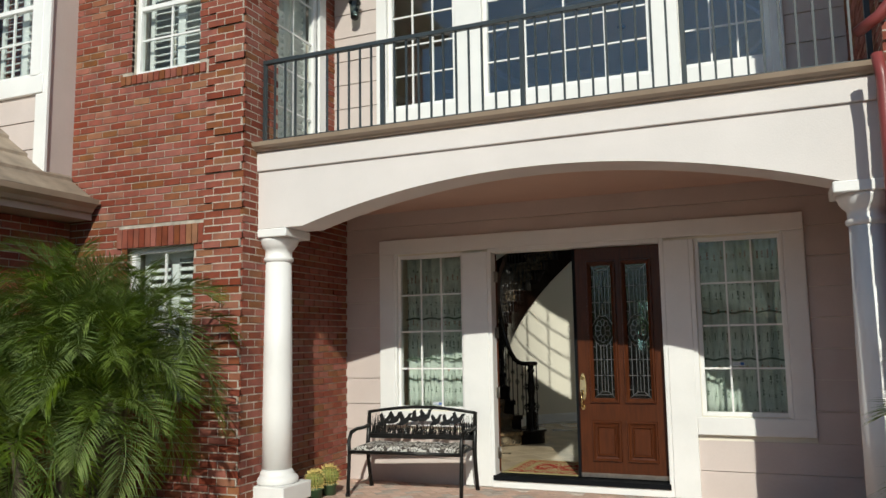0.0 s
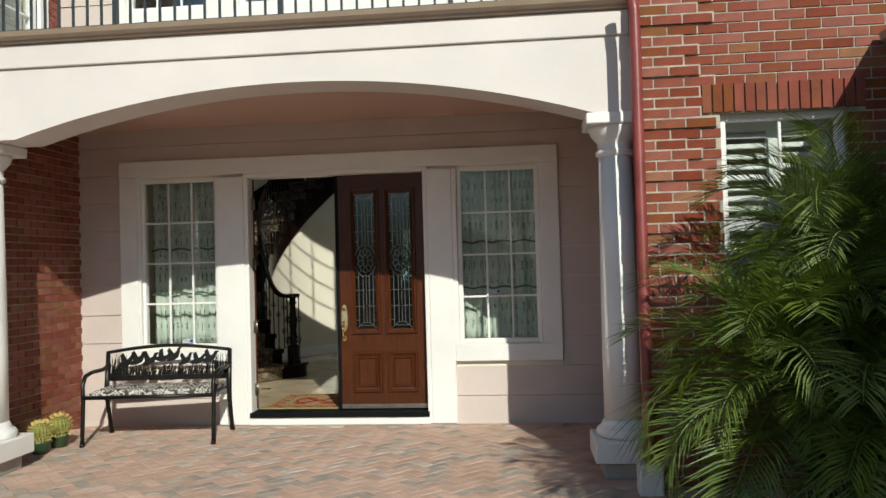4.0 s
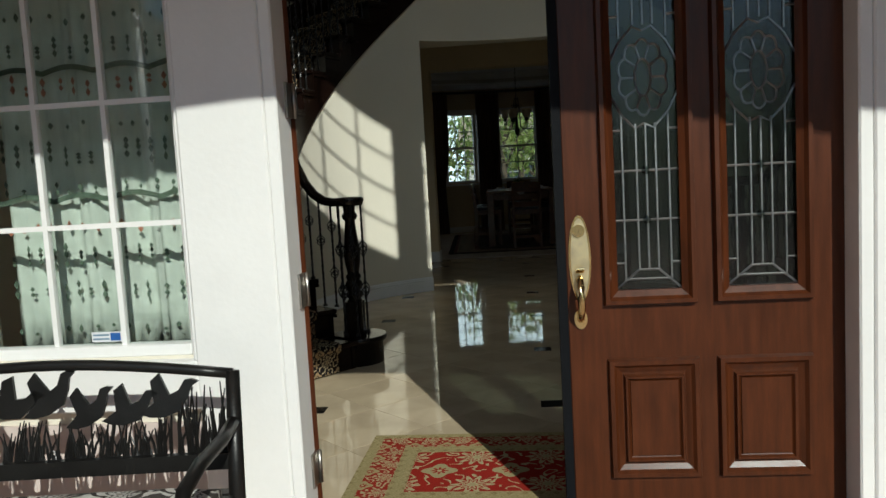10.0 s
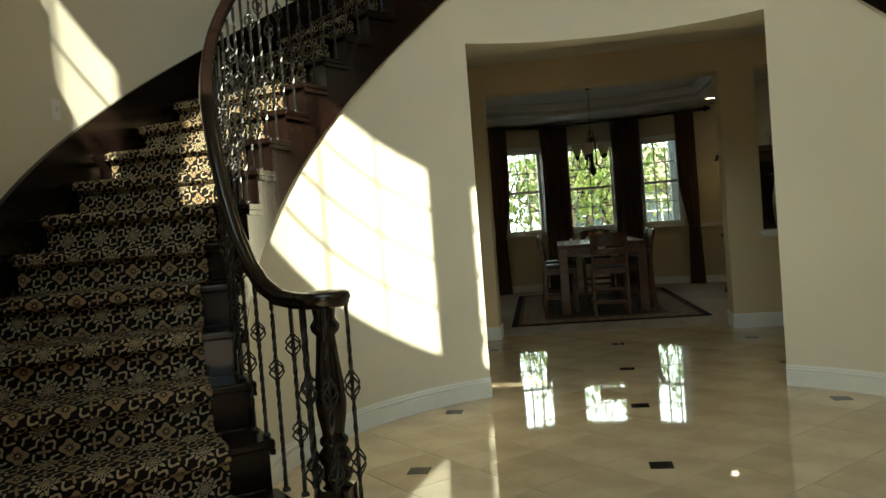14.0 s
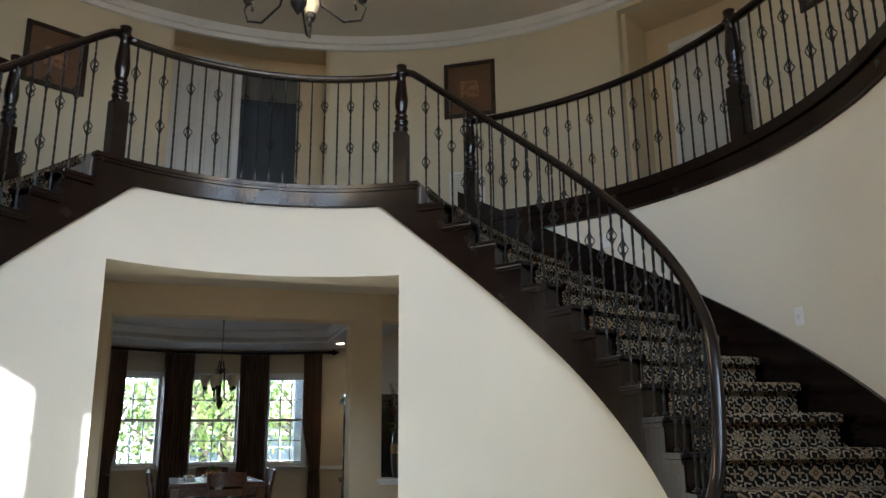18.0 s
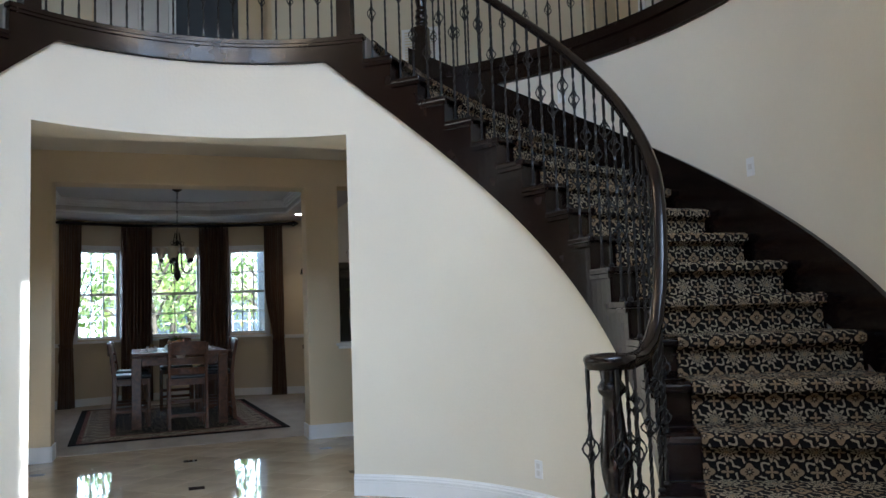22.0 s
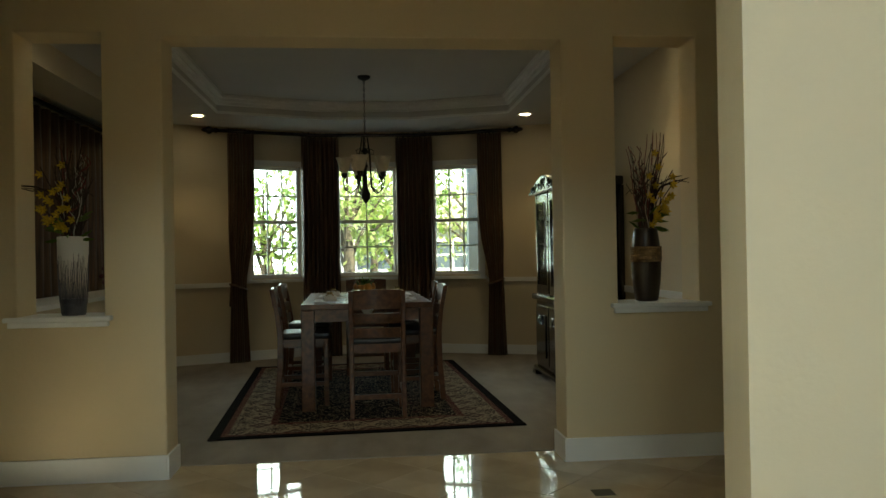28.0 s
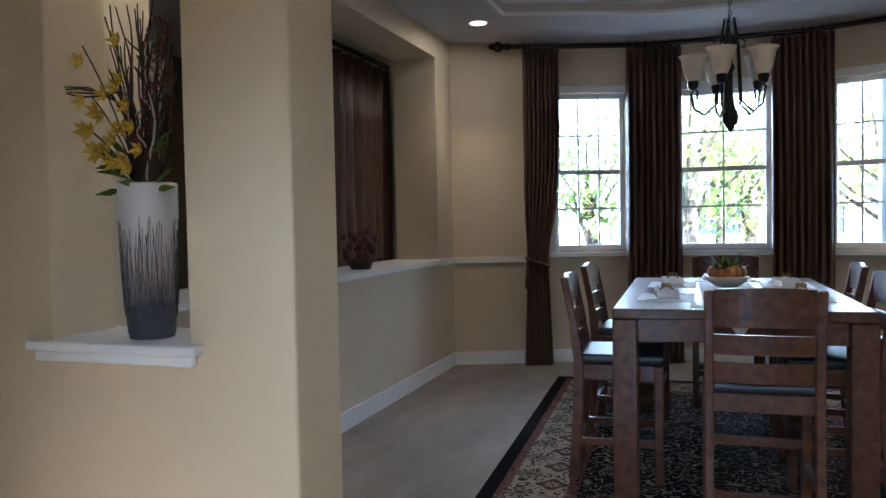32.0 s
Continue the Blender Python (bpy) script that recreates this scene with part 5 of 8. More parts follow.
for s, side in ((1, "east"), (-1, "west")):
    st = thing("staircase", (0, 0, 0), "dark stained curved staircase with wooden treads", "staircase", "twin stairs")
    for n in range(1, 18):
        z = FLOOR + RISE * n
        bm = bmesh.new()
        arc_slab(bm, 2.02, RO - 0.03, s * (t_of(n) + 0.75), s * (t_of(n + 1) + 0.1), z - 0.036, z, 2.2)
        bevel(part("tread", bm, STAIRWOOD, st), 0.01, 2)
        bm = bmesh.new()
        arc_slab(bm, 2.045, RO - 0.03, s * (t_of(n) - 0.2), s * (t_of(n) - 0.7), z - RISE, z - 0.037)
        part("riser", bm, STAIRWOOD, st)
        bm = bmesh.new()
        arc_slab(bm, 2.04, 2.0685, s * t_of(n), s * t_of(n + 1), lambda t: max(FLOOR, under(t)), z - 0.037, 1.6)
        part("string", bm, STAIRWOOD, st)
        bm = bmesh.new()
        arc_slab(bm, 2.022, 2.0395, s * (t_of(n) + 0.6), s * (t_of(n + 1) + 0.2), z - 0.06, z - 0.037, 3)
        part("nosing_moulding", bm, STAIRWOOD, st)
    bm = bmesh.new()
    arc_slab(bm, 2.045, RO - 0.03, s * (t_of(18) - 0.2), s * (t_of(18) - 0.8), FLOOR + RISE * 17, UP - 0.037)
    part("riser", bm, STAIRWOOD, st)
    bm = bmesh.new()
    arc_slab(bm, RO - 0.028, RO - 0.001, s * 131, s * 36, lambda t: slope(t) - 0.16, lambda t: slope(t) + 0.27, 1.0)
    part("skirt_board", bm, DARKWOOD, st)
    # rounded starting step round the newel
    shift = 1.8 if s > 0 else 0.0
    nw = polar(1.905, s * (138.2 - shift))
    bm = bmesh.new()
    lathe(bm, [(0.175, FLOOR), (0.175, FLOOR + RISE - 0.037), (0.2, FLOOR + RISE - 0.036), (0.203, FLOOR + RISE - 0.018), (0.2, FLOOR + RISE)], 28, (nw.x, nw.y, 0.0))
    part("starting_step", bm, STAIRWOOD, st)

    rl = thing("stair_railing", (0, 0, 0), "dark wooden handrail on twisted iron balusters with turned newels", "railing", "stair railings")
    pts = [polar(RB, s * t, slope(t) + 0.95) for t in [36.5 + 2.5 * i for i in range(33)]]
    pts.insert(0, polar(RB - 0.01, s * 34.2, UP + 0.98))
    pts.insert(0, polar(RB - 0.02, s * 31.6, UP + 1.01))
    for k in range(1, 9):
        u = k / 8
        t = 116.5 + (19.5 - shift) * u
        pts.append(polar(RB - 0.13 * u * u, s * t, rail_z(116.5 + 19.5 * u)))
    for k in range(1, 12):
        a = radians(30 * k)
        c = polar(1.9, s * (138.4 - shift), 1.237)
        away = (polar(1.97, s * (136 - shift)) - polar(1.9, s * (138.4 - shift))).normalized()
        rot = Matrix.Rotation(-s * a, 3, "Z") @ away
        pts.append(c + rot * (0.085 - 0.003 * k))
    bm = bmesh.new()
    rail_mesh(bm, pts)
    part("handrail", bm, DARKWOOD, rl)
    bm = bmesh.new()
    lathe(bm, [(0.06, 1.205), (0.095, 1.215), (0.1, 1.24), (0.09, 1.262), (0.03, 1.268)], 20, (nw.x, nw.y, 0))
    part("volute_cap", bm, DARKWOOD, rl)
    newel_parts(rl, (nw.x, nw.y, FLOOR + RISE), 0.9)
    for k in range(5):
        a = radians(40 + 62 * k)
        put_baluster("an", rl, nw + Vector((0.088 * math.cos(a) * -s, 0.088 * math.sin(a), FLOOR + RISE)), 20 * k)
    for n in range(2, 18):
        z = FLOOR + RISE * n
        for k, dt in enumerate((1.2, 4.3)):
            t = t_of(n) - dt
            inset = 0.025 + 0.11 * max(0.0, (t - 116.5) / 19.5) ** 2
            fitted_baluster(("a1", "b2")[k] if n % 2 else ("b1", "a2")[k], (H1, H2)[k], rl, RB - inset, s, t, z)

    # gallery railing on this side
    gl = thing("gallery_railing", (0, 0, 0), "curved gallery railing with dark handrail and iron balusters", "railing", "gallery railings")
    rg = RO + 0.05
    pts = [polar(rg, s * t, UP + 0.97) for t in range(38, 131, 3)]
    xw = rg * math.sin(radians(131))
    pts += [Vector((s * xw, CY + rg * math.cos(radians(131)) - 0.2 * k, UP + 0.97)) for k in range(1, 8)]
    bm = bmesh.new()
    rail_mesh(bm, pts)
    part("handrail", bm, DARKWOOD, gl)
    for t in (38, 86, 129):
        c = polar(rg, s * t, UP)
        newel_parts(gl, c, 1.06, 0.42, -s * t)
    nb = 46
    for k in range(1, nb):
        t = 38 + 91 * k / nb
        if abs(t - 86) > 1.0:
            put_baluster("ag" if k % 2 else "bg", gl, polar(rg, s * t, UP + 0.012), -s * t)

lr = thing("landing_railing", (0, 0, 0), "curved landing railing with dark handrail and iron balusters", "railing", "gallery railings")
bm = bmesh.new()
rail_mesh(bm, [polar(RI + 0.01, t, UP + 0.97) for t in range(-31, 32, 2)])
part("handrail", bm, DARKWOOD, lr)
for t in (-31.5, 31.5):
    newel_parts(lr, polar(RI + 0.01, t, UP), 1.06, 0.42, -t)
for k in range(1, 21):
    t = -31.5 + 63 * k / 21
    put_baluster("ag" if k % 2 else "bg", lr, polar(RI + 0.01, t, UP + 0.012), -t)

# figured runner on each flight, one fitted length to a step
for s, side in ((1, "east"), (-1, "west")):
    ru = thing("stair_runner", (0, 0, 0), "dark figured stair carpet with cream flower medallions", "carpet", "stair carpets")
    r0, r1 = 2.2, RO - 0.07
    prof = []
    run = 0.0
    for n in range(1, 19):
        z = FLOOR + RISE * n
        for dt, zz, dl in ((0.35, z - RISE + 0.012, 0.22), (0.35, z - 0.06, RISE - 0.07), (1.25, z - 0.035, 0.04), (1.35, z - 0.005, 0.03), (0.8, z + 0.01, 0.03)):
            run += dl if n > 1 or prof else 0
            prof.append((t_of(n) + dt, zz, run))
    for n in range(18):
        bm = bmesh.new()
        uv = bm.loops.layers.uv.new("UVMap")
        rows = []
        for t, z, v in prof[n * 5:n * 5 + 6]:
            rows.append([(bm.verts.new(polar(r, s * t, z)), (r, v)) for r in (r0, (r0 + r1) / 2, r1)])
        for p, q in zip(rows, rows[1:]):
            for k in range(2):
                quad = (p[k], p[k + 1], q[k + 1], q[k])
                f = bm.faces.new([c[0] for c in quad])
                for l, c in zip(f.loops, quad):
                    l[uv].uv = c[1]
        bmesh.ops.recalc_face_normals(bm, faces=bm.faces)
        o = part("carpet_step", bm, STAIR_RUG, ru)
        md = o.modifiers.new("thick", "SOLIDIFY")
        md.thickness, md.offset = 0.008, 0

# ---------------------------------------------------------------- entry doors
def framed(bm, x0, x1, z0, z1, y, w, out):
    """A raised mitred moulding round a rectangle."""
    rings = []
    for a, h in ((0.0, 0.0), (0.006, out), (w * 0.4, out), (w * 0.6, out * 0.45), (w, 0.0)):
        rings.append([bm.verts.new(p) for p in ((x0 + a, y - h, z0 + a), (x1 - a, y - h, z0 + a), (x1 - a, y - h, z1 - a), (x0 + a, y - h, z1 - a))])
    for p, q in zip(rings, rings[1:]):
        for i in range(4):
            bm.faces.new((p[i], p[(i + 1) % 4], q[(i + 1) % 4], q[i]))


def door_leaf(label, hand):
    """A leaf 0.905 wide with its hinge side at +x of its origin; two leaded lights over two raised panels."""
    d = thing("door_1" if hand > 0 else "door_2", (0, 0, 0), label, "door", kind="structure")
    W = 0.905
    lights = [(0.165, 0.385, 0.955, 2.36), (0.53, 0.76, 0.955, 2.36)]
    bm = bmesh.new()
    panel(bm, "x", (0, W), (0.14, 2.55), lights, 0.0, 0.044)
    bevel(part("leaf", bm, DOORWOOD, d), 0.003)
    for x0, x1, z0, z1 in lights:
        bm = bmesh.new()
        framed(bm, x0 - 0.045, x1 + 0.045, z0 - 0.05, z1 + 0.045, 0.0, 0.05, 0.026)
        part("light_moulding", bm, DOORWOOD, d)
        bm = bmesh.new()
        box(bm, x0 - 0.004, x1 + 0.004, 0.018, 0.024, z0 - 0.004, z1 + 0.004)
        part("leaded_glass", bm, LEADGLASS, d)
        bm = bmesh.new()
        cx, cz = (x0 + x1) / 2, 1.66
        w = x1 - x0

        def came(*pts):
            tube(bm, [(px, 0.016, pz) for px, pz in pts], 0.0042, 5)

        for fx in (0.16, 0.37, 0.515, 0.66, 0.85):
            low = cz - (0.15 if 0.3 < fx < 0.7 else 0.12)
            high = cz + (0.17 if 0.3 < fx < 0.7 else 0.13)
            came((x0 + w * fx, z0 + (0.07 if 0.3 < fx < 0.7 else 0.03)), (x0 + w * fx, low))
            came((x0 + w * fx, high), (x0 + w * fx, z1 - (0.07 if 0.3 < fx < 0.7 else 0.03)))
        for z in (z0 + 0.235, z0 + 0.4, cz + 0.3, cz + 0.47):
            came((x0, z), (x1, z))
        for z in (z0 + 0.09, cz - 0.17, cz + 0.2, z1 - 0.12):
            came((x0, z), (x0 + w * 0.16, z))
            came((x0 + w * 0.85, z), (x1, z))
        for e, q in ((z0, 1), (z1, -1)):
            came((x0, e), (x0 + w * 0.36, e + q * 0.067))
            came((x1, e), (x1 - w * 0.34, e + q * 0.067))
            came((x0 + w * 0.36, e + q * 0.067), (x1 - w * 0.34, e + q * 0.067))
            came((x0 + w * 0.2, e + q * 0.035), (x1 - w * 0.18, e + q * 0.035))
        # rosette: an upright oval jewel, ten bevelled petals and a pointed tail
        came(*[(cx + 0.026 * math.sin(a * math.tau / 20), cz + 0.06 * math.cos(a * math.tau / 20)) for a in range(21)])
        n = 10
        for a in range(n):
            u0, u1 = (a + 0.5) * math.tau / n, (a + 1.5) * math.tau / n
            rim = []
            for i in range(7):
                u = u0 + (u1 - u0) * i / 6
                k = 0.88 + 0.14 * math.sin(math.pi * i / 6)
                rim.append((cx + 0.08 * k * math.sin(u), cz + 0.122 * k * math.cos(u)))
            came(*rim)
            came((cx + 0.028 * math.sin(u0), cz + 0.063 * math.cos(u0)), rim[0])
        for q in (-1, 1):
            came((cx - w / 2, cz + q * 0.05), (cx - w * 0.35, cz + q * 0.115), (cx - w * 0.14, cz + q * 0.165), (cx, cz + q * 0.15))
            came((cx + w / 2, cz + q * 0.05), (cx + w * 0.35, cz + q * 0.115), (cx + w * 0.14, cz + q * 0.165), (cx, cz + q * 0.15))
        part("came", bm, CAME, d, "grey lead came pattern with an oval rosette")
        bm = bmesh.new()
        ball(bm, (0, 0, 0), 0.014, 1, 0.6, 1, 10)
        jewel = mesh_of(bm, "glass_jewel", LEADGLASS)
        for z in (z0 + 0.235, z0 + 0.4, cz + 0.3, cz + 0.47):
            o = new("glass_jewel", jewel)
            o.parent, o.location = d, (cx, 0.014, z)
    for x0, x1 in ((0.125, 0.432), (0.49, 0.8)):
        bm = bmesh.new()
        framed(bm, x0, x1, 0.305, 0.722, 0.0, 0.05, 0.022)
        box(bm, x0 + 0.03, x1 - 0.03, -0.001, 0.005, 0.335, 0.692)
        framed(bm, x0 + 0.052, x1 - 0.052, 0.36, 0.667, 0.0, 0.03, 0.018)
        box(bm, x0 + 0.075, x1 - 0.075, -0.011, 0.004, 0.385, 0.645)
        part("raised_panel", bm, DOORWOOD, d)
    bm = bmesh.new()
    box(bm, 0.0, W, -0.004, -0.0005, 0.14, 0.185)
    part("kick_sweep", bm, STEEL, d, "dull metal strip along the foot of the door")
    return d


d1 = door_leaf("closed mahogany door leaf with two leaded glass lights", 1)
d1.matrix_world = pose(0.01, 0.105, 0)
PLATE_BRASS = mat("worn_brass_plate", (0.93, 0.8, 0.48), 0.34, 1.0, var=0.12, scale=16, bump=0.05, bscale=30, second=(0.66, 0.56, 0.37))


def oval(bm, cx, cz, rx, rz, y0, y1, n=32):
    prism(bm, [(cx + rx * math.cos(a * math.tau / n), cz + rz * math.sin(a * math.tau / n)) for a in range(n)], y0, y1)


bm = bmesh.new()
oval(bm, 0.046, 1.07, 0.037, 0.147, -0.005, 0.0)
oval(bm, 0.046, 1.07, 0.034, 0.143, -0.008, -0.005)
oval(bm, 0.042, 0.865, 0.022, 0.035, -0.008, 0.0, 20)
h = part("handle_set", bm, BRASS, d1, "polished brass handle set with worn lacquer")
bm = bmesh.new()
oval(bm, 0.046, 1.07, 0.03, 0.137, -0.0095, -0.0081)
part("plate_face", bm, PLATE_BRASS, h, "brass plate with patchy worn lacquer")
bm = bmesh.new()
oval(bm, 0.044, 1.165, 0.021, 0.021, -0.018, -0.0096, 24)
oval(bm, 0.044, 1.165, 0.017, 0.017, -0.02, -0.0181, 24)
part("deadbolt_cylinder", bm, BRASS, h)
bm = bmesh.new()
box(bm, 0.0435, 0.0445, -0.0208, -0.0201, 1.159, 1.171)
part("keyhole", bm, SEAL, h, "dark key slot")
bm = bmesh.new()
prism(bm, [(-0.0096, 1.03), (-0.022, 1.036), (-0.036, 1.034), (-0.05, 1.043), (-0.051, 1.039), (-0.036, 1.028), (-0.022, 1.029), (-0.0096, 1.022)], 0.03, 0.056, "x")
part("thumb_latch", bm, BRASS, h)
bm = bmesh.new()
path = [(0.042, -0.0096, 1.0), (0.042, -0.03, 1.006), (0.042, -0.05, 0.998), (0.042, -0.064, 0.975), (0.042, -0.068, 0.945), (0.042, -0.062, 0.905), (0.042, -0.045, 0.88), (0.042, -0.025, 0.868), (0.042, -0.0081, 0.865)]
tube(bm, path, 0.01, 10, [0.014, 0.011, 0.0105, 0.012, 0.0135, 0.0125, 0.01, 0.0095, 0.013])
part("grip", bm, BRASS, h)
bm = bmesh.new()
box(bm, -0.03, 0.0, -0.012, 0.044, 0.14, 2.55)
part("astragal", bm, SEAL, d1, "dark weather strip at the meeting edge")
d2 = door_leaf("mahogany door leaf standing wide open inwards", -1)
d2.matrix_world = Matrix.Translation((-0.9, 0.16, 0)) @ Matrix.Rotation(radians(130), 4, "Z")
for z in (0.35, 1.0, 1.66, 2.29):
    bm = bmesh.new()
    box(bm, -0.916, -0.906, 0.09, 0.17, z - 0.06, z + 0.06)
    tube(bm, [(-0.9, 0.155, z - 0.06), (-0.9, 0.155, z + 0.06)], 0.008, 8)
    tagged(part("door_hinge", bm, STEEL), "worn brushed steel butt hinge on the jamb", "hinge", "door hinges")

# lace curtains behind the side windows
def lace(x0, x1, z0, z1, y, seed, rows=8):
    c = thing("lace_curtain", (0, 0, 0), "sheer pale green lace curtain with embroidered flower rows", "curtain", "lace curtains")
    rng = random.Random(seed)
    bm = bmesh.new()
    n = 60
    rws = []
    for k in range(13):
        z = z0 + (z1 - z0) * k / 12
        rws.append([bm.verts.new((x0 + (x1 - x0) * i / n, y + 0.022 * math.sin(i * 0.62 + seed) + 0.012 * math.sin(i * 1.7 + k * 0.25), z)) for i in range(n + 1)])
    for p, q in zip(rws, rws[1:]):
        for i in range(n):
            bm.faces.new((p[i], p[i + 1], q[i + 1], q[i])).smooth = True
    o = part("cloth", bm, LACE, c)
    o.modifiers.new("thick", "SOLIDIFY").thickness = 0.002
    for zl in (z0 + 0.3 * (z1 - z0), z0 + 0.56 * (z1 - z0)):
        bm = bmesh.new()
        pts = [(x0 + (x1 - x0) * i / 40, y - 0.042, zl + 0.022 * abs(math.sin(i * 0.33 + seed)) ) for i in range(41)]
        for a, b in zip(pts, pts[1:]):
            v = [bm.verts.new(p) for p in (a, b, (b[0], b[1], b[2] + 0.02), (a[0], a[1], a[2] + 0.02))]
            bm.faces.new(v)
        part("scallop_hem", bm, LACE_FIG, c, "darker scalloped hem").modifiers.new("thick", "SOLIDIFY").thickness = 0.002
    for row in range(rows):
        z = z0 + 0.07 + (z1 - z0 - 0.15) * row / rows
        bm = bmesh.new()
        x = x0 + 0.03
        while x < x1 - 0.02:
            w, hh = rng.uniform(0.006, 0.011), rng.uniform(0.012, 0.03)
            zz = z + rng.uniform(-0.015, 0.015)
            for dz in (0, hh * 1.3, hh * 2.2)[: 1 + row % 3]:
                prism(bm, [(x, zz + dz - hh * 0.6), (x + w, zz + dz), (x, zz + dz + hh * 0.6), (x - w, zz + dz)], y - 0.043, y - 0.04)
            x += rng.uniform(0.045, 0.075)
        part("embroidery", bm, LACE_RED if row % 4 == 3 else LACE_FIG, c)


lace(-2.09, -1.22, 0.8, 2.62, 0.3, 3, 13)
lace(1.22, 2.12, 0.78, 2.6, 0.3, 7, 12)


def sticker(x, y, z):
    s = thing("window_sticker", (x, y, z), "small white and blue alarm company sticker on the glass", "sticker", "window stickers")
    bm = bmesh.new()
    box(bm, -0.055, 0.055, -0.001, 0.0, -0.018, 0.018)
    part("card", bm, LINEN, s)
    bm = bmesh.new()
    box(bm, 0.015, 0.052, -0.002, -0.0012, -0.014, 0.014)
    part("blue_block", bm, mat("sticker_blue", (0.03, 0.12, 0.4), 0.5), s)
    bm = bmesh.new()
    for k in range(2):
        box(bm, -0.05, 0.01, -0.002, -0.0012, 0.004 - k * 0.014, 0.01 - k * 0.014)
    part("print_bar", bm, mat("sticker_grey", (0.2, 0.3, 0.4), 0.5), s)


sticker(-1.62, 0.078, 0.87)
sticker(1.62, 0.078, 1.31)

# garden bench with flying ducks
bench = thing("garden_bench", (-1.62, -0.58, 0), "black cast metal garden bench with a flying duck back", "bench", turn=5)
HW = 0.61
for s in (-1, 1):
    bm = bmesh.new()
    tube(bm, [(s * HW, -0.33, 0.0), (s * HW, -0.31, 0.2), (s * HW, -0.29, 0.42), (s * HW, -0.3, 0.56), (s * HW, -0.24, 0.64), (s * HW, -0.1, 0.66), (s * HW, 0.1, 0.655), (s * HW, 0.22, 0.67)], 0.02, 8)
    part("front_leg_arm", bm, BLACKIRON, bench)
    bm = bmesh.new()
    tube(bm, [(s * HW, 0.3, 0.0), (s * HW, 0.22, 0.3), (s * HW, 0.2, 0.45), (s * HW, 0.255, 0.82)], 0.02, 8, [0.02, 0.022, 0.026, 0.022])
    part("back_leg", bm, BLACKIRON, bench)
    for y in (-0.33, 0.3):
        bm = bmesh.new()
        lathe(bm, [(0.024, 0.0), (0.024, 0.03)], 10, (s * HW, y, 0))
        part("foot_cap", bm, BLACKIRON, bench)
bm = bmesh.new()
tube(bm, [(-HW, -0.295, 0.445), (HW, -0.295, 0.445)], 0.018, 8)
part("front_rail", bm, BLACKIRON, bench)
bm = bmesh.new()
tube(bm, [(-HW + HW * 2 * i / 12, 0.255, 0.81 + 0.055 * math.sin(math.pi * i / 12)) for i in range(13)], 0.017, 8)
part("top_rail", bm, BLACKIRON, bench)
bm = bmesh.new()
box(bm, -HW, HW, 0.2, 0.225, 0.53, 0.58)
part("lower_rail", bm, BLACKIRON, bench)
for k in range(9):
    bm = bmesh.new()
    y = -0.27 + 0.058 * k
    box(bm, -HW, HW, y, y + 0.042, 0.445, 0.457)
    part("seat_slat", bm, BLACKIRON, bench)


def back_y(z):
    return 0.205 + (z - 0.46) * 0.165


duck = [(-0.1, 0.0), (-0.05, 0.02), (-0.045, 0.085), (-0.015, 0.1), (0.0, 0.03), (0.03, 0.035), (0.055, 0.06), (0.075, 0.058), (0.095, 0.045), (0.07, 0.035), (0.05, 0.005), (0.02, -0.025), (-0.03, -0.03), (-0.07, -0.02)]
rng = random.Random(5)
for k in range(8):
    cx, cz = -0.42 + k * 0.12, 0.705 + 0.025 * math.sin(k * 2.1) + (0.03 if 1 < k < 6 else 0)
    tilt, sc = rng.uniform(-0.1, 0.5), rng.uniform(0.9, 1.1)
    bm = bmesh.new()
    out = [(cx + sc * (u * math.cos(tilt) - v * math.sin(tilt)), cz + sc * (u * math.sin(tilt) + v * math.cos(tilt))) for u, v in duck]
    a = [bm.verts.new((u, back_y(v) - 0.008, v)) for u, v in out]
    b = [bm.verts.new((u, back_y(v) + 0.004, v)) for u, v in out]
    bm.faces.new(a)
    bm.faces.new(b[::-1])
    for i in range(len(a)):
        bm.faces.new((a[i], b[i], b[(i + 1) % len(a)], a[(i + 1) % len(a)]))
    part("duck_casting", bm, BLACKIRON, bench)
bm = bmesh.new()
for k in range(280):
    x = rng.uniform(-HW + 0.02, HW - 0.02)
    edge = abs(x) / HW
    top = rng.uniform(0.62, 0.7) + (0.12 * rng.random() if edge > 0.68 else 0)
    dx = rng.uniform(-0.03, 0.03)
    tube(bm, [(x, back_y(0.575), 0.575), (x + dx * 0.4, back_y(0.62), (0.575 + top) / 2), (x + dx, back_y(top), top)], 0.0038, 4, [0.005, 0.004, 0.002])
part("reed_casting", bm, BLACKIRON, bench, "cast reeds along the back")
bm = bmesh.new()
prof = []
n, m = 26, 12
grid = [[bm.verts.new((-0.57 + 1.14 * i / n, -0.28 + 0.46 * j / m, 0.458)) for j in range(m + 1)] for i in range(n + 1)]
topg = []
for i in range(n + 1):
    row = []
    for j in range(m + 1):
        e = min(i, n - i, 2) / 2 * min(j, m - j, 2) / 2
        row.append(bm.verts.new((-0.57 + 1.14 * i / n, -0.28 + 0.46 * j / m, 0.478 + 0.035 * math.sqrt(e) + 0.006 * math.sin(i * 1.3) * math.sin(j * 1.7) * e)))
    topg.append(row)
for g in (grid, topg):
    for i in range(n):
        for j in range(m):
            bm.faces.new((g[i][j], g[i + 1][j], g[i + 1][j + 1], g[i][j + 1])).smooth = True
for i in range(n):
    for j in (0, m):
        bm.faces.new((grid[i][j], grid[i + 1][j], topg[i + 1][j], topg[i][j]))
for j in range(m):
    for i in (0, n):
        bm.faces.new((grid[i][j], grid[i][j + 1], topg[i][j + 1], topg[i][j]))
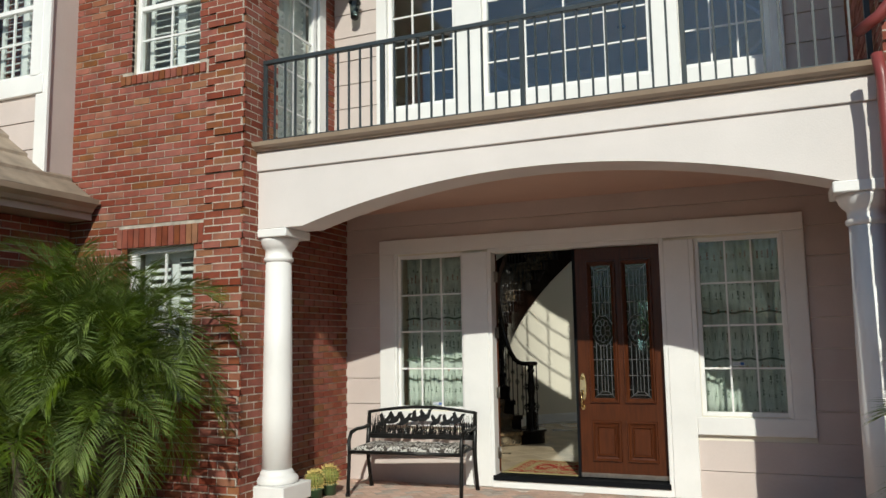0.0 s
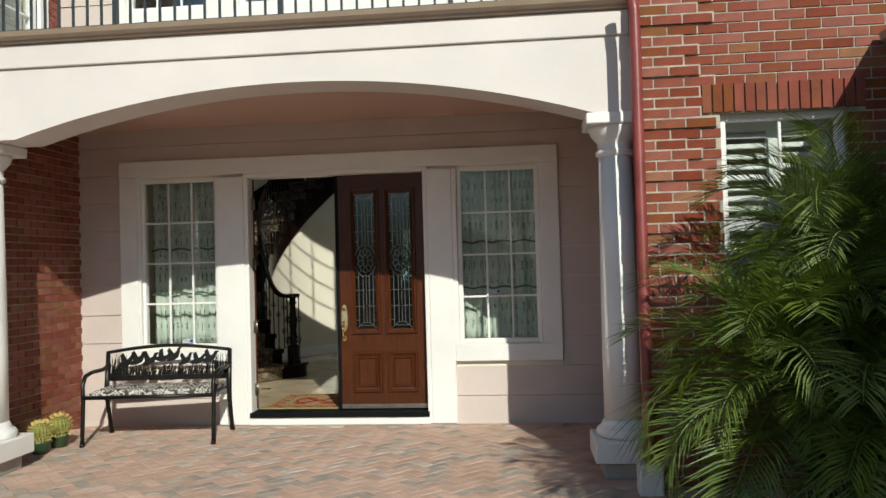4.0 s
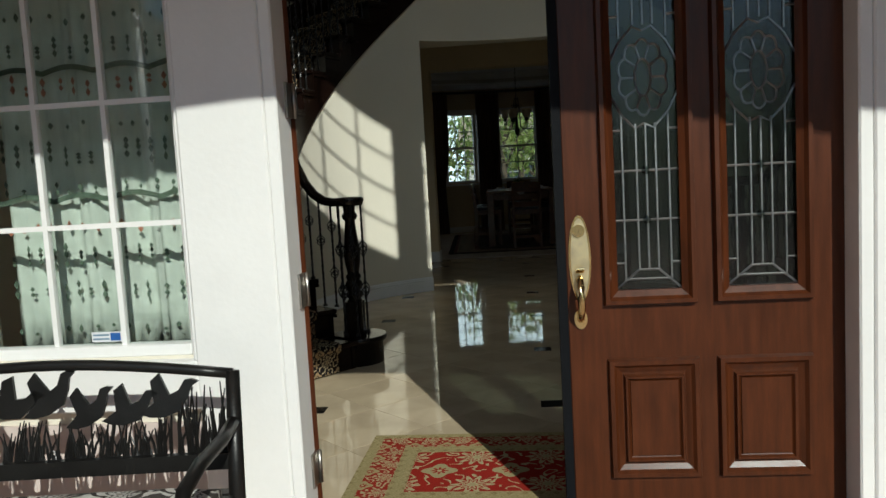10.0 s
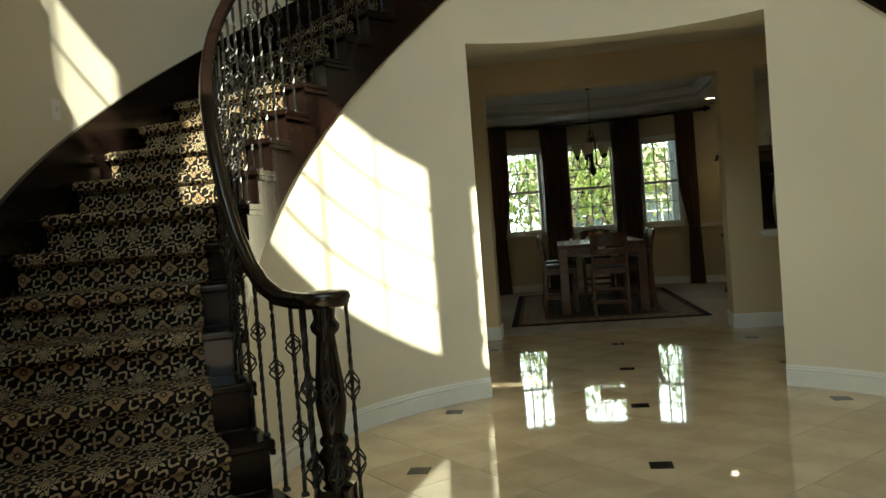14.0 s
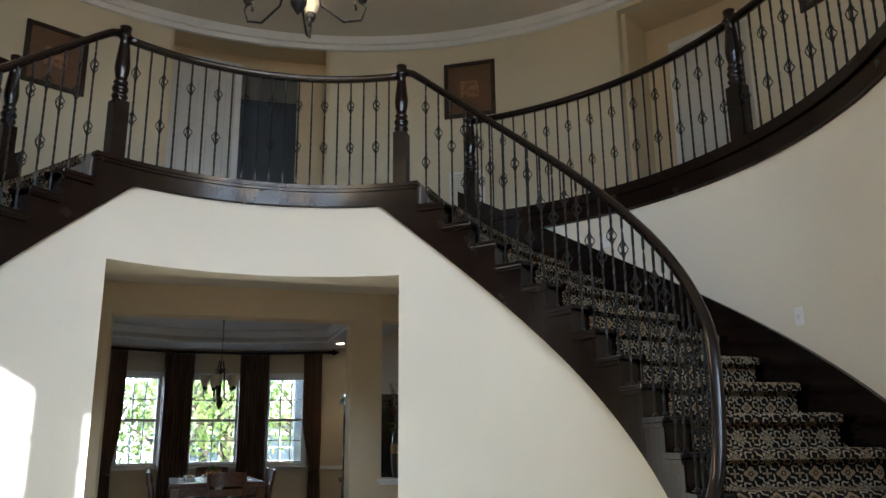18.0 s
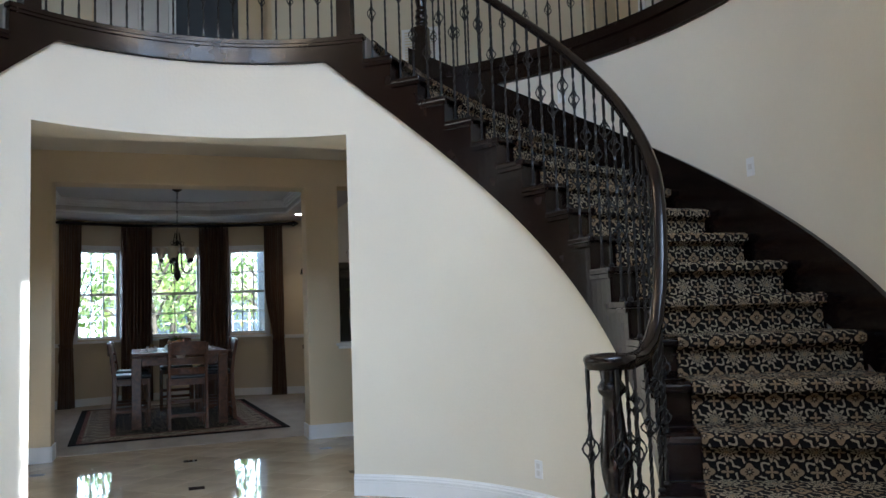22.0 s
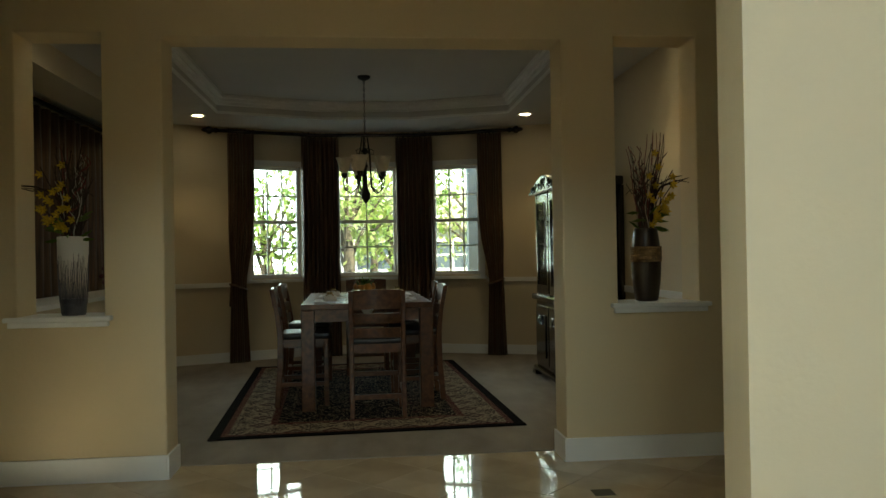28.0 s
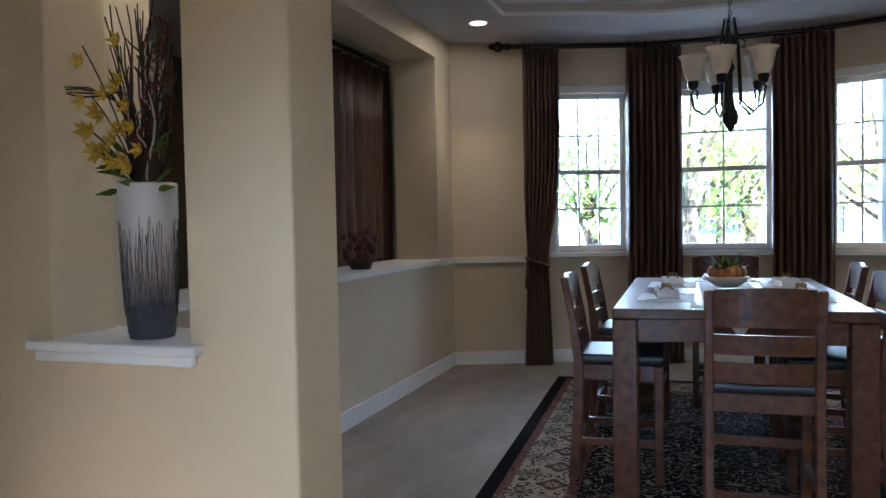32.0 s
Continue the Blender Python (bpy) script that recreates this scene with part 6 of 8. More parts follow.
cu = tagged(part("bench_cushion", bm, CUSHION), "thin grey and white leaf-print seat cushion on the bench", "cushion")
cu.matrix_world = bench.matrix_world.copy()


# barrel cacti in pots
CACTUS = mat("cactus_skin", (0.28, 0.29, 0.07), 0.7, var=0.25, scale=14)
SPINE = mat("cactus_spine", (0.75, 0.58, 0.2), 0.7)
POT = mat("green_plastic_pot", (0.06, 0.11, 0.05), 0.45)
for k, (x, y, r) in enumerate(((-2.46, -1.18, 0.086), (-2.44, -0.93, 0.094))):
    c = thing("potted_cactus", (x, y, 0), "small round golden barrel cactus in a green plastic pot", "cactus", "potted cacti")
    bm = bmesh.new()
    lathe(bm, [(0.07, 0.0), (0.078, 0.09), (0.084, 0.094), (0.084, 0.112), (0.07, 0.112)], 20)
    part("pot", bm, POT, c)
    bm = bmesh.new()
    rings = []
    for i in range(9):
        u = math.pi * (0.12 + 0.88 * (1 - i / 8)) if i < 8 else 0.02
        z = 0.112 + r * 0.85 + r * math.cos(u)
        rings.append([bm.verts.new((r * math.sin(u) * (1 + 0.1 * (a % 2)) * math.cos(a * math.tau / 40), r * math.sin(u) * (1 + 0.1 * (a % 2)) * math.sin(a * math.tau / 40), z)) for a in range(40)])
    for p, q in zip(rings, rings[1:]):
        for a in range(40):
            bm.faces.new((p[a], p[(a + 1) % 40], q[(a + 1) % 40], q[a]))
    part("body", bm, CACTUS, c)
    bm = bmesh.new()
    rg2 = random.Random(k)
    for a in range(0, 40, 2):
        for i in range(1, 9):
            u = math.pi * i / 9.5
            p = Vector((r * 1.1 * math.sin(u) * math.cos((a + 1) * math.tau / 40), r * 1.1 * math.sin(u) * math.sin((a + 1) * math.tau / 40), 0.112 + r * 0.85 + r * math.cos(u)))
            for s in range(3):
                q = p + (p - Vector((0, 0, 0.112 + r * 0.8))).normalized() * 0.034 + Vector([rg2.uniform(-0.013, 0.013) for _ in range(3)])
                e = Vector((0.0028, 0.0028, 0))
                bm.faces.new([bm.verts.new(v) for v in (p - e, p + e, q)])
    tagged(part("spines", bm, SPINE, c), "long golden spines", kind="stuff")


# palms beside the porch
def frond_mesh(seed):
    """An arching rib with stiff narrow leaflets in a shallow vee, each folded along its middle."""
    rng = random.Random(seed)
    bm = bmesh.new()
    L = 1.02
    bend = 1.25 + 0.3 * (seed % 3)
    pts = []
    for i in range(15):
        u = i / 14
        a = 0.1 + bend * u * u
        pts.append((pts[-1][0] + math.cos(a) * L / 14, 0.0, pts[-1][2] - math.sin(a) * L / 14 + 0.012) if pts else (0, 0, 0))
    tube(bm, pts, 0.006, 4, [0.009 * (1 - 0.8 * i / 14) for i in range(15)])
    n = 36
    for k in range(n):
        u = 0.16 + 0.84 * k / n
        f = u * 14
        i = min(13, int(f))
        p = Vector(pts[i]).lerp(Vector(pts[i + 1]), f - i)
        d = (Vector(pts[i + 1]) - Vector(pts[i])).normalized()
        up = Vector((0, 1, 0)).cross(d) * -1.0
        ln = (0.3 * math.sin(math.pi * min(1, 0.16 + 0.8 * u)) ** 0.55 + 0.03) * rng.uniform(0.88, 1.08)
        for s in (-1, 1):
            side = Vector((0, s, 0))
            out = (side * 0.85 + d * (0.62 + 0.5 * u) + up * rng.uniform(0.1, 0.45)).normalized()
            wide = out.cross(up).normalized() * 0.0056
            mid = p + out * ln * 0.5
            tip = p + out * ln + Vector((0, 0, -ln * rng.uniform(0.04, 0.28)))
            keel = mid - up * 0.003
            v = [bm.verts.new(q) for q in (p, mid + wide, tip, mid - wide, keel)]
            bm.faces.new((v[0], v[1], v[4]))
            bm.faces.new((v[1], v[2], v[4]))
            bm.faces.new((v[2], v[3], v[4]))
            bm.faces.new((v[3], v[0], v[4]))
    return mesh_of(bm, "frond", LEAFPALM)


FRONDS = [frond_mesh(s) for s in range(6)]


def palm(x, y, label, heads, seed):
    p = thing("palm", (x, y, -0.06), label, "palm", "porch palms")
    rng = random.Random(seed)
    for hx, hy, hz, cnt in heads:
        bm = bmesh.new()
        tube(bm, [(hx * 0.4, hy * 0.4, 0), (hx * 0.8, hy * 0.8, hz * 0.5), (hx, hy, hz)], 0.07, 8, [0.09, 0.075, 0.06])
        part("trunk", bm, BARK, p)
        for k in range(cnt):
            o = new("frond", FRONDS[k % 6])
            o.parent = p
            el = -50 + 150 * ((k + 0.5) / cnt) ** 0.8
            o.matrix_local = Matrix.Translation((hx, hy, hz + rng.uniform(-0.08, 0.05))) @ Matrix.Rotation(k * 2.39996 + rng.uniform(-0.2, 0.2), 4, "Z") @ Matrix.Rotation(radians(-el * 0.75), 4, "Y") @ Matrix.Rotation(rng.uniform(-0.4, 0.4), 4, "X") @ Matrix.Scale(rng.uniform(0.75, 1.1), 4)


palm(3.75, -3.35, "dense dark green feathery palm beside the porch", [(0, 0, 1.4, 54), (0.55, -0.5, 1.2, 52), (-0.5, -0.2, 1.0, 52), (0.05, 0.35, 1.75, 32), (0.6, -1.2, 0.9, 46), (-0.15, -0.55, 0.7, 50), (0.2, -0.95, 0.5, 44)], 1)
palm(-3.55, -3.35, "broad bushy feathery palm against the brick wall", [(0.15, 0, 1.65, 44), (-0.6, -0.3, 1.5, 40), (0.6, -0.1, 1.2, 42), (0.2, -0.6, 0.95, 44), (-0.25, 0.3, 1.95, 34), (-0.7, -0.8, 0.9, 36), (0.5, 0.2, 1.7, 34)], 2)

# doormat rug inside the entry
def rug(name, cx, cy, w, l, z, bands, label, turn=0.0, fringe=False):
    r = thing(name, (cx, cy, z), label, "rug", turn=turn)
    a, b = w / 2, l / 2
    for i, (mt, width, nm) in enumerate(bands):
        bm = bmesh.new()
        if width is None:
            box(bm, -a, a, -b, b, 0.0, 0.0085)
        else:
            for q in ((-a, a, -b, -b + width), (-a, a, b - width, b), (-a, -a + width, -b + width, b - width), (a - width, a, -b + width, b - width)):
                box(bm, *q, 0.0, 0.009)
            a, b = a - width, b - width
        part(nm, bm, mt, r)
    return r


rug("entry_rug", -0.22, 0.62, 1.32, 0.92, FLOOR, [(MAT_GOLD, 0.05, "edge"), (MAT_BAND, 0.12, "border"), (MAT_GOLD, 0.07, "inner_band"), (MAT_RED, None, "field")], "small red and gold oriental rug inside the door", turn=-1)

# ---------------------------------------------------------------- dining room
DF = FLOOR + 0.006
rug("dining_rug", -0.08, 11.55, 2.42, 3.75, DF, [(RUG_BLACK, 0.08, "outer_band"), (RUG_WINE, 0.05, "thin_band"), (RUG_BORDER, 0.29, "border"), (RUG_WINE, 0.06, "inner_band"), (RUG_FIELD, None, "field")], "large black and beige oriental rug under the table", turn=2.5)
RZ = DF + 0.009

tb = thing("dining_table", (-0.04, 11.5, RZ), "counter-height brown wooden dining table with thick square legs", "table", turn=1.5)
bm = bmesh.new()
box(bm, -0.57, 0.57, -0.98, 0.98, 0.875, 0.925)
bevel(part("tabletop", bm, TABLEWOOD, tb), 0.006, 2)
for s in (-1, 1):
    bm = bmesh.new()
    box(bm, -0.45, 0.45, s * 0.95 - 0.014, s * 0.95 + 0.014, 0.77, 0.874)
    part("apron", bm, TABLEWOOD, tb)
    bm = bmesh.new()
    box(bm, s * 0.55 - 0.014, s * 0.55 + 0.014, -0.86, 0.86, 0.77, 0.874)
    part("apron", bm, TABLEWOOD, tb)
    for t in (-1, 1):
        bm = bmesh.new()
        box(bm, s * 0.515 - 0.058, s * 0.515 + 0.058, t * 0.915 - 0.058, t * 0.915 + 0.058, 0.0, 0.874)
        bevel(part("leg", bm, TABLEWOOD, tb), 0.006)


def chair():
    c = thing("dining_chair", (0, 0, 0), "brown ladder-back counter chair with a black leather seat", "chair", "chairs round the table")
    w = 0.215
    for s in (-1, 1):
        bm = bmesh.new()
        pts = [(s * w, -0.235, 0.0), (s * w, -0.205, 0.35), (s * w, -0.2, 0.62), (s * w, -0.225, 0.82), (s * w, -0.27, 1.05)]
        rows = []
        for i, (x, y, z) in enumerate(pts):
            d = 0.026 if i < 3 else 0.02
            rows.append([bm.verts.new(v) for v in ((x - 0.019, y - d, z), (x + 0.019, y - d, z), (x + 0.019, y + d, z), (x - 0.019, y + d, z))])
        for p, q in zip(rows, rows[1:]):
            for k in range(4):
                bm.faces.new((p[k], p[(k + 1) % 4], q[(k + 1) % 4], q[k]))
        bm.faces.new(rows[0])
        bm.faces.new(rows[-1])
        bevel(part("back_leg", bm, TABLEWOOD, c), 0.005)
        bm = bmesh.new()
        box(bm, s * w - 0.022, s * w + 0.022, 0.178, 0.222, 0.0, 0.6)
        bevel(part("front_leg", bm, TABLEWOOD, c), 0.005)
        for z, y0, y1 in ((0.2, -0.2, 0.18), (0.56, -0.19, 0.18)):
            bm = bmesh.new()
            box(bm, s * w - 0.012, s * w + 0.012, y0, y1, z - (0.018 if z < 0.5 else 0.035), z + (0.018 if z < 0.5 else 0.04))
            part("side_rail", bm, TABLEWOOD, c)
    for y, z, hh, nm in ((0.2, 0.3, 0.02, "footrest"), (0.2, 0.57, 0.035, "front_rail"), (-0.2, 0.57, 0.038, "back_rail"), (-0.215, 0.17, 0.02, "stretcher")):
        bm = bmesh.new()
        box(bm, -w + 0.02, w - 0.02, y - 0.012, y + 0.012, z - hh, z + hh)
        part(nm, bm, TABLEWOOD, c)
    for z, hh, y in ((0.7, 0.042, -0.208), (0.82, 0.042, -0.222), (0.975, 0.078, -0.252)):
        bm = bmesh.new()
        n = 8
        rows = []
        for i in range(n + 1):
            u = i / n * 2 - 1
            yy = y - 0.02 * (1 - u * u)
            wav = 0.008 * (1 - u * u) if hh > 0.06 else 0.0
            rows.append([bm.verts.new(v) for v in ((u * (w - 0.018), yy - 0.011, z - hh), (u * (w - 0.018), yy + 0.011, z - hh), (u * (w - 0.018), yy + 0.004, z + hh + wav), (u * (w - 0.018), yy - 0.018, z + hh + wav))])
        for p, q in zip(rows, rows[1:]):
            for k in range(4):
                bm.faces.new((p[k], p[(k + 1) % 4], q[(k + 1) % 4], q[k]))
        bm.faces.new(rows[0])
        bm.faces.new(rows[-1])
        part("back_slat", bm, TABLEWOOD, c)
    bm = bmesh.new()
    box(bm, -0.225, 0.225, -0.195, 0.235, 0.602, 0.655)
    bevel(part("seat", bm, LEATHER, c, "black leather seat pad"), 0.022, 3)
    return c


ch = chair()
ch.matrix_world = pose(0.06, 10.42, RZ, 0, 0, 1)
for x, y, a in ((-0.6, 11.0, -87), (-0.63, 11.98, -92), (0.43, 11.1, 92), (0.44, 11.95, 88), (-0.02, 12.68, 181)):
    copy_thing(ch, pose(x, y, RZ, 0, 0, a))

# table settings and centrepiece
TT = RZ + 0.9255


DRIED = mat("dried_flower", (0.35, 0.25, 0.1), 0.8)


def setting(x, y, a):
    s = thing("place_mat", (x, y, TT), "white cloth place mat on the table", "place mat", "place settings", turn=a)
    bm = bmesh.new()
    box(bm, -0.2, 0.2, -0.14, 0.14, 0.0, 0.004)
    part("cloth", bm, LINEN, s)
    n = thing("folded_napkin", (x, y, TT + 0.004), "folded white napkin with a ring of small flowers", "napkin", "place settings", turn=a + 8)
    bm = bmesh.new()
    prism(bm, [(-0.11, 0.0), (0.154, 0.0)] + [(0.154 - 0.022 * k, 0.012 + (0.03 if k % 2 else 0.0)) for k in range(13)], -0.055, 0.055)
    part("linen", bm, LINEN, n)
    bm = bmesh.new()
    tube(bm, [(0.0, 0.036 * math.cos(k * math.tau / 12), 0.028 + 0.03 * math.sin(k * math.tau / 12)) for k in range(12)], 0.006, 6, closed=True)
    ring = part("napkin_ring", bm, DRIED, n)
    for k in range(5):
        bm = bmesh.new()
        ball(bm, (0.018 * math.cos(k * 1.26), 0.018 * math.sin(k * 1.26), 0.064), 0.012, seg=6)
        part("bud", bm, DRIED, ring)
    p = thing("cutlery", (x, y, TT + 0.0045), "polished fork and knife beside the napkin", "cutlery", "place settings", turn=a)
    for dx in (-0.165, 0.165):
        bm = bmesh.new()
        box(bm, dx - 0.006, dx + 0.006, -0.09, 0.03, 0.0, 0.003)
        box(bm, dx - 0.01, dx + 0.01, 0.03, 0.09, 0.0, 0.003)
        part("fork" if dx < 0 else "knife", bm, STEEL, p)


for x, y, a in ((-0.36, 11.05, 90), (-0.36, 11.85, 90), (0.3, 11.1, -90), (0.3, 11.9, -90), (-0.03, 10.72, 0), (-0.03, 12.26, 180)):
    setting(x, y, a)
run = thing("table_runner", (-0.04, 11.5, TT), "white linen runner with pointed ends along the table", "table runner", turn=1.5)
bm = bmesh.new()
prism(bm, [(-0.15, -0.8), (-0.09, -0.985), (0.09, -0.985), (0.15, -0.8), (0.15, 0.6), (-0.15, 0.6)], 0.0, 0.003, "z")
part("linen", bm, LINEN, run)
drop = bmesh.new()
prism(drop, [(-0.09, 0.928), (0.0, 0.79), (0.09, 0.928)], -0.988, -0.985)
part("hanging_point", drop, LINEN, run).location = (0, 0, -0.9255)
cp = thing("centrepiece", (-0.04, 11.75, TT + 0.004), "low bowl of orange fruit and green leaves", "centrepiece")
bm = bmesh.new()
lathe(bm, [(0.06, 0.0), (0.11, 0.03), (0.13, 0.06), (0.12, 0.06)], 20)
part("bowl", bm, mat("cream_ceramic", (0.7, 0.66, 0.58), 0.25), cp)
ORANGE = mat("orange_gourd", (0.6, 0.22, 0.04), 0.5, var=0.2, scale=12)
for k in range(6):
    bm = bmesh.new()
    ball(bm, (0.07 * math.cos(k * 1.05), 0.07 * math.sin(k * 1.05), 0.085), 0.045, seg=12)
    part("fruit", bm, ORANGE, cp)
rng = random.Random(3)
for k in range(40):
    bm = bmesh.new()
    a, e = rng.uniform(0, math.tau), rng.uniform(0.3, 1.3)
    d = Vector((math.cos(a) * math.cos(e), math.sin(a) * math.cos(e), math.sin(e)))
    p = Vector((d.x * 0.06, d.y * 0.06, 0.09))
    sd = d.cross(Vector((0, 0, 1))).normalized() * 0.016
    q = p + d * rng.uniform(0.06, 0.13)
    v = [bm.verts.new(c) for c in (p, (p + q) / 2 + sd, q, (p + q) / 2 - sd)]
    bm.faces.new(v)
    w = [bm.verts.new(c.co + Vector((0, 0, -0.002))) for c in v]
    bm.faces.new(w[::-1])
    part("leaf", bm, LEAFPALM, cp)

# china cabinet
cb = thing("china_cabinet", (2.42, 11.66, DF), "tall black lacquered china cabinet with glass doors and a carved crest", "cabinet")
D, W2 = 0.55, 0.82
cb.scale = (1, 1, 0.94)
bm = bmesh.new()
prism(bm, [(-0.02, -W2), (-D + 0.2, -W2), (-D, -W2 + 0.2), (-D, W2 - 0.2), (-D + 0.2, W2), (-0.02, W2)], 0.1, 0.88, "z")
bevel(part("base", bm, BLACKWOOD, cb), 0.008, 2)
bm = bmesh.new()
prism(bm, [(-0.02, -W2 - 0.04), (-D + 0.2, -W2 - 0.04), (-D - 0.05, -W2 + 0.18), (-D - 0.05, W2 - 0.18), (-D + 0.2, W2 + 0.04), (-0.02, W2 + 0.04)], 0.88, 0.95, "z")
bevel(part("waist_moulding", bm, BLACKWOOD, cb), 0.018, 3)
bm = bmesh.new()
prism(bm, [(-0.02, -W2 - 0.03), (-D + 0.2, -W2 - 0.03), (-D - 0.04, -W2 + 0.18), (-D - 0.04, W2 - 0.18), (-D + 0.2, W2 + 0.03), (-0.02, W2 + 0.03)], 0.05, 0.1, "z")
bevel(part("plinth_moulding", bm, BLACKWOOD, cb), 0.012, 2)
for y in (-W2 + 0.2, W2 - 0.2):
    bm = bmesh.new()
    prism(bm, [(y - 0.09, 0.0), (y + 0.09, 0.0), (y + 0.06, 0.05), (y - 0.06, 0.05)], -D - 0.04, -D + 0.08, "x")
    part("bracket_foot", bm, BLACKWOOD, cb)
for s in (-1, 1):
    bm = bmesh.new()
    y0, y1 = sorted((s * 0.02, s * (W2 - 0.22)))
    box(bm, -D - 0.014, -D + 0.002, y0, y1, 0.16, 0.82)
    box(bm, -D - 0.026, -D - 0.012, y0 + 0.09, y1 - 0.09, 0.24, 0.72)
    d = bevel(part("base_door", bm, BLACKWOOD, cb), 0.01, 2)
    bm = bmesh.new()
    yc = (y0 + y1) / 2
    tube(bm, [(-D - 0.03, yc + 0.09 * math.cos(a * 0.52), 0.66 + 0.05 * math.sin(a * 1.04)) for a in range(13)], 0.012, 6)
    part("carving", bm, BLACKWOOD, d)
bm = bmesh.new()
box(bm, -0.03, -0.01, -W2 + 0.02, W2 - 0.02, 0.95, 2.1)
part("back_panel", bm, BLACKWOOD, cb)
for x, y in ((-D + 0.04, -W2 + 0.2), (-D + 0.04, W2 - 0.2), (-D + 0.22, -W2 + 0.03), (-D + 0.22, W2 - 0.03), (-0.05, -W2 + 0.03), (-0.05, W2 - 0.03), (-D + 0.03, 0.0)):
    bm = bmesh.new()
    tube(bm, [(x, y, 0.95), (x, y, 2.1)], 0.028, 8)
    part("post", bm, BLACKWOOD, cb)
for s in (-1, 1):
    bm = bmesh.new()
    y0, y1 = sorted((s * 0.03, s * (W2 - 0.24)))
    for b in ((y0, y1, 0.96, 1.06), (y0, y1, 2.0, 2.1), (y0, y0 + 0.05, 1.06, 2.0), (y1 - 0.05, y1, 1.06, 2.0)):
        box(bm, -D - 0.002, -D + 0.028, b[0], b[1], b[2], b[3])
    d = part("glass_door", bm, BLACKWOOD, cb)
    bm = bmesh.new()
    box(bm, -D + 0.008, -D + 0.014, y0 + 0.045, y1 - 0.045, 1.055, 2.005)
    part("pane", bm, CABGLASS, d)
    bm = bmesh.new()
    a, b = Vector((-D + 0.05, s * (W2 - 0.18))), Vector((-D + 0.2, s * (W2 - 0.03)))
    n = (b - a).normalized()
    v = []
    for z in (1.0, 2.05):
        for q in (a, b):
            v.append(bm.verts.new((q.x, q.y, z)))
    bm.faces.new((v[0], v[1], v[3], v[2]))
    o = part("corner_pane", bm, CABGLASS, cb)
    o.modifiers.new("thick", "SOLIDIFY").thickness = 0.005
    bm = bmesh.new()
    box(bm, -D + 0.24, -0.06, s * (W2 - 0.03) - 0.003, s * (W2 - 0.03) + 0.003, 1.0, 2.05)
    part("side_pane", bm, CABGLASS, cb)
for z in (1.28, 1.62):
    bm = bmesh.new()
    box(bm, -D + 0.06, -0.05, -W2 + 0.08, W2 - 0.08, z, z + 0.008)
    part("glass_shelf", bm, GLASS, cb)
bm = bmesh.new()
prism(bm, [(-0.02, -W2 - 0.02), (-D + 0.2, -W2 - 0.02), (-D - 0.03, -W2 + 0.18), (-D - 0.03, W2 - 0.18), (-D + 0.2, W2 + 0.02), (-0.02, W2 + 0.02)], 2.1, 2.19, "z")
bevel(part("cornice", bm, BLACKWOOD, cb), 0.015, 2)
bm = bmesh.new()
out = [(-W2 + 0.16, 2.1)]
for i in range(21):
    u = i / 20 * 2 - 1
    out.append((u * (W2 - 0.14), 2.14 + 0.15 * (0.5 + 0.5 * math.cos(math.pi * u)) ** 0.8))
out.append((W2 - 0.16, 2.1))
prism(bm, out, -D - 0.06, -D + 0.04, "x")
bevel(part("crest", bm, BLACKWOOD, cb), 0.012, 2)
rng = random.Random(8)
for k in range(26):
    u = rng.uniform(-0.8, 0.8)
    zz = 2.15 + 0.1 * (0.5 + 0.5 * math.cos(math.pi * u)) * rng.random()
    a0 = rng.uniform(0, 6)
    bm = bmesh.new()
    tube(bm, [(-D - 0.062, u * 0.6 + 0.035 * math.cos(a0 + a), zz + 0.03 * math.sin(a0 + a)) for a in (0, 0.8, 1.6, 2.4, 3.2)], 0.009, 5)
    part("carved_scroll", bm, BLACKWOOD, cb)
rng = random.Random(4)
CHINA = mat("white_china", (0.75, 0.75, 0.72), 0.15)
for k, (y, z) in enumerate(((-0.4, 1.288), (0.0, 1.288), (0.35, 1.288), (-0.25, 1.628), (0.3, 1.628), (-0.1, 0.951))):
    bm = bmesh.new()
    lathe(bm, [(0.03, 0.0), (0.035, 0.01), (0.05, 0.05), (0.06, 0.09), (0.055, 0.09)], 14)
    tagged(part("china_cup", bm, CHINA), "small white china cup inside the cabinet", "cup", "china in the cabinet").location = (2.42 - 0.25, 11.66 + y, DF + z * 0.94)

